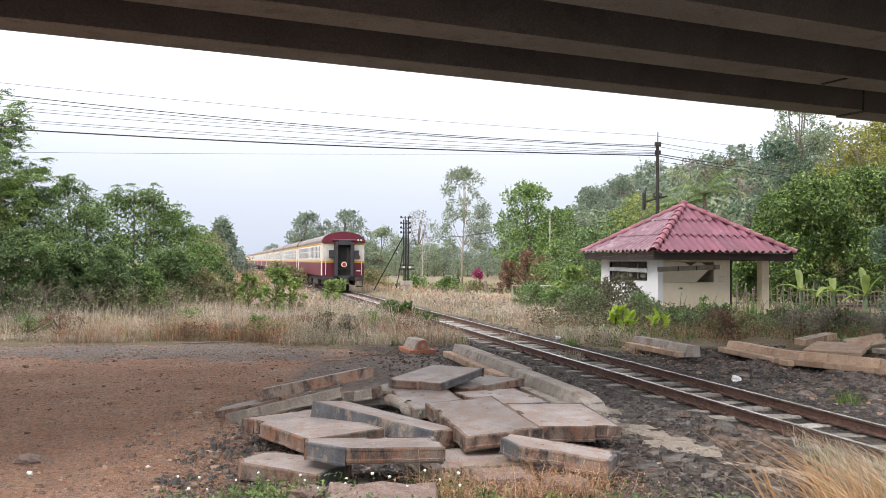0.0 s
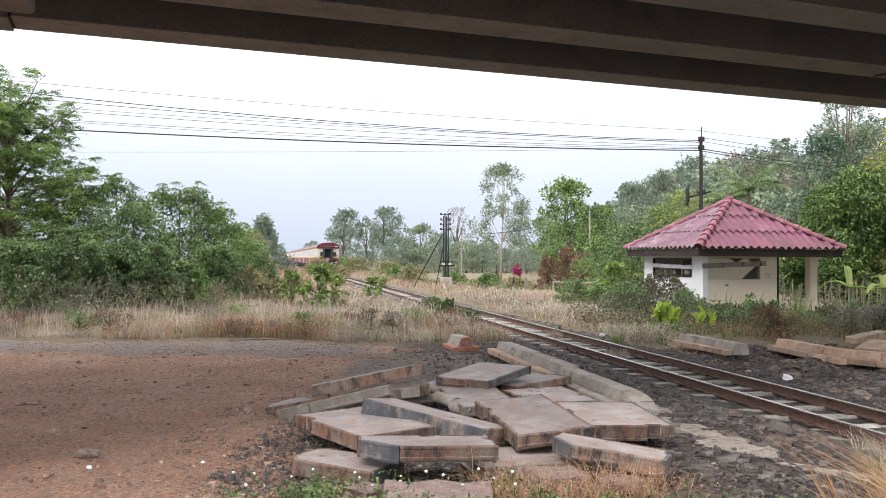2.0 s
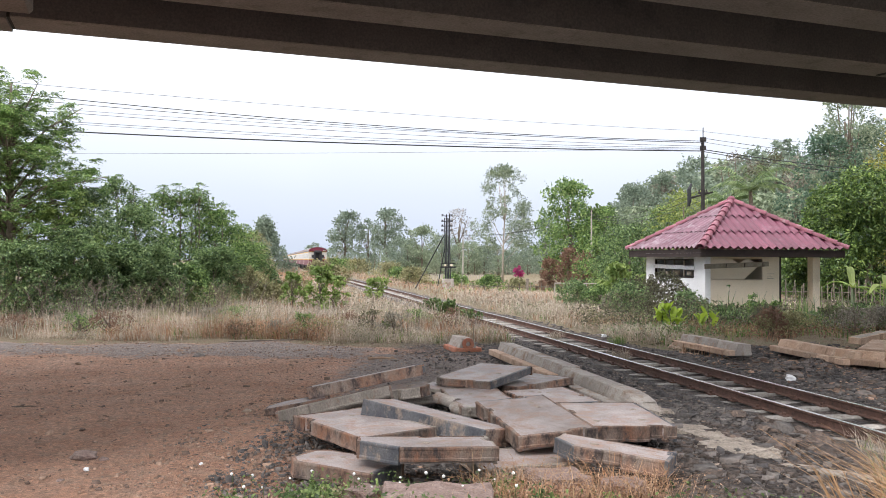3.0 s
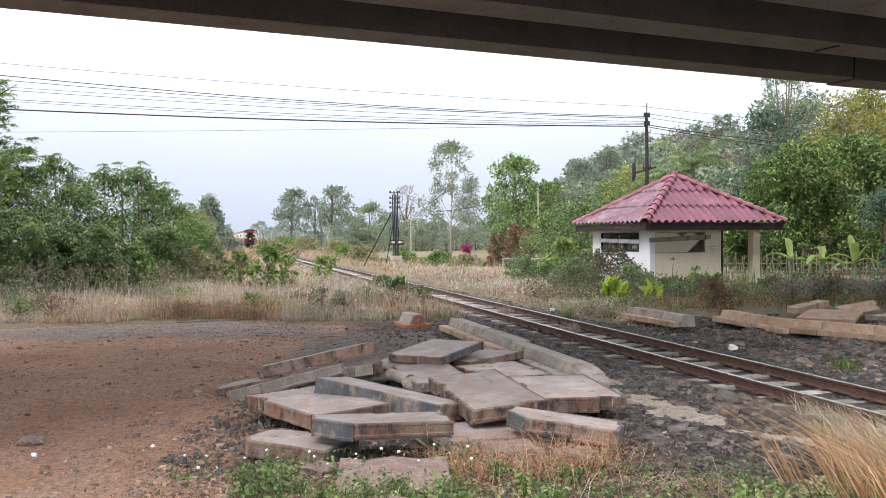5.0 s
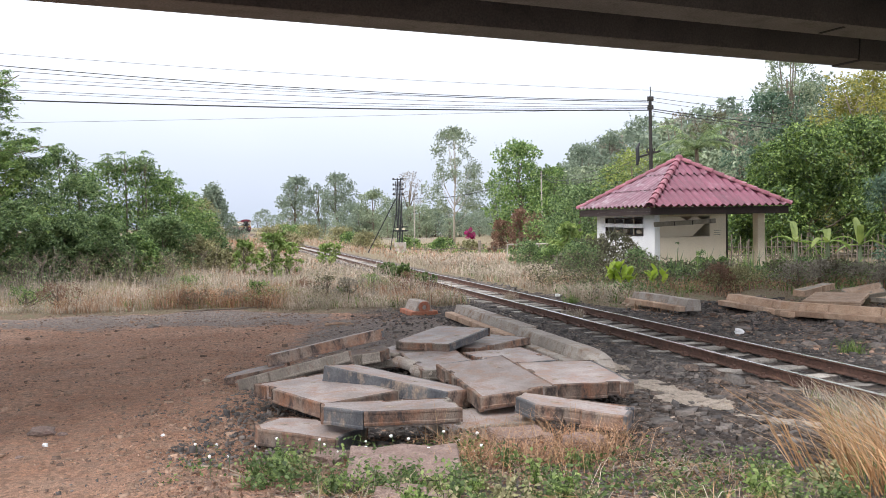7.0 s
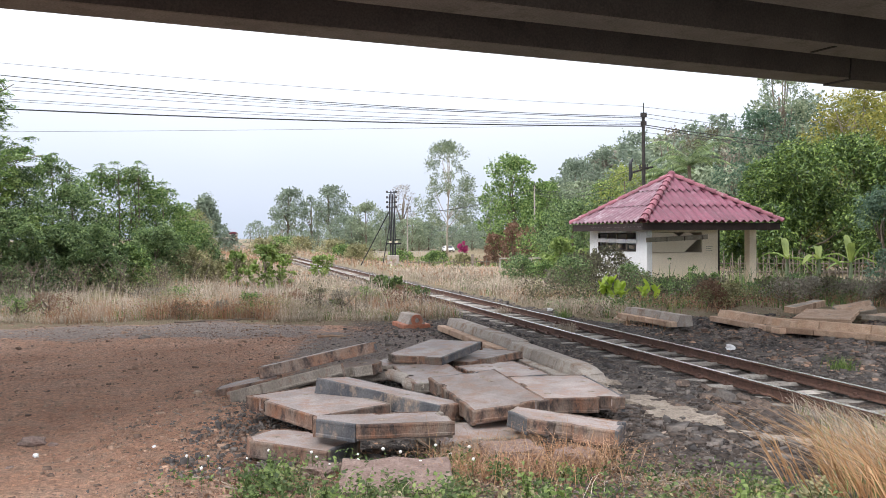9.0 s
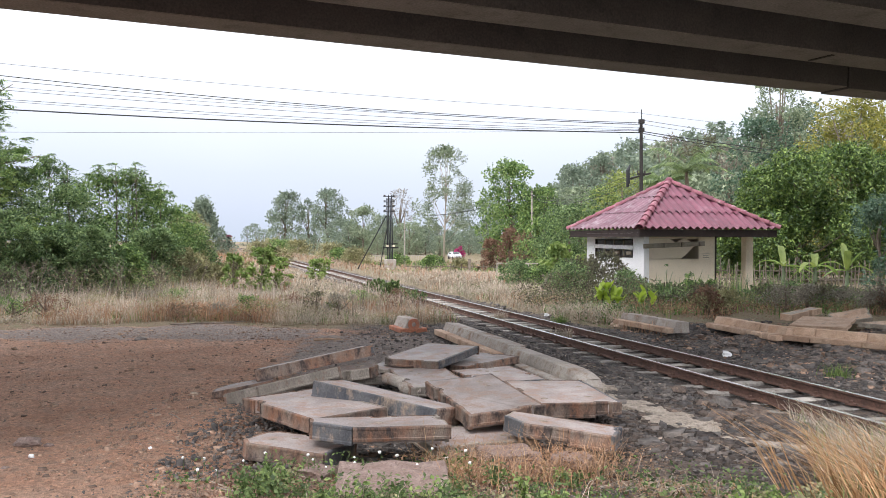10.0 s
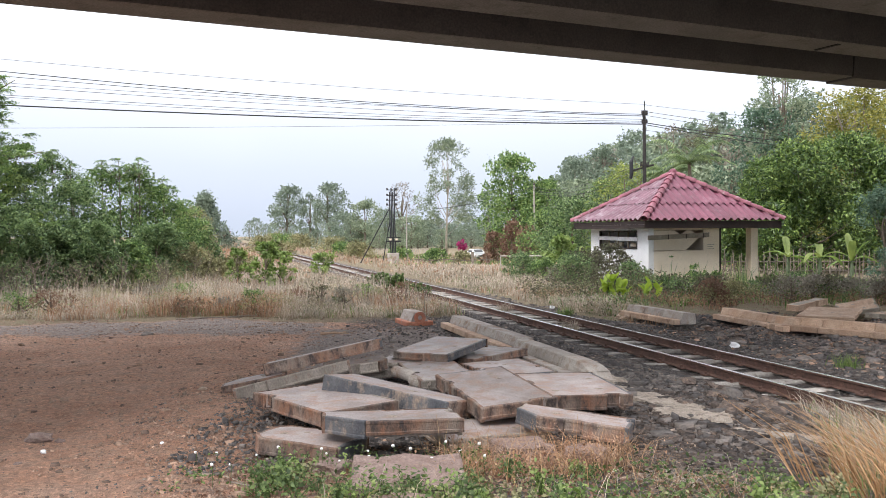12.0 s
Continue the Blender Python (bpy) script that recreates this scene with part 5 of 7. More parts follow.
def crown_points(blobs, n, rng, up=0.25, inner=0.5):
    B = np.asarray(blobs, float)
    w = B[:, 3] ** 2
    k = rng.choice(len(B), n, p=w / w.sum())
    d = unit(rng.normal(size=(n, 3)) + np.array([0, 0, up]))
    r = B[k, 3:4] * (inner + (1 - inner) * rng.uniform(0, 1, (n, 1)) ** 0.45) * rng.uniform(0.85, 1.12, (n, 1))
    P = B[k, :3] + d * r * np.array([1, 1, 0.85])
    # sprigs that stand out of the lumps
    ns = max(1, n // 26)
    sk = rng.choice(len(B), ns, p=w / w.sum())
    sd = unit(rng.normal(size=(ns, 3)) + np.array([0, 0, 0.55]))
    sl = B[sk, 3] * rng.uniform(0.25, 0.75, ns)
    s0 = B[sk, :3] + sd * B[sk, 3:4] * 0.85
    i = rng.integers(0, ns, n // 3)
    Q = s0[i] + sd[i] * (sl[i] * rng.uniform(0, 1, len(i)))[:, None] + rng.normal(0, 0.045, (len(i), 3)) * B[sk[i], 3:4]
    P[:len(i)], d[:len(i)] = Q, sd[i]
    N = unit(d * 0.55 + rng.normal(size=(n, 3)) * 0.55 + np.array([0, 0, 0.35]))
    return P, N


def blobs_in(cx, cy, z0, z1, rad, n, rng, shape="round", size=(0.26, 0.42)):
    out = []
    for i in range(n):
        f = rng.uniform(0, 1)
        a = rng.uniform(0, 2 * math.pi)
        if shape == "round":
            wmax = math.sqrt(max(0.02, 1 - (2 * f - 0.85) ** 2 / 1.35))
        elif shape == "cone":
            wmax = 1.02 - f
        elif shape == "dome":
            f = 1 - (1 - f) ** 1.3 if i % 6 else f * 0.6
            wmax = math.sqrt(max(0.0, 1 - f * f)) * (0.8 + 0.2 * math.sin(3 * a + rad))
        else:
            wmax = 1.0 - 0.45 * f ** 2
        br = rad * rng.uniform(*size)
        z = z0 + (z1 - z0) * f
        q = rad * wmax * (rng.uniform(0.78, 1.0) if i % 6 else rng.uniform(0.1, 0.6)) if shape == "dome" else max(0.0, rad * wmax - br * 0.7) * math.sqrt(rng.uniform(0.15, 1))
        z = min(max(z, z0 + br * 0.4), z1 - br * 0.75)
        out.append((cx + q * math.cos(a), cy + q * math.sin(a), z, br))
    return out


def tree(name, x, y, h, rad, base, leaf, n, mat, label, category="tree", bark="bark", seed=1, blobs=26, shape="round", size=(0.26, 0.42), aspect=0.5, group="trees round the place", z=None, inner=0.5, limbs=8, trunk=None):
    rng = np.random.default_rng(seed)
    z = float(gz(x, y)) if z is None else z
    t = thing(name, Matrix.Translation((x, y, z)), label, category, group)
    bl = blobs_in(0, 0, base, h, rad, blobs, rng, shape, size)
    r0 = trunk or max(0.05, h * 0.022)
    bm = bmesh.new()
    wob = [rng.normal(0, 0.02 * h, 2) for _ in range(5)]
    wob[0] *= 0
    pts = [(float(wob[i][0]), float(wob[i][1]), -0.2 + (h * 0.86 + 0.2) * i / 4) for i in range(5)]
    tube(bm, pts, [r0 * 1.25, r0, r0 * 0.75, r0 * 0.5, r0 * 0.2], 7)
    for i in range(min(limbs, len(bl))):
        bx, by, bz, br = bl[i]
        s = min(max(0.12 * h, bz * 0.55), h * 0.7)
        f = s / (h * 0.86)
        k = min(3, int(f * 4))
        g = f * 4 - k
        a = Vector(pts[k]).lerp(Vector(pts[k + 1]), g)
        b = Vector((bx, by, bz))
        m = a.lerp(b, 0.5) + Vector((0, 0, -0.08 * (b - a).length))
        tube(bm, [a, m, b], [r0 * 0.45, r0 * 0.3, r0 * 0.1], 5)
    part("trunk", bm, M[bark], t, smooth=True)
    P, N = crown_points(bl, n, rng, inner=inner)
    ok = P[:, 2] > 0.05
    V, F = leaf_quads(P[ok], N[ok], leaf, aspect, rng)
    fast_mesh("crown", V, F, M[mat], t)
    return t


def bush(x, y, h, rad, mat="leaf_bush", n=7000, leaf=0.17, seed=1, label="dense green trackside thicket bush behind dry grass", **kw):
    kw.setdefault("shape", "dome")
    kw.setdefault("size", (0.11, 0.25))
    kw.setdefault("inner", 0.45)
    kw.setdefault("group", "bushes of the thicket")
    return tree("bush", x, y, h, rad, 0.15, leaf, n, mat, label, "bush", seed=seed, blobs=kw.pop("blobs", 110), limbs=6, trunk=0.05, **kw)


# thicket on the near side of the track
def leaf_sprays(tips, reach, rng, fronds=8, pairs=6, leaflet=0.1):
    """Umbrella-like sprays: at each tip, feathered fronds that spread and droop."""
    tips = np.asarray(tips, float)
    n = len(tips)
    a = rng.uniform(0, 2 * np.pi, (n, fronds))
    rise = rng.uniform(-0.25, 0.55, (n, fronds))
    ln = reach * rng.uniform(0.6, 1.15, (n, fronds))
    f = np.linspace(0.25, 1, pairs)
    out = np.stack([np.cos(a), np.sin(a), np.zeros_like(a)], -1)
    side = np.stack([-np.sin(a), np.cos(a), np.zeros_like(a)], -1)
    P = tips[:, None, None] + out[:, :, None] * (ln[..., None] * f)[..., None]
    P[..., 2] += ln[..., None] * (rise[..., None] * f - 0.45 * f * f)
    Q = np.concatenate([P + side[:, :, None] * leaflet * 0.5, P - side[:, :, None] * leaflet * 0.5]).reshape(-1, 3)
    Q = Q + rng.normal(0, 0.02, Q.shape)
    N = unit(rng.normal(size=Q.shape) * 0.35 + np.array([0, 0, 1.0]))
    return leaf_quads(Q, N, leaflet, 0.45, rng)


def feathery_tree(x, y, h, rad, low, n, mat, label, seed, reach=0.34):
    """Spreading limbs that fork twice and end in feathery sprays, in loose tiers."""
    rng = np.random.default_rng(seed)
    z = float(gz(x, y))
    t = thing("tree", Matrix.Translation((x, y, z)), label, "tree", "trees round the place")
    bm = bmesh.new()
    pts = [(0.0, 0.0, -0.2), (0.1, 0.05, h * 0.3), (-0.05, 0.1, h * 0.6), (0.05, 0.0, h * 0.95)]
    tube(bm, pts, [h * 0.026, h * 0.02, h * 0.013, h * 0.004], 8)
    tips = []
    for i in range(n):
        f = (i + 0.5) / n
        zz = low + (h * 0.97 - low) * f
        wide = rad * math.sqrt(max(0.06, 1 - max(0.0, (f - 0.25) / 0.8) ** 2)) * rng.uniform(0.55, 1.08)
        a = i * 2.4 + rng.uniform(-0.4, 0.4)
        d = Vector((math.cos(a), math.sin(a), 0))
        s0 = Vector((0, 0, zz * 0.72))
        end = d * wide + Vector((0, 0, zz))
        mid = s0.lerp(end, 0.55) + Vector((0, 0, 0.08 * wide))
        tube(bm, [s0, mid, end], [0.05, 0.03, 0.012], 5)
        for k in range(7):
            q = s0.lerp(mid, 0.7).lerp(end, rng.uniform(0.1, 1))
            e = q + Vector((rng.normal(0, 0.4), rng.normal(0, 0.4), rng.uniform(0.0, 0.45))) * (0.5 + 0.25 * wide)
            tube(bm, [q, e], [0.014, 0.006], 4)
            tips.append(tuple(e))
            for _ in range(2):
                tips.append(tuple(q.lerp(e, rng.uniform(0.3, 1)) + Vector(rng.normal(0, 0.22, 3))))
    part("trunk", bm, M["bark"], t, smooth=True)
    V, F = leaf_sprays(tips, reach, rng)
    fast_mesh("crown", V, F, M[mat], t)
    return t


feathery_tree(-17.3, 30.3, 8.9, 3.5, 2.4, 50, "leaf_tree", "tall green tree with feathery leaves in loose tiers", 21)
tree("tree", -20.6, 32.3, 6.2, 3.0, 0.6, 0.15, 9000, "leaf_bush", "dense green tree at the thicket's edge", seed=22, blobs=60, size=(0.14, 0.28), shape="dome")
k = 0
for x, y, h, rad, mat in ((-15.3, 30.0, 4.9, 2.0, "leaf_bright"), (-14.76, 31.3, 4.6, 1.9, "leaf_deep"), (-15.45, 35.3, 5.40, 1.5, "leaf_deep"), (-13.94, 33.3, 4.1, 1.9, "leaf_deep"), (-13.50, 35.3, 4.74, 2.0, "leaf_tree"), (-12.69, 36.3, 4.9, 2.1, "leaf_bush"), (-11.92, 37.3, 4.20, 1.9, "leaf_tree"),
                             (-11.7, 39.3, 3.60, 1.8, "leaf_bush"), (-11.8, 42.3, 2.79, 1.5, "leaf_deep"), (-14.1, 28.8, 3.0, 1.6, "leaf_deep"), (-13.31, 30.3, 2.36, 1.2, "leaf_deep"), (-12.37, 31.3, 2.5, 1.5, "leaf_deep"), (-11.48, 32.3, 1.8, 1.2, "leaf_bush"), (-10.95, 34.3, 2.5, 1.4, "leaf_deep"), (-10.39, 36.3, 1.80, 1.2, "leaf_olive"), (-15.4, 27.6, 2.6, 1.8, "leaf_deep"), (-14.9, 52.3, 3.7, 1.9, "leaf_olive"), (-16.6, 60.3, 4.0, 1.9, "leaf_olive"), (-13.1, 47.3, 2.6, 1.5, "leaf_olive")):
    k += 1
    t = bush(x, y, h, rad, mat, 6200 if y < 45 else 5000, 0.118, 40 + k)
    if y < 48:
        # feathered twigs standing out of the leaves
        rs = np.random.default_rng(340 + k)
        bl = blobs_in(0, 0, 0.4, h * 1.02, rad * 1.04, 60, rs, "dome", (0.1, 0.24))
        tips, _ = crown_points(bl, 190, rs, up=0.7, inner=0.85)
        V, F = leaf_sprays(tips[tips[:, 2] > 0.3], 0.26, rs, 5, 4, 0.085)
        fast_mesh("twig_foliage", V, F, M[mat], t)
# feathery saplings standing over the thicket
for i, (x, y, zt) in enumerate(((-14.6, 34.9, 5.0), (-13.50, 35.3, 5.15), (-12.80, 35.3, 5.2), (-12.10, 35.6, 5.3), (-12.45, 36.2, 5.1), (-15.50, 35.3, 5.6), (-11.6, 37.2, 4.5))):
    rs = np.random.default_rng(70 + i)
    t = thing("sapling", Matrix.Translation((x, y, 0)), "thin feathery sapling standing over the thicket", "sapling", "saplings over the thicket")
    bm = tube(bmesh.new(), [(0, 0, -0.1), (0.05, 0, zt * 0.6), (0, 0, zt)], [0.04, 0.03, 0.01], 5)
    tips = [(0.0, 0.0, zt)]
    for j in range(4):
        e = (rs.normal(0, 0.35), rs.normal(0, 0.35), zt - rs.uniform(0.1, 0.7))
        tube(bm, [(0, 0, e[2] - 0.5), e], [0.014, 0.007], 4)
        tips.append(e)
    part("trunk", bm, M["bark"], t)
    V, F = leaf_sprays(tips, 0.34, rs)
    fast_mesh("crown", V, F, M["leaf_deep"], t)
x, y, zt = -24.9, 95.3, 6.5
tree("conical_tree", x, y, zt, 4.4, 0.4, 0.26, 11000, "leaf_hazed", "haze-greyed green conical tree beyond the thicket", seed=80, shape="cone", blobs=46, size=(0.14, 0.26))

def dead_shrub(x, y, h, seed):
    rnd = random.Random(seed)
    bm = bmesh.new()
    for k in range(10):
        a = rnd.uniform(0, 6.28)
        s = rnd.uniform(0.2, 0.9) * h * 0.6
        p0, p1 = Vector((rnd.uniform(-0.15, 0.15), rnd.uniform(-0.15, 0.15), -0.05)), Vector((math.cos(a) * s, math.sin(a) * s, h * rnd.uniform(0.6, 1.0)))
        m = p0.lerp(p1, 0.5) + Vector((rnd.uniform(-0.1, 0.1), rnd.uniform(-0.1, 0.1), 0.12 * h))
        tube(bm, [p0, m, p1], [0.012, 0.008, 0.004], 4)
        for j in range(3):
            q = m.lerp(p1, rnd.uniform(0, 0.8))
            tube(bm, [q, q + Vector((rnd.uniform(-0.35, 0.35), rnd.uniform(-0.35, 0.35), rnd.uniform(0.1, 0.4)))], [0.008, 0.004], 4)
    ob = part("dead_shrub", bm, M["bark"])
    ob.matrix_world = Matrix.Translation((x, y, float(gz(x, y))))
    tagged(ob, "bare dead twigs standing in the ground", "dead shrub", "dead shrubs")


for i, (x, y, h) in enumerate(((-13.29, 27.3, 1.5), (-12.57, 27.3, 1.7), (-9.98, 31.3, 1.2), (-14.20, 26.8, 1.5), (-11.9, 28.6, 1.4), (-10.9, 29.9, 1.5), (-10.2, 32.8, 1.3), (-15.4, 25.9, 1.3), (-9.4, 34.5, 1.4))):
    dead_shrub(x, y, h, 600 + i)


# broad-leaved shrubs in the dry grass
for i, (x, y, h, rad, n) in enumerate(((-7.76, 34.3, 1.51, 0.55, 260), (-6.43, 33.3, 1.87, 0.75, 420), (-6.06, 34.3, 1.45, 0.6, 260), (-5.59, 44.3, 1.19, 0.75, 300), (-1.36, 31.3, 0.62, 0.55, 380), (-0.55, 29.3, 0.44, 0.45, 260), (-2.01, 33.3, 0.59, 0.5, 240), (-2.81, 25.3, 0.23, 0.28, 160))):
    bush(x, y, h, rad * 1.15, "leaf_bright" if i < 4 else "leaf_weed", int(n * 3.2), 0.145 if i < 4 else 0.11, 90 + i, "broad-leaved bright green shrub in dry grass", blobs=30, aspect=0.6, inner=0.1, size=(0.14, 0.26), shape="dome", group="shrubs in the grass")

# trees beyond the track
x, y, zt = 3.08, 136.3, 17.04
tree("tall_tree", x, y, zt + 1.7, 5.6, 5.2, 0.3, 15000, "leaf_euca", "tall slender pale-trunked tree with airy grey-green crown", bark="bark_pale", seed=101, blobs=60, size=(0.12, 0.23), aspect=0.36, inner=0.3, limbs=12, trunk=0.16)
for i, (x, y, h, rad, mat, n, leaf, lab) in enumerate((
        (12.00, 118.3, 14.52, 5.2, "leaf_tree", 9000, 0.4, "large dense round green tree across the field"),
        (12.85, 175.3, 11.81, 4.8, "leaf_hazed", 3500, 0.4, "green tree across the field"),
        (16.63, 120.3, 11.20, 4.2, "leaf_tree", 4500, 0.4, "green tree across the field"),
        (23.67, 135.3, 15.37, 5.0, "leaf_hazed", 5000, 0.42, "green tree at the foot of the wooded rise"),
        (29.23, 140.3, 17.48, 5.0, "leaf_hazed", 4500, 0.42, "green tree on the wooded rise"),
        (36.84, 150.3, 20.43, 6.0, "leaf_hazed", 5000, 0.45, "green tree on the wooded rise"),
        (18.15, 78.3, 9.26, 3.4, "leaf_lime", 3000, 0.26, "yellow-green rounded tree behind the hut"),
        (17.70, 82.3, 8.24, 3.6, "leaf_deep", 6000, 0.26, "green rounded tree behind the hut"),
        (13.79, 80.3, 6.26, 3.2, "leaf_deep", 5000, 0.26, "green tree beside the hut"),
        (12.51, 88.3, 5.62, 2.8, "leaf_bush", 4000, 0.26, "green bush tree beside the field"),
        (40.49, 140.3, 20.62, 6.0, "leaf_dry", 2600, 0.4, "half-bare grey-brown tree on the wooded rise"),
        (42.02, 125.3, 19.24, 4.2, "leaf_purple", 2600, 0.36, "thin dark tree on the wooded rise"),
        (42.51, 115.3, 17.62, 3.8, "leaf_dry", 2400, 0.36, "half-bare brown tree on the wooded rise"),
        (30.02, 72.3, 16.73, 3.2, "leaf_euca", 4500, 0.26, "tall thin-crowned tree behind the mango"),
        (27.78, 70.3, 12.94, 3.6, "leaf_blue", 6500, 0.26, "green tree behind the mango"),
        (33.08, 74.3, 14.30, 3.6, "leaf_blue", 6500, 0.26, "green tree behind the mango"),
        (31.67, 62.3, 12.96, 4.0, "leaf_yellow", 9000, 0.24, "large tree with yellowing leaves"),
        (33.26, 60.3, 12.08, 4.0, "leaf_yellow", 7000, 0.24, "large tree with yellowing leaves"),
        (10.9, 108.3, 5.4, 1.8, "leaf_brown", 1500, 0.3, "dry russet bush at the field's edge"),
        (12.47, 104.3, 4.58, 1.8, "leaf_brown", 1800, 0.3, "dry russet bush at the field's edge"),
        (8.77, 112.3, 3.97, 1.6, "leaf_brown", 1500, 0.3, "dry russet bush at the field's edge"),
        (10.00, 190.3, 5.56, 4.0, "leaf_hazed", 2500, 0.35, "green bush at the field's edge"),
        (0.21, 215.3, 6.97, 4.6, "leaf_hazed", 2600, 0.45, "green bush tree far across the field"),
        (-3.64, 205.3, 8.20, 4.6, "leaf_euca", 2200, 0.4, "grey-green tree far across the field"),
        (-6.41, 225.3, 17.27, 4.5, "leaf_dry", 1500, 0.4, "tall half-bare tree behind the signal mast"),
        (-10.33, 225.3, 10.21, 5.6, "leaf_hazed", 3000, 0.48, "green tree far across the field"),
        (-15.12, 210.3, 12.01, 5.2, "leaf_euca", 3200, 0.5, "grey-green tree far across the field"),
        (-21.63, 225.3, 9.40, 5.0, "leaf_hazed", 3000, 0.5, "green tree far by the railway"),
        (-39.15, 240.3, 16.99, 4.8, "leaf_hazed", 4200, 0.55, "round green tree far by the railway"),
        (-35.98, 260.3, 16.29, 3.6, "leaf_hazed", 2400, 0.55, "thin green tree far by the railway"),
        (-28.56, 250.3, 18.73, 5.4, "leaf_hazed", 4600, 0.55, "round green tree far by the railway"))):
    thin = "thin" in lab or "half-bare" in lab
    far_round = "round green tree far" in lab
    base = h * (0.45 if lab.startswith("tall thin") else 0.3 if far_round else 0.08)
    tree("tree" if "bush" not in lab else "bush_tree", x, y, h, rad * (1.35 if far_round else 1.22), base, leaf * 0.85, int(n * (1.8 if y > 100 else 1.5)), mat, lab, "tree", aspect=0.62, seed=120 + i, blobs=48 if thin else 120, size=(0.14, 0.26) if thin else (0.11, 0.24), inner=0.3 if thin else 0.5, limbs=14 if thin else 7, shape="round" if thin else "dome")

# the mango trees over the bamboo fence
for i, (x, y, h, rad) in enumerate(((19.40, 44.3, 6.58, 3.4), (23.21, 46.3, 7.22, 3.8), (18.83, 47.3, 6.02, 2.4), (25.27, 45.3, 6.65, 3.6), (17.4, 46.6, 4.2, 1.9))):
    tree("mango_tree", x, y, h, rad, 0.3, 0.2, 34000 if i < 2 else 15000, "leaf_mango", "dense round broad-leaved dark green tree", seed=170 + i, blobs=80, size=(0.15, 0.26), aspect=0.36, inner=0.72, shape="dome")

# woods on the rise and along the horizon: shared shapes
rng = np.random.default_rng(9)
kinds = [tree("woodland_tree", 60 + 9 * i, 165 + 6 * i, 11, 4.6, 1.0, 0.5, 1700, m, "green woodland tree on the distant rise", seed=200 + i, blobs=90, size=(0.12, 0.25), shape="dome", group="distant woods") for i, m in enumerate(("leaf_hazed", "leaf_hazed", "leaf_euca", "leaf_dry"))]
spots = []
# the ridge line climbs from the field to the right, in rows one before the other
ridge = ((22, 12.5), (26, 15.0), (30, 18.0), (35, 21.0), (40, 23.5), (45, 24.5), (50, 25.0), (55, 25.5), (60, 25.5), (66, 27), (72, 28), (80, 29), (88, 29.5))
for x0, top in ridge:
    for d, drop in ((165, 1.0), (142, 0.78), (122, 0.58), (104, 0.4)):
        if d == 104 and x0 < 42:
            continue
        x, y = x0 * d / 165 + rng.uniform(-1, 1), d + rng.uniform(-6, 6)
        spots.append((x, y, max(0.35, (2.12 + (top - 2.12) * drop * rng.uniform(0.92, 1.04) - float(gz(x, y))) / 11)))
for i in range(12):
    y = rng.uniform(120, 205)
    spots.append((y * rng.uniform(0.15, 0.57), y, rng.uniform(0.75, 1.15)))
# low woods along the horizon
for i in range(34):
    y = rng.uniform(300, 380)
    spots.append((y * (-0.227 + 0.0094 * i), y, rng.uniform(0.55, 0.95)))
for i in range(14):
    y = rng.uniform(200, 245)
    spots.append((y * (-0.09 + 0.0134 * i), y, rng.uniform(0.5, 0.8)))
for i in range(24):
    y = rng.uniform(195, 240)
    spots.append((y * (-0.178 + 0.0122 * i), y, rng.uniform(0.36, 0.62)))
for i in range(16):
    spots.append((-60 - 13 * i + rng.uniform(-6, 6), rng.uniform(40, 200), rng.uniform(0.7, 1.1)))
for i, (x, y, s) in enumerate(spots):
    if abs(off_track(x, y)) < 7:
        continue
    copy_thing(kinds[int(rng.integers(0, 4)) if i % 5 == 0 else int(rng.integers(0, 3))], Matrix.Translation((x, y, float(gz(x, y)) - 0.9 * s)) @ pose(0, 0, 0, 0, 0, rng.uniform(0, 360)) @ Matrix.Scale(s, 4))

# shrubs round the hut
for i, (x, y, h, rad, mat, n, leaf) in enumerate((
        (4.17, 38.3, 1.23, 0.8, "leaf_deep", 1500, 0.13), (5.05, 37.3, 0.97, 0.7, "leaf_bush", 1200, 0.13), (5.44, 34.3, 0.87, 0.75, "leaf_dry", 1000, 0.12), (5.77, 32.3, 1.42, 0.8, "leaf_purple", 1600, 0.12), (6.42, 30.8, 1.68, 0.75, "leaf_purple", 1700, 0.12),
        (6.9, 29.6, 1.05, 0.65, "leaf_deep", 1400, 0.12), (6.98, 28.9, 0.75, 0.7, "leaf_deep", 1200, 0.12), (5.2, 31.0, 1.35, 0.8, "leaf_deep", 1500, 0.12), (7.6, 28.0, 0.6, 0.8, "leaf_deep", 1100, 0.12), (7.96, 29.3, 0.53, 0.55, "leaf_purple", 700, 0.12), (9.12, 29.3, 0.72, 0.6, "leaf_bush", 900, 0.12), (9.80, 29.3, 0.55, 0.6, "leaf_dry", 700, 0.12), (10.48, 29.3, 0.33, 0.6, "leaf_bush", 800, 0.12),
        (12.25, 30.3, 0.52, 0.6, "leaf_weed", 800, 0.14), (13.69, 31.3, 0.54, 0.6, "leaf_weed", 800, 0.14), (13.98, 29.3, 0.46, 0.7, "leaf_weed", 900, 0.14), (14.44, 28.3, 0.44, 0.7, "leaf_dry", 800, 0.13), (10.87, 28.3, 0.17, 0.5, "leaf_dry", 600, 0.12), (8.34, 28.3, 0.33, 0.5, "leaf_dry", 600, 0.12), (6.12, 40.3, 2.01, 0.7, "leaf_bright", 500, 0.3))):
    bush(x, y, h, rad * 1.3, mat, int(n * 2.2), leaf * 0.85, 230 + i, "low scrubby bush growing round the hut", blobs=42, size=(0.16, 0.32), group="bushes round the hut", inner=0.3, aspect=0.4)
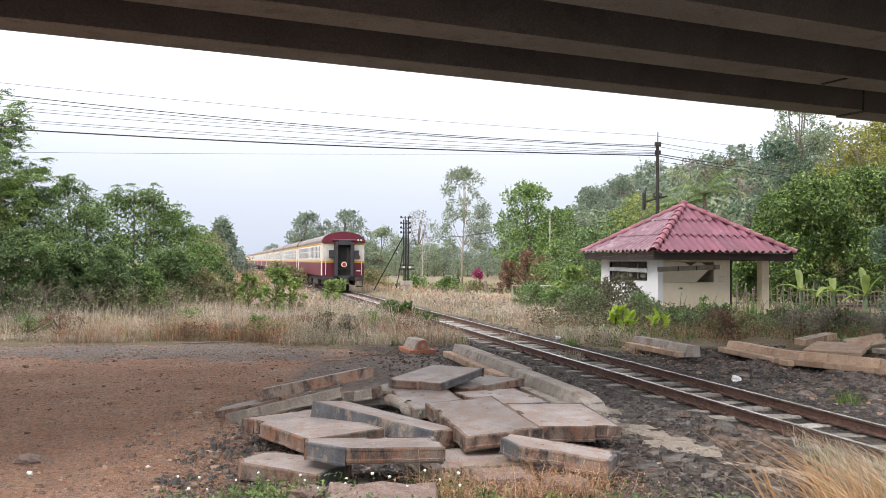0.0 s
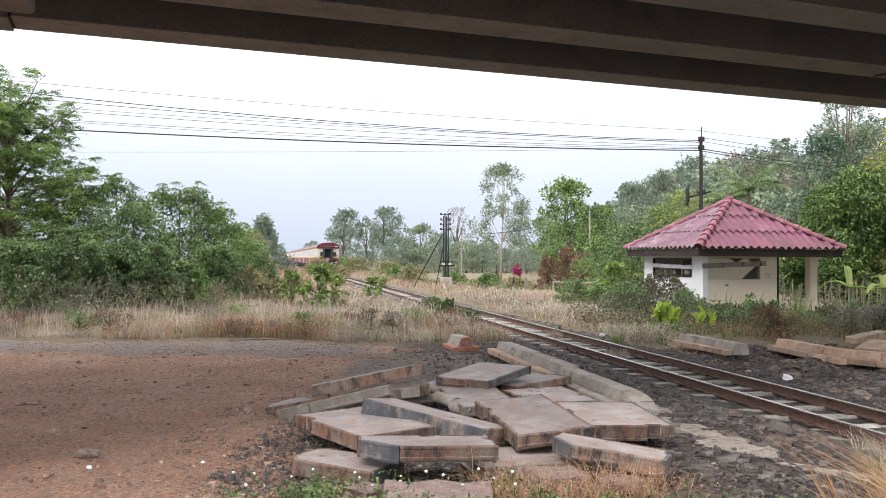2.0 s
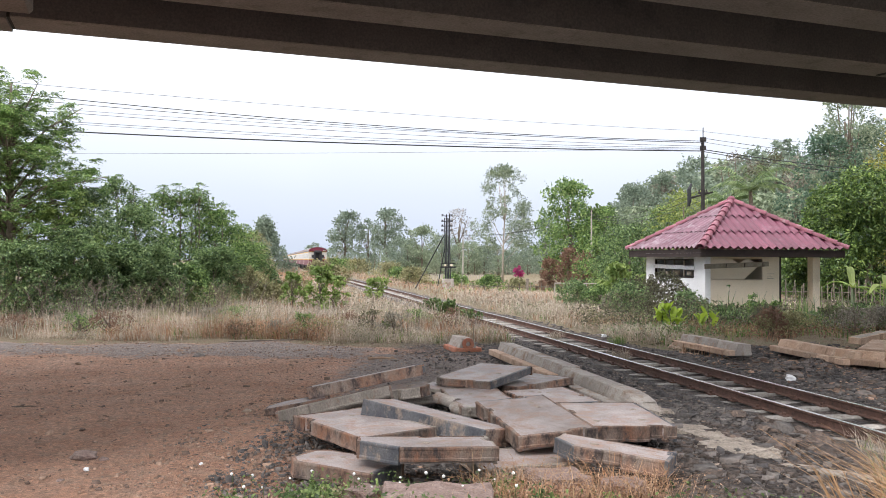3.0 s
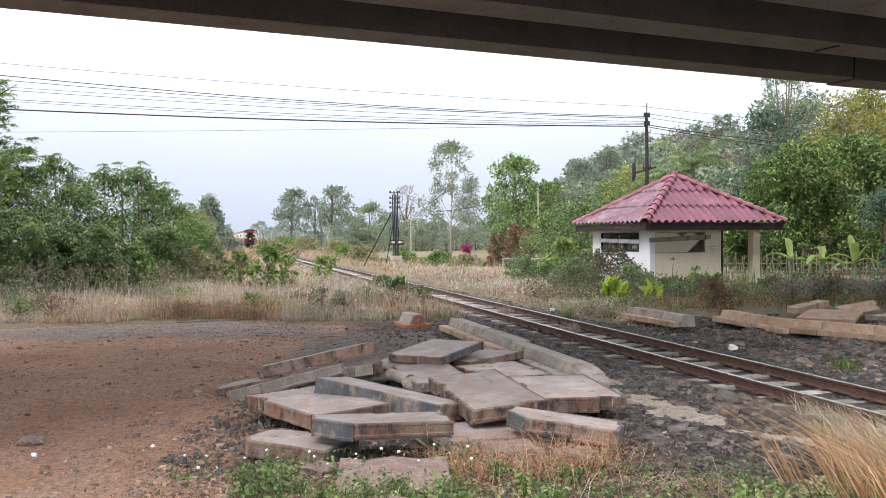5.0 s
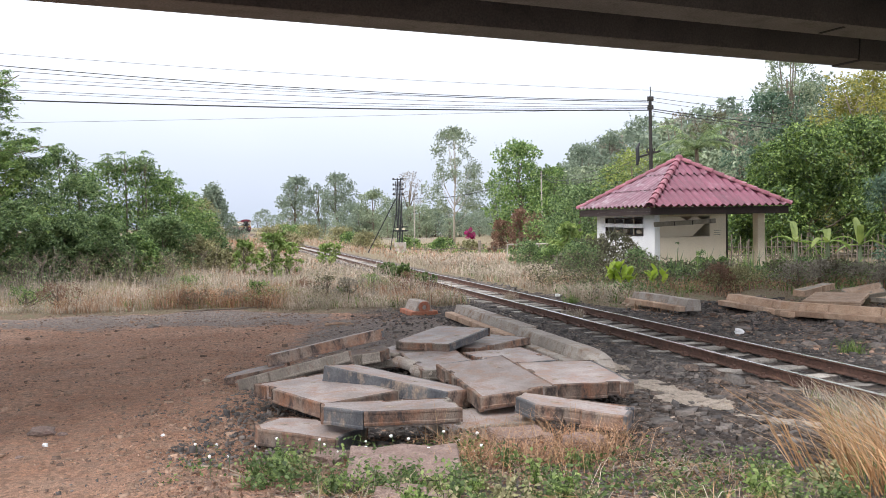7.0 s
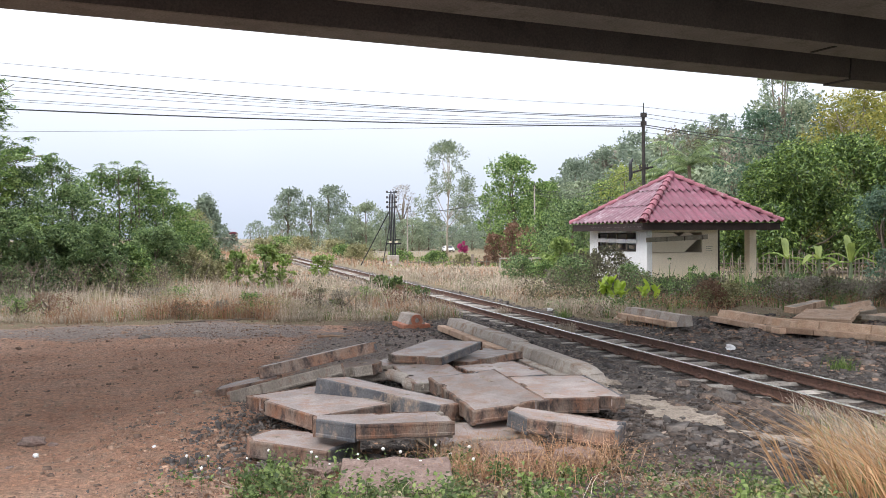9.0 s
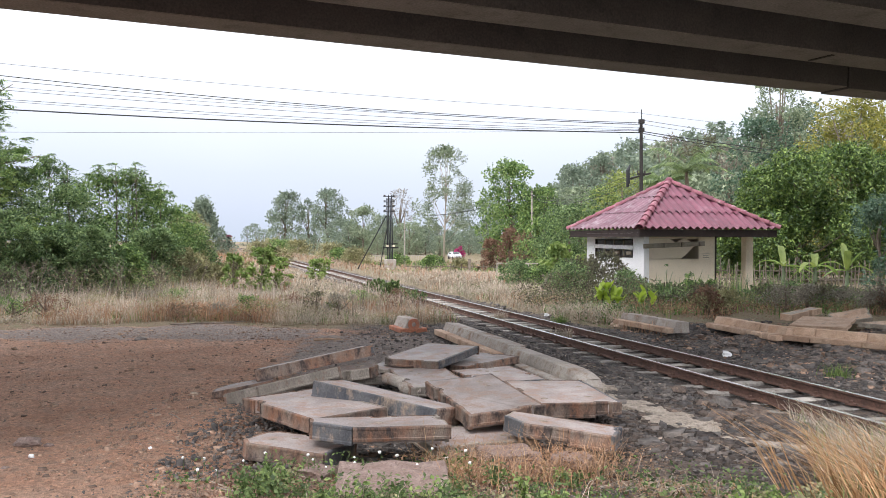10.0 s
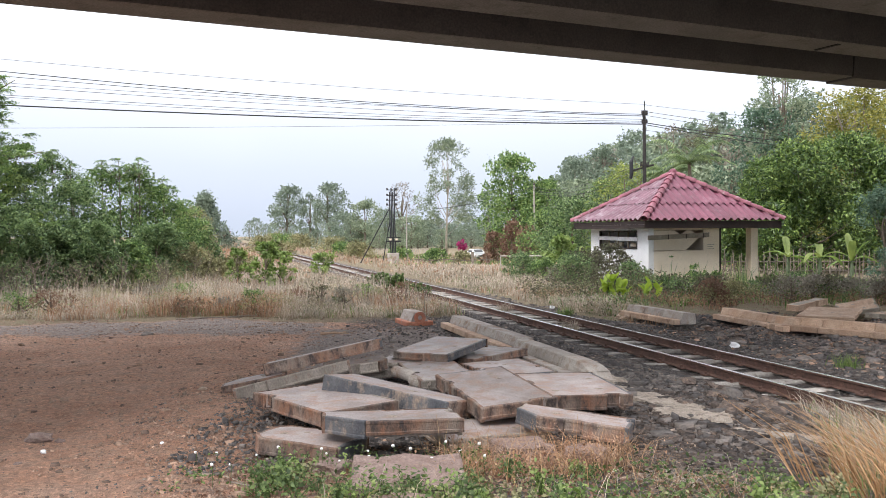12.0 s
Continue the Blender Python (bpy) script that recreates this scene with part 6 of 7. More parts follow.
for i, (x, y, zt) in enumerate(((8.21, 29.3, 1.33), (9.02, 29.3, 1.18), (9.90, 29.3, 0.91))):
    tree("tall_weed", x, y, zt, 0.28, 0.1, 0.1, 300, "leaf_bush", "tall spindly weed before the hut", "weed", seed=270 + i, blobs=8, size=(0.2, 0.4), limbs=3, trunk=0.015, group="weeds before the hut")
x, y, zt = 16.81, 31.3, 3.69
tree("pale_shrub", x, y, zt, 1.4, 0.3, 0.2, 2500, "leaf_blue", "pale blue-green feathery shrub", "shrub", seed=280, blobs=16, aspect=0.25)
x, y = 7.21, 172.3
tree("flowering_bush", x, y, 2.2, 1.4, 0.1, 0.22, 2200, "petal", "magenta flowering bush at the field's edge", "bush", seed=281, blobs=10, shape="bush", trunk=0.04)
bush(4.22, 62.3, 0.83, 0.8, "leaf_brown", 500, 0.2, 282, "dry russet weed in the field", blobs=8)


def leaf_strip(bm, base, yaw, length, width, rise, droop, mat_seg=8):
    """A long blade that rises and bends over, folded along its rib."""
    d = Vector((math.cos(yaw), math.sin(yaw), 0))
    s = Vector((-d.y, d.x, 0))
    rows = []
    for i in range(mat_seg + 1):
        f = i / mat_seg
        p = Vector(base) + d * (length * f * (0.75 if rise > 1 else 1)) + Vector((0, 0, rise * length * f - droop * length * f * f))
        w = width * math.sin(math.pi * min(1, 0.08 + f * 0.92)) ** 0.6 * 0.5
        rows.append((bm.verts.new(p + s * w + Vector((0, 0, w * 0.35))), bm.verts.new(p), bm.verts.new(p - s * w + Vector((0, 0, w * 0.35)))))
    for a, b in zip(rows, rows[1:]):
        bm.faces.new((a[0], a[1], b[1], b[0]))
        bm.faces.new((a[1], a[2], b[2], b[1]))


def broadleaf_plant(x, y, h, seed):
    rnd = random.Random(seed)
    t = thing("broadleaf_plant", Matrix.Translation((x, y, 0)), "bright green broad-leaved plant before the hut", "plant", "plants before the hut")
    part("stem", tube(bmesh.new(), [(0, 0, -0.05), (0.02, 0, h * 0.55)], [0.03, 0.015], 6), M["leaf_weed"], t)
    for k in range(15):
        bm = bmesh.new()
        leaf_strip(bm, (rnd.uniform(-0.3, 0.3), rnd.uniform(-0.2, 0.2), h * rnd.uniform(0.2, 0.6)), k * 2.4 + rnd.uniform(-0.3, 0.3), h * rnd.uniform(0.28, 0.45), 0.2, rnd.uniform(0.5, 1.6), rnd.uniform(0.1, 0.4), 5)
        part("leaf", bm, M["leaf_young"], t)


broadleaf_plant(5.50, 26.9, 0.95, 31)
broadleaf_plant(6.72, 26.3, 0.72, 32)
broadleaf_plant(5.85, 26.8, 0.7, 33)


def banana(x, y, h, seed):
    rnd = random.Random(seed)
    t = thing("banana_plant", Matrix.Translation((x, y, 0)), "young banana plant with long bright green leaves", "banana plant", "banana plants by the fence")
    part("stem", tube(bmesh.new(), [(0, 0, -0.1), (0.03, 0, h * 0.6), (0.02, 0, h)], [0.1, 0.08, 0.04], 7), M["leaf_euca"], t)
    for k in range(5):
        bm = bmesh.new()
        leaf_strip(bm, (0.02, 0, h * 0.92), k * 1.35 + rnd.uniform(-0.5, 0.5), rnd.uniform(0.9, 1.5), 0.3, rnd.choice((0.3, 0.8, 1.5)), rnd.uniform(0.5, 1.1))
        part("leaf", bm, M["leaf_lime" if k % 2 else "leaf_bright"], t)


banana(15.29, 36.3, 1.1, 1)
banana(16.20, 35.3, 1.1, 2)
banana(18.06, 36.3, 0.9, 3)
banana(7.41, 42.3, 1.0, 4)


def palm(x, y, zt, seed, flen=2.9):
    rnd = random.Random(seed)
    t = thing("coconut_palm", Matrix.Translation((x, y, 0)), "coconut palm with arching fronds behind the hut", "palm", "palms behind the hut")
    part("trunk", tube(bmesh.new(), [(0, 0, -0.2), (0.15, 0, zt * 0.5), (0, 0, zt - 1.2)], [0.22, 0.16, 0.13], 8), M["bark"], t)
    for k in range(20):
        yaw, rise = k * 2.4 + rnd.uniform(-0.3, 0.3), rnd.uniform(0.2, 1.8)
        d2 = Vector((math.cos(yaw), math.sin(yaw), 0))
        s = Vector((-d2.y, d2.x, 0))
        bm = bmesh.new()
        ln = flen * rnd.uniform(0.8, 1.1)
        prev = None
        for i in range(26):
            f = i / 25
            p = Vector((0, 0, zt - 1.2)) + d2 * (ln * f) + Vector((0, 0, ln * (rise * f - (0.4 + rise * 0.55) * f * f)))
            lw = 0.75 * math.sin(math.pi * (0.1 + 0.88 * f)) ** 0.7
            for sg in (-1, 1):
                e = p + s * sg * lw * 0.8 + d2 * lw * 0.45 + Vector((0, 0, -lw * 0.5))
                w = d2 * 0.06
                bm.faces.new([bm.verts.new(q) for q in (p - w, p + w, e)])
        part("frond", bm, M["frond"], t)


palm(19.21, 62.3, 8.5, 1, 3.2)
palm(18.68, 66.3, 7.52, 2, 2.2)


# ---- grass ----
def blades(name, P, h, width, lean, mat, label, seed, sway=(0.0, 0.0), category="grass"):
    """Bent blades: two pieces each, in one mesh."""
    rng = np.random.default_rng(seed)
    n = len(P)
    a = rng.uniform(0, 2 * np.pi, n)
    d = np.stack([np.cos(a), np.sin(a), np.zeros(n)], 1)
    s = np.stack([-np.sin(a), np.cos(a), np.zeros(n)], 1)
    hh = (h * rng.uniform(0.45, 1.15, n))[:, None] if np.isscalar(h) else (np.asarray(h) * rng.uniform(0.6, 1.15, n))[:, None]
    w = width * rng.uniform(0.6, 1.4, (n, 1))
    l = lean * rng.uniform(0.2 if lean < 2 else 0.85, 1.3, (n, 1))
    sw = np.array([[sway[0], sway[1], 0]])
    up = np.array([[0, 0, 1.0]])
    m = P + up * hh * 0.58 + (d * l * 0.35 + sw * 0.35) * hh
    tip = P + up * hh * (1 - 0.25 * l) + (d * l + sw) * hh
    V = np.stack([P - s * w / 2, P + s * w / 2, m + s * w * 0.4, m - s * w * 0.4, tip + s * w * 0.12, tip - s * w * 0.12], 1).reshape(-1, 3)
    b = np.arange(n)[:, None] * 6
    F = np.concatenate([b + np.array([[0, 1, 2, 3]]), b + np.array([[3, 2, 4, 5]])])
    ob = fast_mesh(name, V, F, M[mat])
    return tagged(ob, label, category, kind="stuff")


def scatter(n, x0, x1, y0, y1, seed, keep=None, clump=0.35):
    """Points in tufts over a stretch of the plan."""
    rng = np.random.default_rng(seed)
    nt = max(1, n // 7)
    c = np.stack([rng.uniform(x0, x1, nt), y0 + (y1 - y0) * rng.uniform(0, 1, nt) ** 1.3], 1)
    if keep is not None:
        c = c[keep(c[:, 0], c[:, 1], rng)]
    p = np.repeat(c, 7, 0) + rng.normal(0, clump * 0.35, (len(c) * 7, 2))
    return np.column_stack([p, gz(p[:, 0], p[:, 1]) - 0.02])


def wave(x, y):
    return np.sin(x * 0.9 + 1.3 * np.sin(y * 0.5)) * 0.5 + np.sin(y * 0.8 + x * 0.33) * 0.5


def near_side(x, y, rng):
    o = off_track(x, y)
    return (o < -1.5) & (y > 21.7 + 0.5 * np.sin(x * 0.8) + rng.uniform(0, 0.5, len(x)))


def by_rails(P):
    """Grass stays low beside the rails."""
    return np.clip((np.abs(off_track(P[:, 0], P[:, 1])) - 1.0) / 4.5, 0.3, 1.0)


def far_side(x, y, rng):
    o = off_track(x, y)
    return (o > 1.7 + rng.uniform(0, 0.8, len(x))) & ((y > 23.0 + rng.uniform(0, 1.5, len(x))) | (o < 2.6)) & ~((np.abs(x - 9.3) < 2.4) & (np.abs(y - 33.3) < 2.6))


P = scatter(50000, -17, 2.5, 21.6, 34, 301, near_side)
blades("dry_grass", P, (0.36 + 0.2 * wave(P[:, 0] * 1.5, P[:, 1] * 1.2)) * (0.7 + 0.3 * sstep((P[:, 1] - 21.8) / 2)), 0.0085, 1.7, "straw", "tall pale dry grass beside the dirt yard", 311)
P = scatter(4200, -17, 2.5, 22, 36, 323, near_side, 0.8)
blades("grass_stalks", P, 0.85, 0.012, 0.5, "straw", "sparse tall pale grass stalks", 324)
P = scatter(9000, -17, 2.5, 21.5, 30, 302, lambda x, y, r: near_side(x, y, r) & (wave(x * 1.7 + 4, y) > 0.1))
blades("russet_grass", P, 0.42, 0.016, 0.6, "straw_red", "russet dry grass at the yard's edge", 312)
P = scatter(9000, -17, 2.5, 21.7, 32, 303, lambda x, y, r: near_side(x, y, r) & (wave(x + 9, y * 1.4) > 0.25))
blades("green_grass", P, 0.3, 0.016, 0.6, "blade", "green grass among the dry stalks", 313)
P = scatter(24000, -26, 4, 34, 75, 304, near_side)
blades("dry_grass", P, (0.6 + 0.2 * wave(P[:, 0], P[:, 1])) * by_rails(P), 0.026, 0.8, "straw", "pale dry grass along the track", 314)
P = scatter(9000, -26, 4, 32, 110, 305, near_side)
blades("russet_grass", P, 0.6 * by_rails(P), 0.03, 0.6, "straw_red", "russet dry grass along the track", 315)
P = scatter(40000, -2, 9, 23, 52, 306, lambda x, y, r: far_side(x, y, r) & ((y > 29) | (x < 4.2 + r.uniform(0, 1.5, len(x)))))
blades("dry_grass", P, 0.42 + 0.14 * wave(P[:, 0], P[:, 1]), 0.013, 1.1, "straw", "pale dry grass beyond the rails", 316)
P = scatter(4500, -1, 18, 23, 48, 307, far_side)
blades("green_grass", P, 0.3, 0.024, 0.6, "blade", "green grass round the hut", 317)
P = scatter(14000, 0, 18, 20, 34, 308, lambda x, y, r: far_side(x, y, r) & (wave(x, y + 3) > 0))
blades("russet_grass", P, 0.35, 0.018, 0.6, "straw_red", "russet dry grass before the hut", 318)
P = scatter(16000, -26, 42, 52, 150, 309, lambda x, y, r: off_track(x, y) > 2.2)
blades("field_grass", P[::3], 0.26, 0.07, 0.7, "straw", "short dry grass over the far field", 319)
blades("field_grass", P[1::2], 0.28, 0.07, 0.7, "straw_red", "short brown grass over the far field", 347)
P = scatter(16000, -26, 42, 56, 150, 310, lambda x, y, r: (off_track(x, y) > 6) & (wave(x * 0.3, y * 0.2) > -0.2))
blades("field_grass", P, 0.34, 0.1, 0.6, "blade", "green grass over the far field", 320)
P = scatter(40000, -42, 5, 38, 175, 501, lambda x, y, r: (off_track(x, y) > 1.6) & (off_track(x, y) < 5.5 + 2 * wave(x * 0.4, y * 0.2) + r.uniform(0, 2, len(x))), 0.6)
blades("russet_grass", P[::2], 0.62 + 0.2 * wave(P[::2, 0], P[::2, 1] * 0.6), 0.022, 0.9, "straw_red", "tall russet grass along the far side of the track", 502)
blades("dry_grass", P[1::2], 0.62 + 0.2 * wave(P[1::2, 0] + 2, P[1::2, 1] * 0.6), 0.02, 0.9, "straw", "tall pale grass along the far side of the track", 503)
P = scatter(22000, -60, 0, 60, 230, 504, lambda x, y, r: (off_track(x, y) < -1.5) & (off_track(x, y) > -9), 0.7)
blades("russet_grass", P, (0.95 + 0.25 * wave(P[:, 0], P[:, 1] * 0.4)) * by_rails(P), 0.05, 0.5, "straw_red", "tall russet grass along the far track", 505)
# half-dry scrub along the track
SCRUB = ((-6.2, 74, 1.5, 1.6, "leaf_olive"), (-8.6, 88, 1.4, 1.8, "leaf_bush"), (-11.5, 104, 1.9, 2.4, "leaf_olive"), (-18.2, 122, 2.2, 2.6, "leaf_olive"), (-23.5, 140, 2.3, 3.0, "leaf_bush"), (-29.0, 160, 2.4, 3.2, "leaf_olive"), (-3.0, 84, 1.2, 1.6, "leaf_bush"), (-12.0, 68, 1.6, 1.5, "leaf_olive"), (-16.4, 84, 2.0, 2.0, "leaf_olive"), (-9.4, 42.0, 1.2, 1.1, "leaf_olive"), (-9.2, 36.6, 1.0, 1.0, "leaf_olive"), (0.4, 66, 1.1, 1.1, "leaf_bush"), (2.8, 71, 0.9, 1.0, "leaf_olive"))
for i, (x, y, h, rad, mat) in enumerate(SCRUB):
    bush(x, y, h, rad, mat, 2600, 0.11 + 0.0009 * y, 520 + i, "scrubby half-dry bush in the tall grass beside the track", group="scrub along the track", inner=0.3)
P = scatter(14000, -60, -2, 75, 260, 321, lambda x, y, r: (off_track(x, y) < -1.8))
blades("dry_grass", P, 0.6, 0.1, 0.5, "straw", "dry grass along the far track", 322)
def undergrowth(n, x0, x1, y0, y1, keep, mat, size, top, label, seed):
    """Small leaves and seed heads at all heights among the stalks."""
    P = scatter(n, x0, x1, y0, y1, seed, keep, 0.5)
    rng = np.random.default_rng(seed + 1)
    P[:, 2] += top * rng.uniform(0.05, 1, len(P)) * (0.75 + 0.35 * wave(P[:, 0] * 1.6, P[:, 1] * 1.3))
    V, F = leaf_quads(P, unit(rng.normal(size=P.shape)), size, 0.5, rng)
    tagged(fast_mesh("undergrowth", V, F, M[mat]), label, "weeds", kind="stuff")


undergrowth(54000, -17, 2.5, 21.7, 34, near_side, "straw", 0.036, 0.55, "pale seed heads of dry grass", 381)
undergrowth(30000, -17, 2.5, 21.7, 34, lambda x, y, r: near_side(x, y, r) & (wave(x * 1.3, y * 1.1 + 2) > 0.0), "leaf_olive", 0.045, 0.5, "olive weeds among dry grass", 383)
undergrowth(24000, -17, 2.5, 21.6, 29, lambda x, y, r: near_side(x, y, r) & (wave(x * 0.8 + 2, y * 0.9) > 0.15), "straw_red", 0.036, 0.55, "russet weeds among dry grass", 385)
undergrowth(9000, -26, 4, 32, 75, near_side, "straw", 0.1, 0.75, "pale seed heads of dry grass", 387)
undergrowth(6000, -26, 4, 32, 75, lambda x, y, r: near_side(x, y, r) & (wave(x, y) > 0.1), "leaf_purple", 0.1, 0.6, "grey-green weeds among dry grass", 389)
undergrowth(26000, -2, 16, 23, 50, lambda x, y, r: far_side(x, y, r) & ((y > 29) | (x < 4.5 + r.uniform(0, 3, len(x)))), "straw", 0.06, 0.5, "pale seed heads of dry grass", 391)
undergrowth(12000, -2, 18, 23, 50, lambda x, y, r: far_side(x, y, r) & (wave(x * 1.1, y) > -0.1), "leaf_purple", 0.06, 0.45, "grey-green weeds among dry grass", 393)
undergrowth(4500, 4, 18, 21.5, 31, lambda x, y, r: far_side(x, y, r) & (wave(x * 1.4 + 1, y) > -0.1), "leaf_weed", 0.08, 0.42, "green weeds before the hut", 395)
undergrowth(5000, 4, 18, 21.5, 31, lambda x, y, r: far_side(x, y, r) & (wave(x * 1.4 + 3, y + 1) > 0), "straw_red", 0.06, 0.45, "russet weeds before the hut", 397)
undergrowth(5000, -7.6, -4.0, 21.6, 25, near_side, "straw_red", 0.05, 0.62, "russet weeds at the yard's edge", 431)
P = scatter(3000, -7.4, -4.2, 21.6, 24.5, 432, near_side)
blades("russet_grass", P, 0.5, 0.014, 0.7, "straw_red", "russet dry grass at the yard's edge", 433)
undergrowth(7000, 3.2, 8.4, 27.2, 31.5, far_side, "leaf_purple", 0.085, 1.0, "dark scrub beside the hut", 435)
undergrowth(8000, 7.4, 16, 27.6, 31.0, far_side, "leaf_bush", 0.085, 0.58, "green scrub before the hut", 437)
undergrowth(5000, 6.6, 16, 26.4, 30.5, far_side, "leaf_dry", 0.07, 0.55, "dry scrub before the hut", 439)
undergrowth(4000, 7, 15, 26.0, 29.5, lambda x, y, r: far_side(x, y, r) & (wave(x * 1.9, y * 1.3) > 0.1), "leaf_weed", 0.09, 0.6, "leafy green weeds before the hut", 441)
undergrowth(7000, -1, 7, 23, 40, lambda x, y, r: far_side(x, y, r) & (wave(x * 1.2 + 1, y * 0.7) > 0.15), "leaf_weed", 0.06, 0.4, "green weeds among the grass beyond the rails", 443)
undergrowth(5000, -16, 2, 21.8, 30, lambda x, y, r: near_side(x, y, r) & (wave(x * 0.9 + 5, y * 0.8) > 0.35), "leaf_weed", 0.055, 0.3, "green weeds among dry grass", 445)
undergrowth(9000, 3.6, 15.5, 24.6, 29.5, lambda x, y, r: far_side(x, y, r) & (wave(x * 1.5 + 2, y * 1.2) > -0.3), "leaf_deep", 0.07, 0.5, "dark green weeds before the hut", 506)
undergrowth(9000, 6.5, 15.5, 23.6, 29.5, lambda x, y, r: far_side(x, y, r) & (wave(x * 1.3 + 5, y * 1.4 + 2) > -0.2), "leaf_brown", 0.06, 0.5, "russet-brown weeds before the hut", 508)
rng = np.random.default_rng(64)
for i in range(20):
    bush(rng.uniform(6.8, 15.5), rng.uniform(24.4, 28.4), rng.uniform(0.4, 0.85), rng.uniform(0.5, 0.85), ("leaf_deep", "leaf_brown", "leaf_olive", "leaf_dry", "leaf_purple")[i % 5], 1300, 0.08, 670 + i, "low tangled bush before the hut", blobs=30, size=(0.16, 0.3), inner=0.25, aspect=0.4, group="bushes round the hut")
P = scatter(240, 7.6, 13, 27.4, 30.6, 447, far_side, 0.3)
blades("scrub_stalks", P, 1.15, 0.02, 0.4, "leaf_bush", "tall leafy stalks before the hut", 448)
undergrowth(5000, -14, 24, 40, 120, lambda x, y, r: (off_track(x, y) > 2.4) & (wave(x * 0.7, y * 0.25) > 0.0), "leaf_purple", 0.16, 0.6, "brownish weeds over the far field", 449)
undergrowth(4000, -14, 24, 38, 110, lambda x, y, r: (off_track(x, y) > 2.2) & (wave(x * 0.6 + 2, y * 0.3 + 1) > 0.2), "leaf_bush", 0.15, 0.7, "green weeds over the far field", 451)
undergrowth(3500, -14, 22, 40, 110, lambda x, y, r: (off_track(x, y) > 2.2) & (wave(x * 0.5 + 4, y * 0.2 + 2) > 0.1), "straw_red", 0.14, 0.6, "russet weeds over the far field", 453)
undergrowth(9000, -16, 3.5, 24, 46, lambda x, y, r: near_side(x, y, r) & (wave(x * 1.1 + 7, y * 0.6) > -0.2), "leaf_dry", 0.06, 0.65, "brown seed heads of dry weeds", 457)
undergrowth(4000, -16, 3.5, 23, 42, lambda x, y, r: near_side(x, y, r) & (wave(x * 0.8 + 3, y * 0.7 + 4) > 0.1), "leaf_bush", 0.06, 0.5, "green weeds among dry grass", 459)
undergrowth(9000, -13.5, -8.0, 29, 45, lambda x, y, r: near_side(x, y, r) & (x < -6.4 - 0.09 * y + r.normal(0, 0.7, len(x))), "leaf_olive", 0.07, 1.5, "half-dry weeds climbing the thicket's edge", 510)
undergrowth(6000, -16.5, -9.5, 25.4, 32, lambda x, y, r: near_side(x, y, r) & (wave(x * 1.6, y) > 0), "leaf_dry", 0.06, 1.1, "dry brown weeds at the thicket's foot", 512)
rng = np.random.default_rng(63)
for i in range(22):
    x, y = -13.5 + 0.6 * i + rng.uniform(-0.4, 0.4), rng.uniform(22.6, 28.5)
    if off_track(x, y) < -2.2:
        bush(x, y, rng.uniform(0.35, 0.75), rng.uniform(0.5, 1.0), ("leaf_olive", "leaf_brown", "leaf_purple", "leaf_dry", "leaf_bush")[i % 5], 900, 0.06, 640 + i, "low half-dry bush in the tall pale grass", blobs=26, inner=0.2, aspect=0.4, group="scrub in the dry grass")
# the bank at the front: bare red soil, straw mats, leafy clumps
def bank_green(x, y, r):
    return wave(x * 2.6 + 1.1, y * 2.9) > 0.0


def bank_straw(x, y, r):
    return (wave(x * 2.3 + 4.2, y * 3.1 + 1.5) > 0.1) & ((x > 0.5) | ((x > -0.75) & (y < 6.0))) & (x < 2.3 - 0.45 * (y - 5.4))


P = scatter(900, -1.5, 2.4, 4.6, 7.6, 330, bank_green, 0.16)
blades("green_grass", P, 0.15, 0.005, 0.9, "blade", "fresh green grass on the low bank", 331)
P = scatter(3600, -1.4, 2.8, 4.6, 7.9, 332, bank_straw, 0.3)
blades("straw_mat", P, 0.2, 0.0045, 2.6, "straw", "flattened dry straw on the low bank", 333)
P = scatter(2200, -1.0, 2.8, 4.7, 7.4, 467, bank_straw, 0.3)
blades("straw_mat", P, 0.2, 0.0045, 2.4, "straw_gold", "flattened golden straw on the low bank", 468)
P = scatter(100, -0.9, 1.9, 4.8, 8.0, 469, None, 0.5)
blades("dry_stalks", P, 0.36, 0.0038, 1.2, "straw", "long pale bent stalks over the weeds", 470)
P = scatter(1200, 0.0, 1.5, 7.2, 8.3, 334, None, 0.2)
blades("russet_grass", P, 0.36, 0.0042, 1.7, "straw_red", "russet dry stalks against the slabs", 335)
P = scatter(300, -0.1, 1.6, 6.8, 8.4, 345, None, 0.3)
blades("dry_grass", P, 0.46, 0.0038, 1.1, "straw_gold", "wiry tangled stalks against the slabs", 346)
P = scatter(2300, 2.7, 5.2, 6.4, 10.6, 343, lambda x, y, r: (x > 2.9 + (y - 6.4) * 0.36 + r.uniform(0, 0.6, len(x))) & (off_track(x, y) < -0.8), 0.3)
blades("dry_grass", P, 0.42, 0.006, 0.8, "straw", "tall pale grass bending over the gravel", 344, sway=(-0.5, 0.1))
P = scatter(1900, 2.0, 4.8, 5.2, 8.4, 336, lambda x, y, r: x > 2.35 + (y - 5.4) * 0.4 + r.uniform(0, 0.5, len(x)), 0.22)
blades("golden_grass", P, 0.5, 0.0085, 0.8, "straw_gold", "tall golden grass bending over the gravel", 337, sway=(-0.55, 0.1))
P = scatter(420, 1.9, 3.8, 5.4, 8.2, 371, lambda x, y, r: x > 2.15 + (y - 5.4) * 0.36, 0.14)
blades("golden_grass", P, 0.62, 0.0085, 0.5, "straw_gold", "long golden stalks arching over the gravel", 372, sway=(-0.8, 0.2))
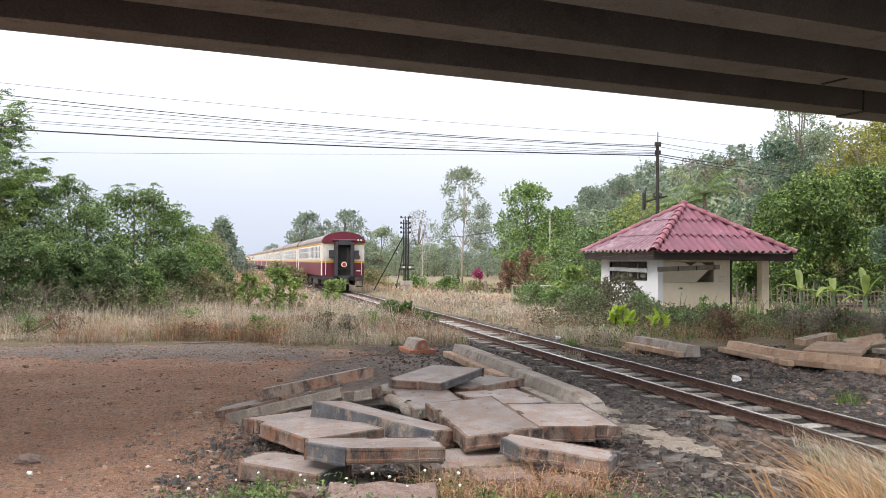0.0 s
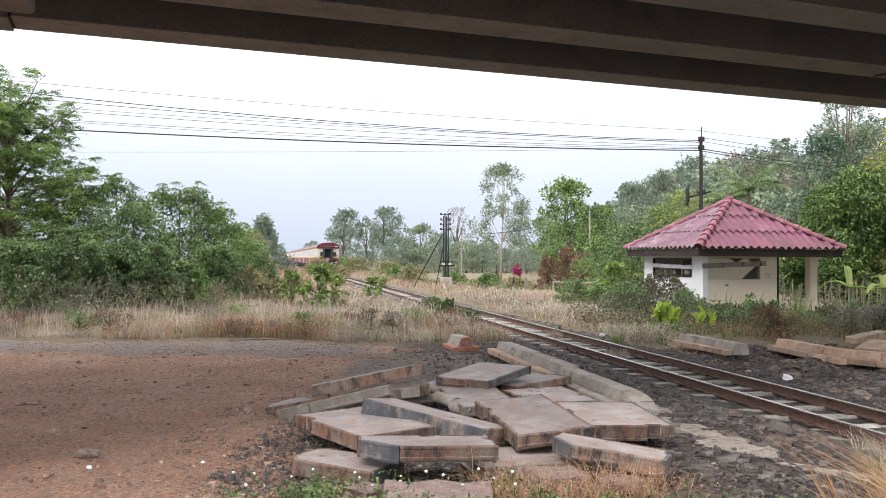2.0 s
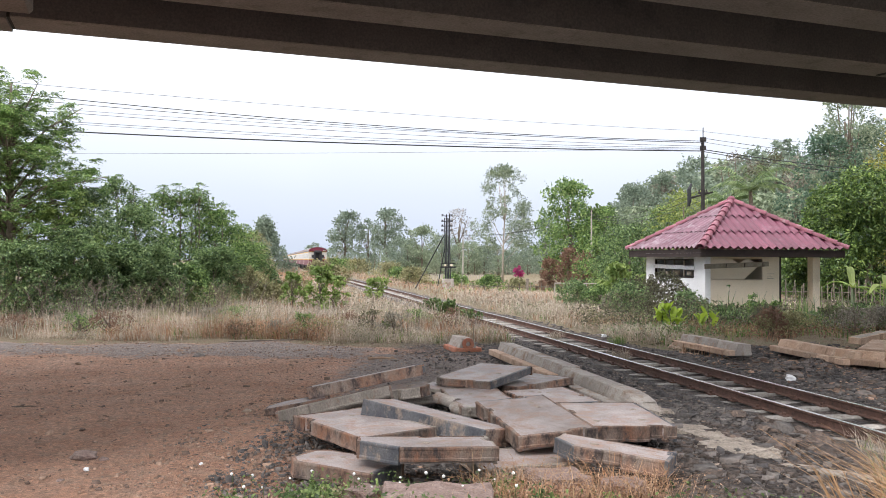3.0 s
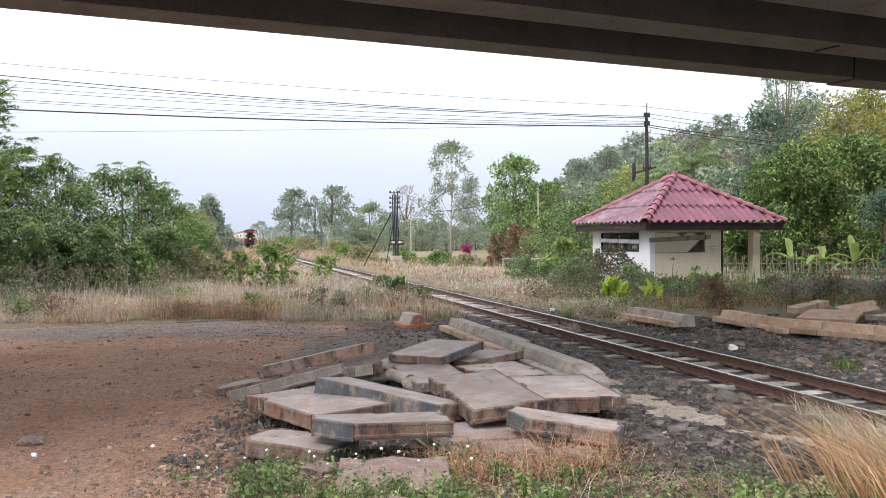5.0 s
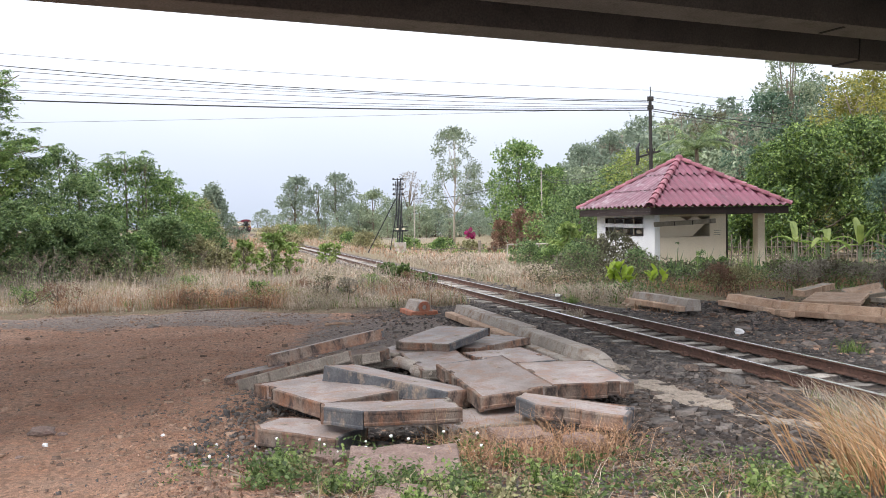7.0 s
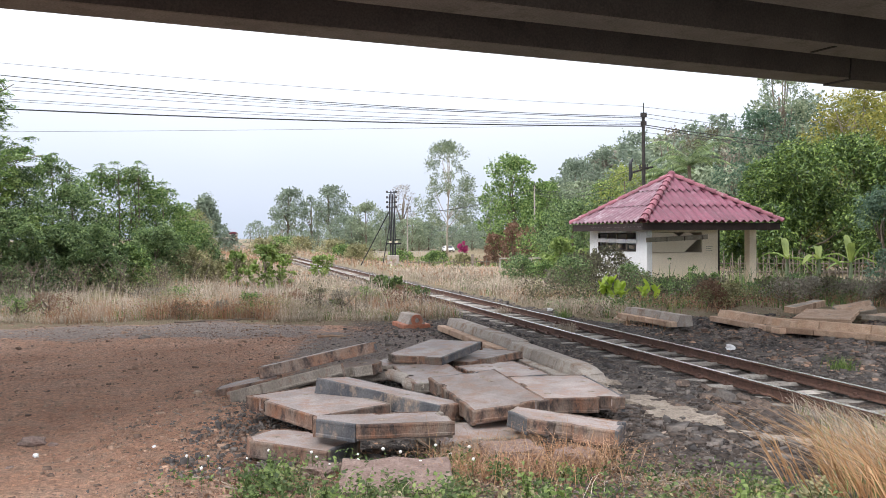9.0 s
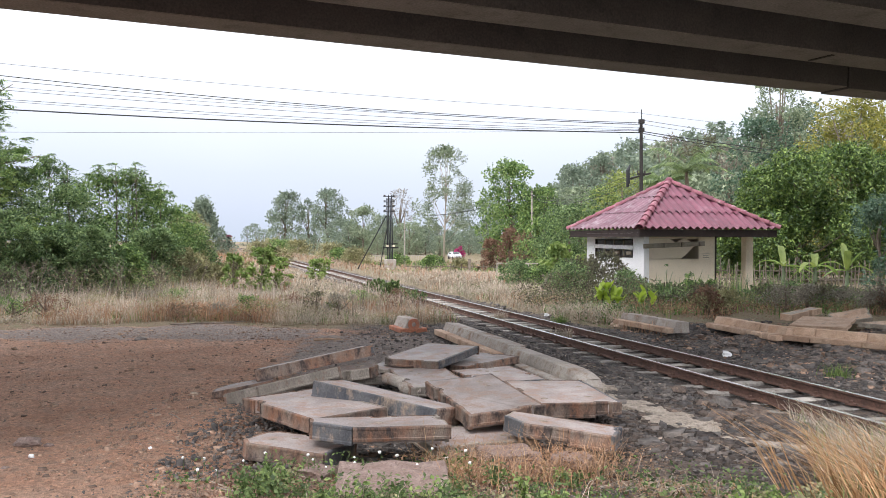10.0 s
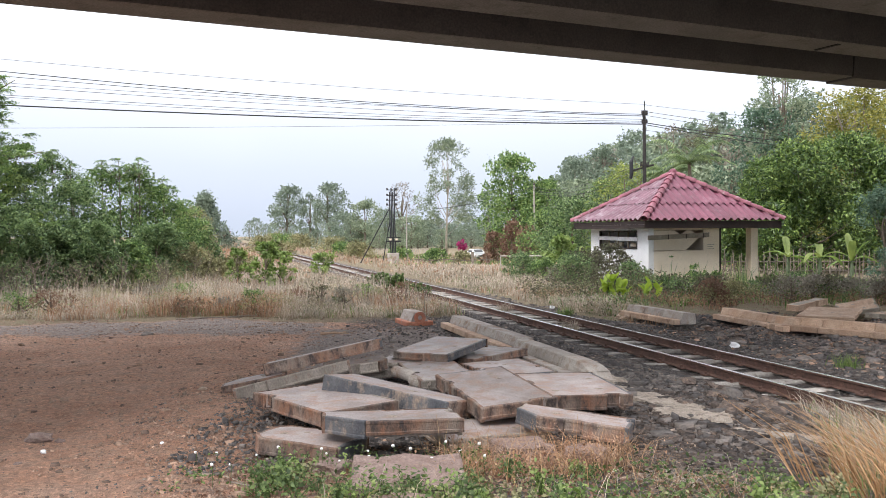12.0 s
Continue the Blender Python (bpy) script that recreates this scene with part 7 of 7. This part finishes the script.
P = scatter(2400, 3.6, 5.5, 8.2, 11.4, 338, lambda x, y, r: (off_track(x, y) < -0.75) & (x > 3.6 + (y - 8.2) * 0.22 + r.uniform(0, 0.4, len(x))), 0.2)
blades("golden_grass", P, 0.3, 0.006, 0.7, "straw", "dry grass tufts beside the near rail", 339, sway=(-0.3, 0.05))
P = scatter(3000, 2.4, 5.0, 5.4, 10.0, 340, lambda x, y, r: x > 2.4 + (y - 5.4) * 0.42, 0.2)
blades("green_grass", P, 0.27, 0.006, 0.7, "blade", "green grass among golden stalks", 341)
# tufts in the gravel
for i, (x, y) in enumerate(((6.4, 13.6), (6.9, 12.6), (7.3, 11.6), (3.0, 19.5), (3.4, 22.4), (2.0, 24.2))):
    P = scatter(160, x - 0.15, x + 0.15, y - 0.15, y + 0.15, 350 + i, None, 0.2)
    blades("grass_tuft", P, 0.28, 0.01, 0.6, "straw" if i % 2 else "blade", "small grass tuft in the gravel", 360 + i)


def weeds(x0, x1, y0, y1, n, seed):
    rng = np.random.default_rng(seed)
    c = np.column_stack([rng.uniform(x0, x1, n // 9), rng.uniform(y0, y1, n // 9)])
    p = np.repeat(c, 9, 0) + rng.normal(0, 0.06, (len(c) * 9, 2))
    P = np.column_stack([p, gz(p[:, 0], p[:, 1]) + (rng.uniform(0.0, 0.26, len(c)).repeat(9) * rng.uniform(0.15, 1, len(p)) + 0.01)])
    N = unit(rng.normal(size=P.shape) * 0.6 + np.array([0, 0, 0.8]))
    V, F = leaf_quads(P, N, 0.04, 0.55, rng)
    tagged(fast_mesh("weeds", V, F, M["leaf_weed"]), "low leafy green weeds on the bank", "weeds", kind="stuff")


weeds(-1.5, 0.3, 6.6, 7.75, 1100, 371)
weeds(0.4, 2.4, 5.2, 7.0, 1300, 372)
weeds(-2.4, -1.0, 6.6, 7.9, 300, 373)
weeds(-0.4, 0.5, 7.3, 8.1, 250, 374)
undergrowth(4200, -2.0, 1.9, 4.8, 8.0, None, "leaf_brown", 0.04, 0.1, "dead brown leaves and stalks on the bank", 375)
undergrowth(1000, -0.2, 1.5, 7.0, 8.4, None, "straw_red", 0.035, 0.3, "dry russet weeds against the slabs", 377)


def weed_clump(x, y, h, rad, mat, seed, leaf):
    """A low leafy plant: broad leaves in tiers round a few stems."""
    rng = np.random.default_rng(seed)
    t = thing("weed_clump", Matrix.Translation((x, y, float(gz(x, y)))), "low leafy green weed on the bank", "weed", "leafy weeds on the bank")
    P = []
    for k in range(6):
        a, r = rng.uniform(0, 2 * np.pi), rad * rng.uniform(0.3, 1)
        tip = Vector((math.cos(a) * r, math.sin(a) * r, h * rng.uniform(0.5, 1)))
        bm = tube(bmesh.new(), [(0, 0, -0.02), tuple(tip * 0.5 + Vector((0, 0, h * 0.12))), tuple(tip)], [0.004, 0.003, 0.002], 4)
        part("stem", bm, M["leaf_weed"], t)
        for f in np.linspace(0.3, 1, 5):
            P += [tuple(tip * f + Vector(rng.normal(0, 0.022, 3))) for _ in range(3)]
    P = np.array(P)
    V, F = leaf_quads(P, unit(rng.normal(size=P.shape) * 0.5 + np.array([0, -0.25, 0.85])), leaf, 0.62, rng)
    fast_mesh("foliage", V, F, M[mat], t)


rng = np.random.default_rng(77)
made = 0
while made < 76:
    x, y = (rng.uniform(-1.55, 0.5), rng.uniform(5.0, 7.85)) if made < 50 else (rng.uniform(0.3, 2.5), rng.uniform(5.0, 7.3))
    if wave(x * 2.6 + 1.1, y * 2.9) < -0.15 or (-0.7 < x < 0.05 and 6.5 < y < 7.15):
        continue
    made += 1
    weed_clump(x, y, rng.uniform(0.08, 0.24), rng.uniform(0.08, 0.2), ("leaf_bright", "leaf_weed", "leaf_weed", "leaf_olive")[made % 4], 800 + made, rng.uniform(0.026, 0.046))


def daisies():
    rng = random.Random(14)
    for i in range(26):
        x, y = (rng.uniform(-1.25, 0.25), rng.uniform(6.9, 7.8)) if i < 20 else (rng.uniform(-2.8, -1.4), rng.uniform(6.8, 8.4))
        z = float(gz(x, y))
        h = rng.uniform(0.1, 0.22)
        t = thing("daisy", Matrix.Translation((x, y, z)), "small white flower on a thin stem", "flower", "white flowers on the bank")
        part("stem", tube(bmesh.new(), [(0, 0, -0.02), (rng.uniform(-0.02, 0.02), 0, h)], 0.003, 4), M["leaf_weed"], t)
        bm = bmesh.new()
        r = rng.uniform(0.009, 0.015)
        bmesh.ops.create_icosphere(bm, subdivisions=2, radius=r, matrix=Matrix.Translation((0, 0, h)))
        for v in bm.verts:
            v.co += Vector((rng.uniform(-1, 1), rng.uniform(-1, 1), rng.uniform(-1, 1))) * 0.18 * r
        part("flower_head", bm, M["flower"], t)


daisies()


# ---- stones, rubble, litter ----
def stones(name, P, size, mat, label, seed, category="gravel"):
    rng = np.random.default_rng(seed)
    base = np.array([(a, b, c) for a in (-0.75, 0.75) for b in (-0.75, 0.75) for c in (-0.75, 0.75)])
    faces = np.array([[0, 1, 3, 2], [4, 6, 7, 5], [0, 4, 5, 1], [2, 3, 7, 6], [1, 5, 7, 3]])
    n, k = len(P), len(base)
    s = size * np.exp(rng.normal(0, 0.45, (n, 1, 1)))
    sq = rng.uniform(0.55, 1.25, (n, 1, 3)) * np.array([1, 1, 0.65])
    V = (base[None] * (1 + rng.normal(0, 0.12, (n, k, 1))) + rng.normal(0, 0.24, (n, k, 3))) * sq * s
    a = rng.uniform(0, 2 * np.pi, n)
    c, sn = np.cos(a)[:, None], np.sin(a)[:, None]
    V = np.stack([V[..., 0] * c - V[..., 1] * sn, V[..., 0] * sn + V[..., 1] * c, V[..., 2]], -1) + P[:, None]
    F = (faces[None] + (np.arange(n) * k)[:, None, None]).reshape(-1, 4)
    return tagged(fast_mesh(name, V.reshape(-1, 3), F, M[mat]), label, category, kind="stuff")


def ground_points(n, x0, x1, y0, y1, seed, keep=None):
    rng = np.random.default_rng(seed)
    p = np.column_stack([rng.uniform(x0, x1, n), rng.uniform(y0, y1, n)])
    if keep is not None:
        p = p[keep(p[:, 0], p[:, 1])]
    return np.column_stack([p, gz(p[:, 0], p[:, 1]) + 0.002 - 0.026 * (np.abs(off_track(p[:, 0], p[:, 1])) < 1.2)])


def thinning(x, y):
    """Gravel fades out towards the dirt yard and the bank."""
    r = np.abs(np.sin(x * 91.7 + y * 47.3) * 437.5) % 1
    return (r < sstep((x + 2.5) / 2.6) * sstep((y - 7.2) / 1.6) * (0.75 + 0.4 * wave(x * 2.3, y * 1.9))) & (off_track(x, y) < -0.8)


stones("gravel", ground_points(19000, -3.6, 5.2, 7.0, 13, 401, thinning), 0.016, "stone", "loose dark angular gravel", 411)
stones("gravel", ground_points(2600, -3.4, 5.2, 7.2, 13, 422, thinning), 0.026, "stone", "loose dark angular gravel", 423)
stones("gravel", ground_points(4200, 1.3, 3.9, 7.4, 11.4, 514, lambda x, y: off_track(x, y) < -0.9), 0.025, "earth", "dark angular gravel beside the rails", 515)
stones("gravel", ground_points(8000, -3.4, 5.2, 12, 22, 402, thinning), 0.021, "stone", "loose dark angular gravel", 412)
stones("gravel", ground_points(2600, -3.2, 5.2, 7.2, 20, 424, thinning), 0.016, "pale_stone", "pale chips among dark gravel", 425)
stones("ballast", ground_points(9000, -2, 7.2, 9, 34, 403, lambda x, y: np.abs(off_track(x, y)) < 1.7), 0.026, "stone", "dark track ballast between the sleepers", 413)
stones("gravel", ground_points(3600, 4.6, 12, 10, 22, 404, lambda x, y: off_track(x, y) > 1.2), 0.024, "stone", "dark stony rubble beyond the rails", 414)
stones("pebbles", ground_points(1500, -11, -1.2, 6.0, 21, 405), 0.0075, "pale_stone", "small pale pebbles on the dirt", 415)
stones("pebbles", ground_points(150, -11, -1.6, 6.0, 21, 406), 0.008, "stone", "small dark pebbles on the dirt", 416)
stones("clods", ground_points(6500, -11, -0.8, 5.8, 21.5, 426), 0.009, "clod", "crumbs of red-brown dirt over the yard", 427, "dirt")
stones("clods", ground_points(4500, -3.6, 0.6, 6.8, 13, 461, lambda x, y: wave(x * 3, y * 2.4) > -0.5), 0.014, "clod", "brown crumbs and chips beside the slab heap", 462, "dirt")
stones("gravel", ground_points(1800, -3.6, 0.2, 6.8, 13, 463, lambda x, y: wave(x * 2.6, y * 2.1) > 0.0), 0.009, "stone", "fine dark gravel beside the slab heap", 464)
stones("clods", ground_points(700, -11, -0.8, 5.8, 21.5, 428), 0.02, "clod", "clods of red-brown dirt over the yard", 429, "dirt")
stones("rubble", ground_points(900, -2.6, 2.4, 5.6, 8.2, 430), 0.014, "clod", "crumbled purplish dirt on the bank", 434, "dirt")
stones("rubble", ground_points(2600, -11, 0, 17.8, 21.9, 436), 0.012, "clod", "grey-brown grit at the back of the yard", 438)
stones("rubble", ground_points(300, 2.0, 4.2, 8.5, 12.5, 407, lambda x, y: off_track(x, y) < -1.0), 0.045, "stone", "dark broken rubble beside the track", 417)
stones("rubble", ground_points(700, 4.8, 12, 10, 21, 409, lambda x, y: off_track(x, y) > 1.6), 0.05, "stone", "dark clods and broken stone beyond the rails", 419)
stones("gravel", ground_points(3500, 4.6, 12, 10, 22, 455, lambda x, y: off_track(x, y) > 1.4), 0.022, "clod", "brown crumbs of earth beyond the rails", 456)
stones("rubble", ground_points(160, 4.8, 12, 10, 21, 420, lambda x, y: off_track(x, y) > 1.6), 0.04, "clod", "brown broken stone beyond the rails", 421)
P = ground_points(1500, -2.7, -1.1, 7.7, 11.6, 415)
P[:, 2] += 0.1 * np.exp(-((P[:, 0] + 1.8) / 0.5) ** 2) * np.random.default_rng(5).uniform(0, 1, len(P))
stones("rubble", P, 0.014, "stone", "dark crumbled ground heaped beside the slabs", 416, "dirt")
stones("rubble", ground_points(220, -2.6, -1.0, 8.6, 11.0, 408), 0.022, "clod", "brown clods under the slab heap", 418)


def rock(x, y, size, mat, label, seed, flat=0.6, sink=0.3, category="rock"):
    rnd = random.Random(seed)
    bm = bmesh.new()
    bmesh.ops.create_icosphere(bm, subdivisions=2, radius=1)
    for v in bm.verts:
        q = noise.noise(v.co * 1.6 + Vector((seed * 3.1, 0, 0)))
        v.co *= 1 + 0.45 * q + 0.3 * noise.noise(v.co * 3.7 + Vector((0, seed * 1.7, 0)))
        v.co.z *= flat
        v.co *= size
    ob = part("rock", bm, M[mat])
    ob.matrix_world = Matrix.Translation((x, y, float(gz(x, y)) + size * flat * (1 - 2 * sink) * 0.5)) @ pose(0, 0, 0, 0, 0, rnd.uniform(0, 360))
    tagged(ob, label, category, "loose rocks")


for i, (x, y, s, m) in enumerate(((-4.28, 9.25, 0.15, "rubble"), (-4.06, 9.22, 0.055, "rubble"), (-3.34, 12.12, 0.07, "pale_stone"), (-4.0, 8.2, 0.04, "rubble"), (-6.1, 18.2, 0.12, "stone"), (3.2, 10.1, 0.12, "earth"), (3.45, 10.5, 0.16, "earth"), (3.7, 9.9, 0.13, "earth"), (2.9, 10.6, 0.11, "earth"), (6.2, 14.6, 0.16, "stone"), (6.8, 13.4, 0.1, "stone"), (7.4, 13.0, 0.13, "rubble"), (6.0, 17.2, 0.2, "stone"), (8.2, 13.2, 0.17, "stone"), (7.8, 12.4, 0.1, "rubble"), (4.95, 22.5, 0.22, "pale_stone"))):
    rock(x, y, s, m, "rough stone lying on the bare ground", 500 + i, 0.45)


rnd = random.Random(91)
for i in range(26):
    x, y = rnd.uniform(3.2, 4.3), rnd.uniform(9.9, 12.0)
    if off_track(x, y) < -0.95:
        rock(x, y, rnd.uniform(0.05, 0.14), "earth", "dark lump of broken ground beside the near rail", 540 + i, 0.55)
for i in range(30):
    x, y = rnd.uniform(5.4, 11.5), rnd.uniform(11.5, 19.5)
    if off_track(x, y) > 1.8:
        rock(x, y, rnd.uniform(0.06, 0.2), "earth", "dark broken lump of ground beyond the rails", 570 + i, 0.28)


def rubble_block(x, y, z, yaw, l, w, h, seed):
    rnd = random.Random(seed)
    bm = bmesh.new()
    box(bm, -l / 2, l / 2, -w / 2, w / 2, -h, 0)
    bmesh.ops.subdivide_edges(bm, edges=bm.edges[:], cuts=3, use_grid_fill=True)
    for v in bm.verts:
        v.co += Vector((rnd.uniform(-1, 1), rnd.uniform(-1, 1), rnd.uniform(-1, 1))) * 0.015
    bmesh.ops.bevel(bm, geom=[e for e in bm.edges if e.calc_face_angle(0) > 0.9], offset=0.015, segments=1, affect="EDGES")
    ob = part("rubble_block", bm, M["rubble"])
    ob.matrix_world = Matrix.Translation((x, y, z)) @ pose(0, 0, 0, rnd.uniform(-6, 6), rnd.uniform(-6, 6), yaw)
    tagged(ob, "pinkish broken concrete block half hidden in weeds", "rubble", "rubble blocks on the bank")


rubble_block(-0.38, 6.78, 0.33, 3, 0.84, 0.66, 0.3, 1)
rubble_block(-0.28, 5.7, 0.42, -12, 0.45, 0.3, 0.3, 2)
rubble_block(-1.05, 7.62, 0.16, 70, 0.35, 0.25, 0.2, 3)
rubble_block(0.62, 7.95, 0.24, 20, 0.5, 0.36, 0.3, 4)
rubble_block(1.15, 7.75, 0.22, -25, 0.34, 0.26, 0.3, 5)
weeds(-0.8, 0.1, 6.3, 6.6, 160, 378)


def litter(x, y, s, seed):
    rnd = random.Random(seed)
    bm = bmesh.new()
    bmesh.ops.create_icosphere(bm, subdivisions=2, radius=s)
    for v in bm.verts:
        v.co *= 1 + rnd.uniform(-0.35, 0.35)
        v.co.z *= 0.7
    ob = part("plastic_bag", bm, M["bag"])
    ob.matrix_world = Matrix.Translation((x, y, float(gz(x, y)) + s * 0.5))
    tagged(ob, "crumpled white plastic bag on the ground", "litter", "litter")


litter(5.54, 16.1, 0.085, 1)
litter(-3.95, 8.6, 0.028, 2)
litter(-8.9, 24.4, 0.14, 4)
litter(3.3, 24.0, 0.07, 5)
litter(-2.9, 8.9, 0.02, 6)


def stick(x, y, yaw, length, r, mat, label):
    ob = part("stick", tube(bmesh.new(), [(-length / 2, 0, r), (0, 0.05 * length, r * 1.5), (length / 2, 0, r)], [r, r * 0.9, r * 0.5], 5), M[mat])
    ob.matrix_world = Matrix.Translation((x, y, float(gz(x, y)))) @ pose(0, 0, 0, 0, 0, yaw)
    tagged(ob, label, "stick", "sticks on the ground")


stick(-5.6, 21.4, 12, 1.6, 0.02, "bamboo", "dry stick at the edge of the grass")
stick(-5.0, 21.9, 35, 1.2, 0.02, "bamboo", "dry stick at the edge of the grass")
stick(-3.1, 10.4, -55, 0.4, 0.008, "bamboo", "dry twig on the dirt")
stick(-2.6, 10.9, 40, 0.45, 0.008, "bamboo", "dry twig on the dirt")
stick(-1.75, 7.3, -52, 0.7, 0.006, "straw", "dry straw stalk on the bank")
stick(-1.4, 6.6, -40, 0.9, 0.008, "bamboo", "dry straw stalk on the bank")
stick(-2.17, 18.2, 2, 0.6, 0.03, "ochre", "short pale orange stick on the gravel")
stick(-6.5, 12.2, 8, 0.5, 0.008, "bamboo", "dry twig on the dirt")


# ---- what moves ----
def motions():
    ts = [i * 0.25 for i in range(49)]
    for i, c in enumerate(coaches):
        walk(c, [(t, track_at(58.8 + 27.04 * t + 20.95 * i, 0, RAIL_TOP)) for t in ts])
    rows = []
    for t in ts:
        y = 125 + 19 * (12 - t)
        x = y * (0.057 - 0.0111 * (12 - t)) + 0.1
        rows.append((t, Matrix.Translation((x, y, float(gz(x, y)))) @ pose(0, 0, 0, 0, 0, -75)))
    walk(car, rows)


motions()
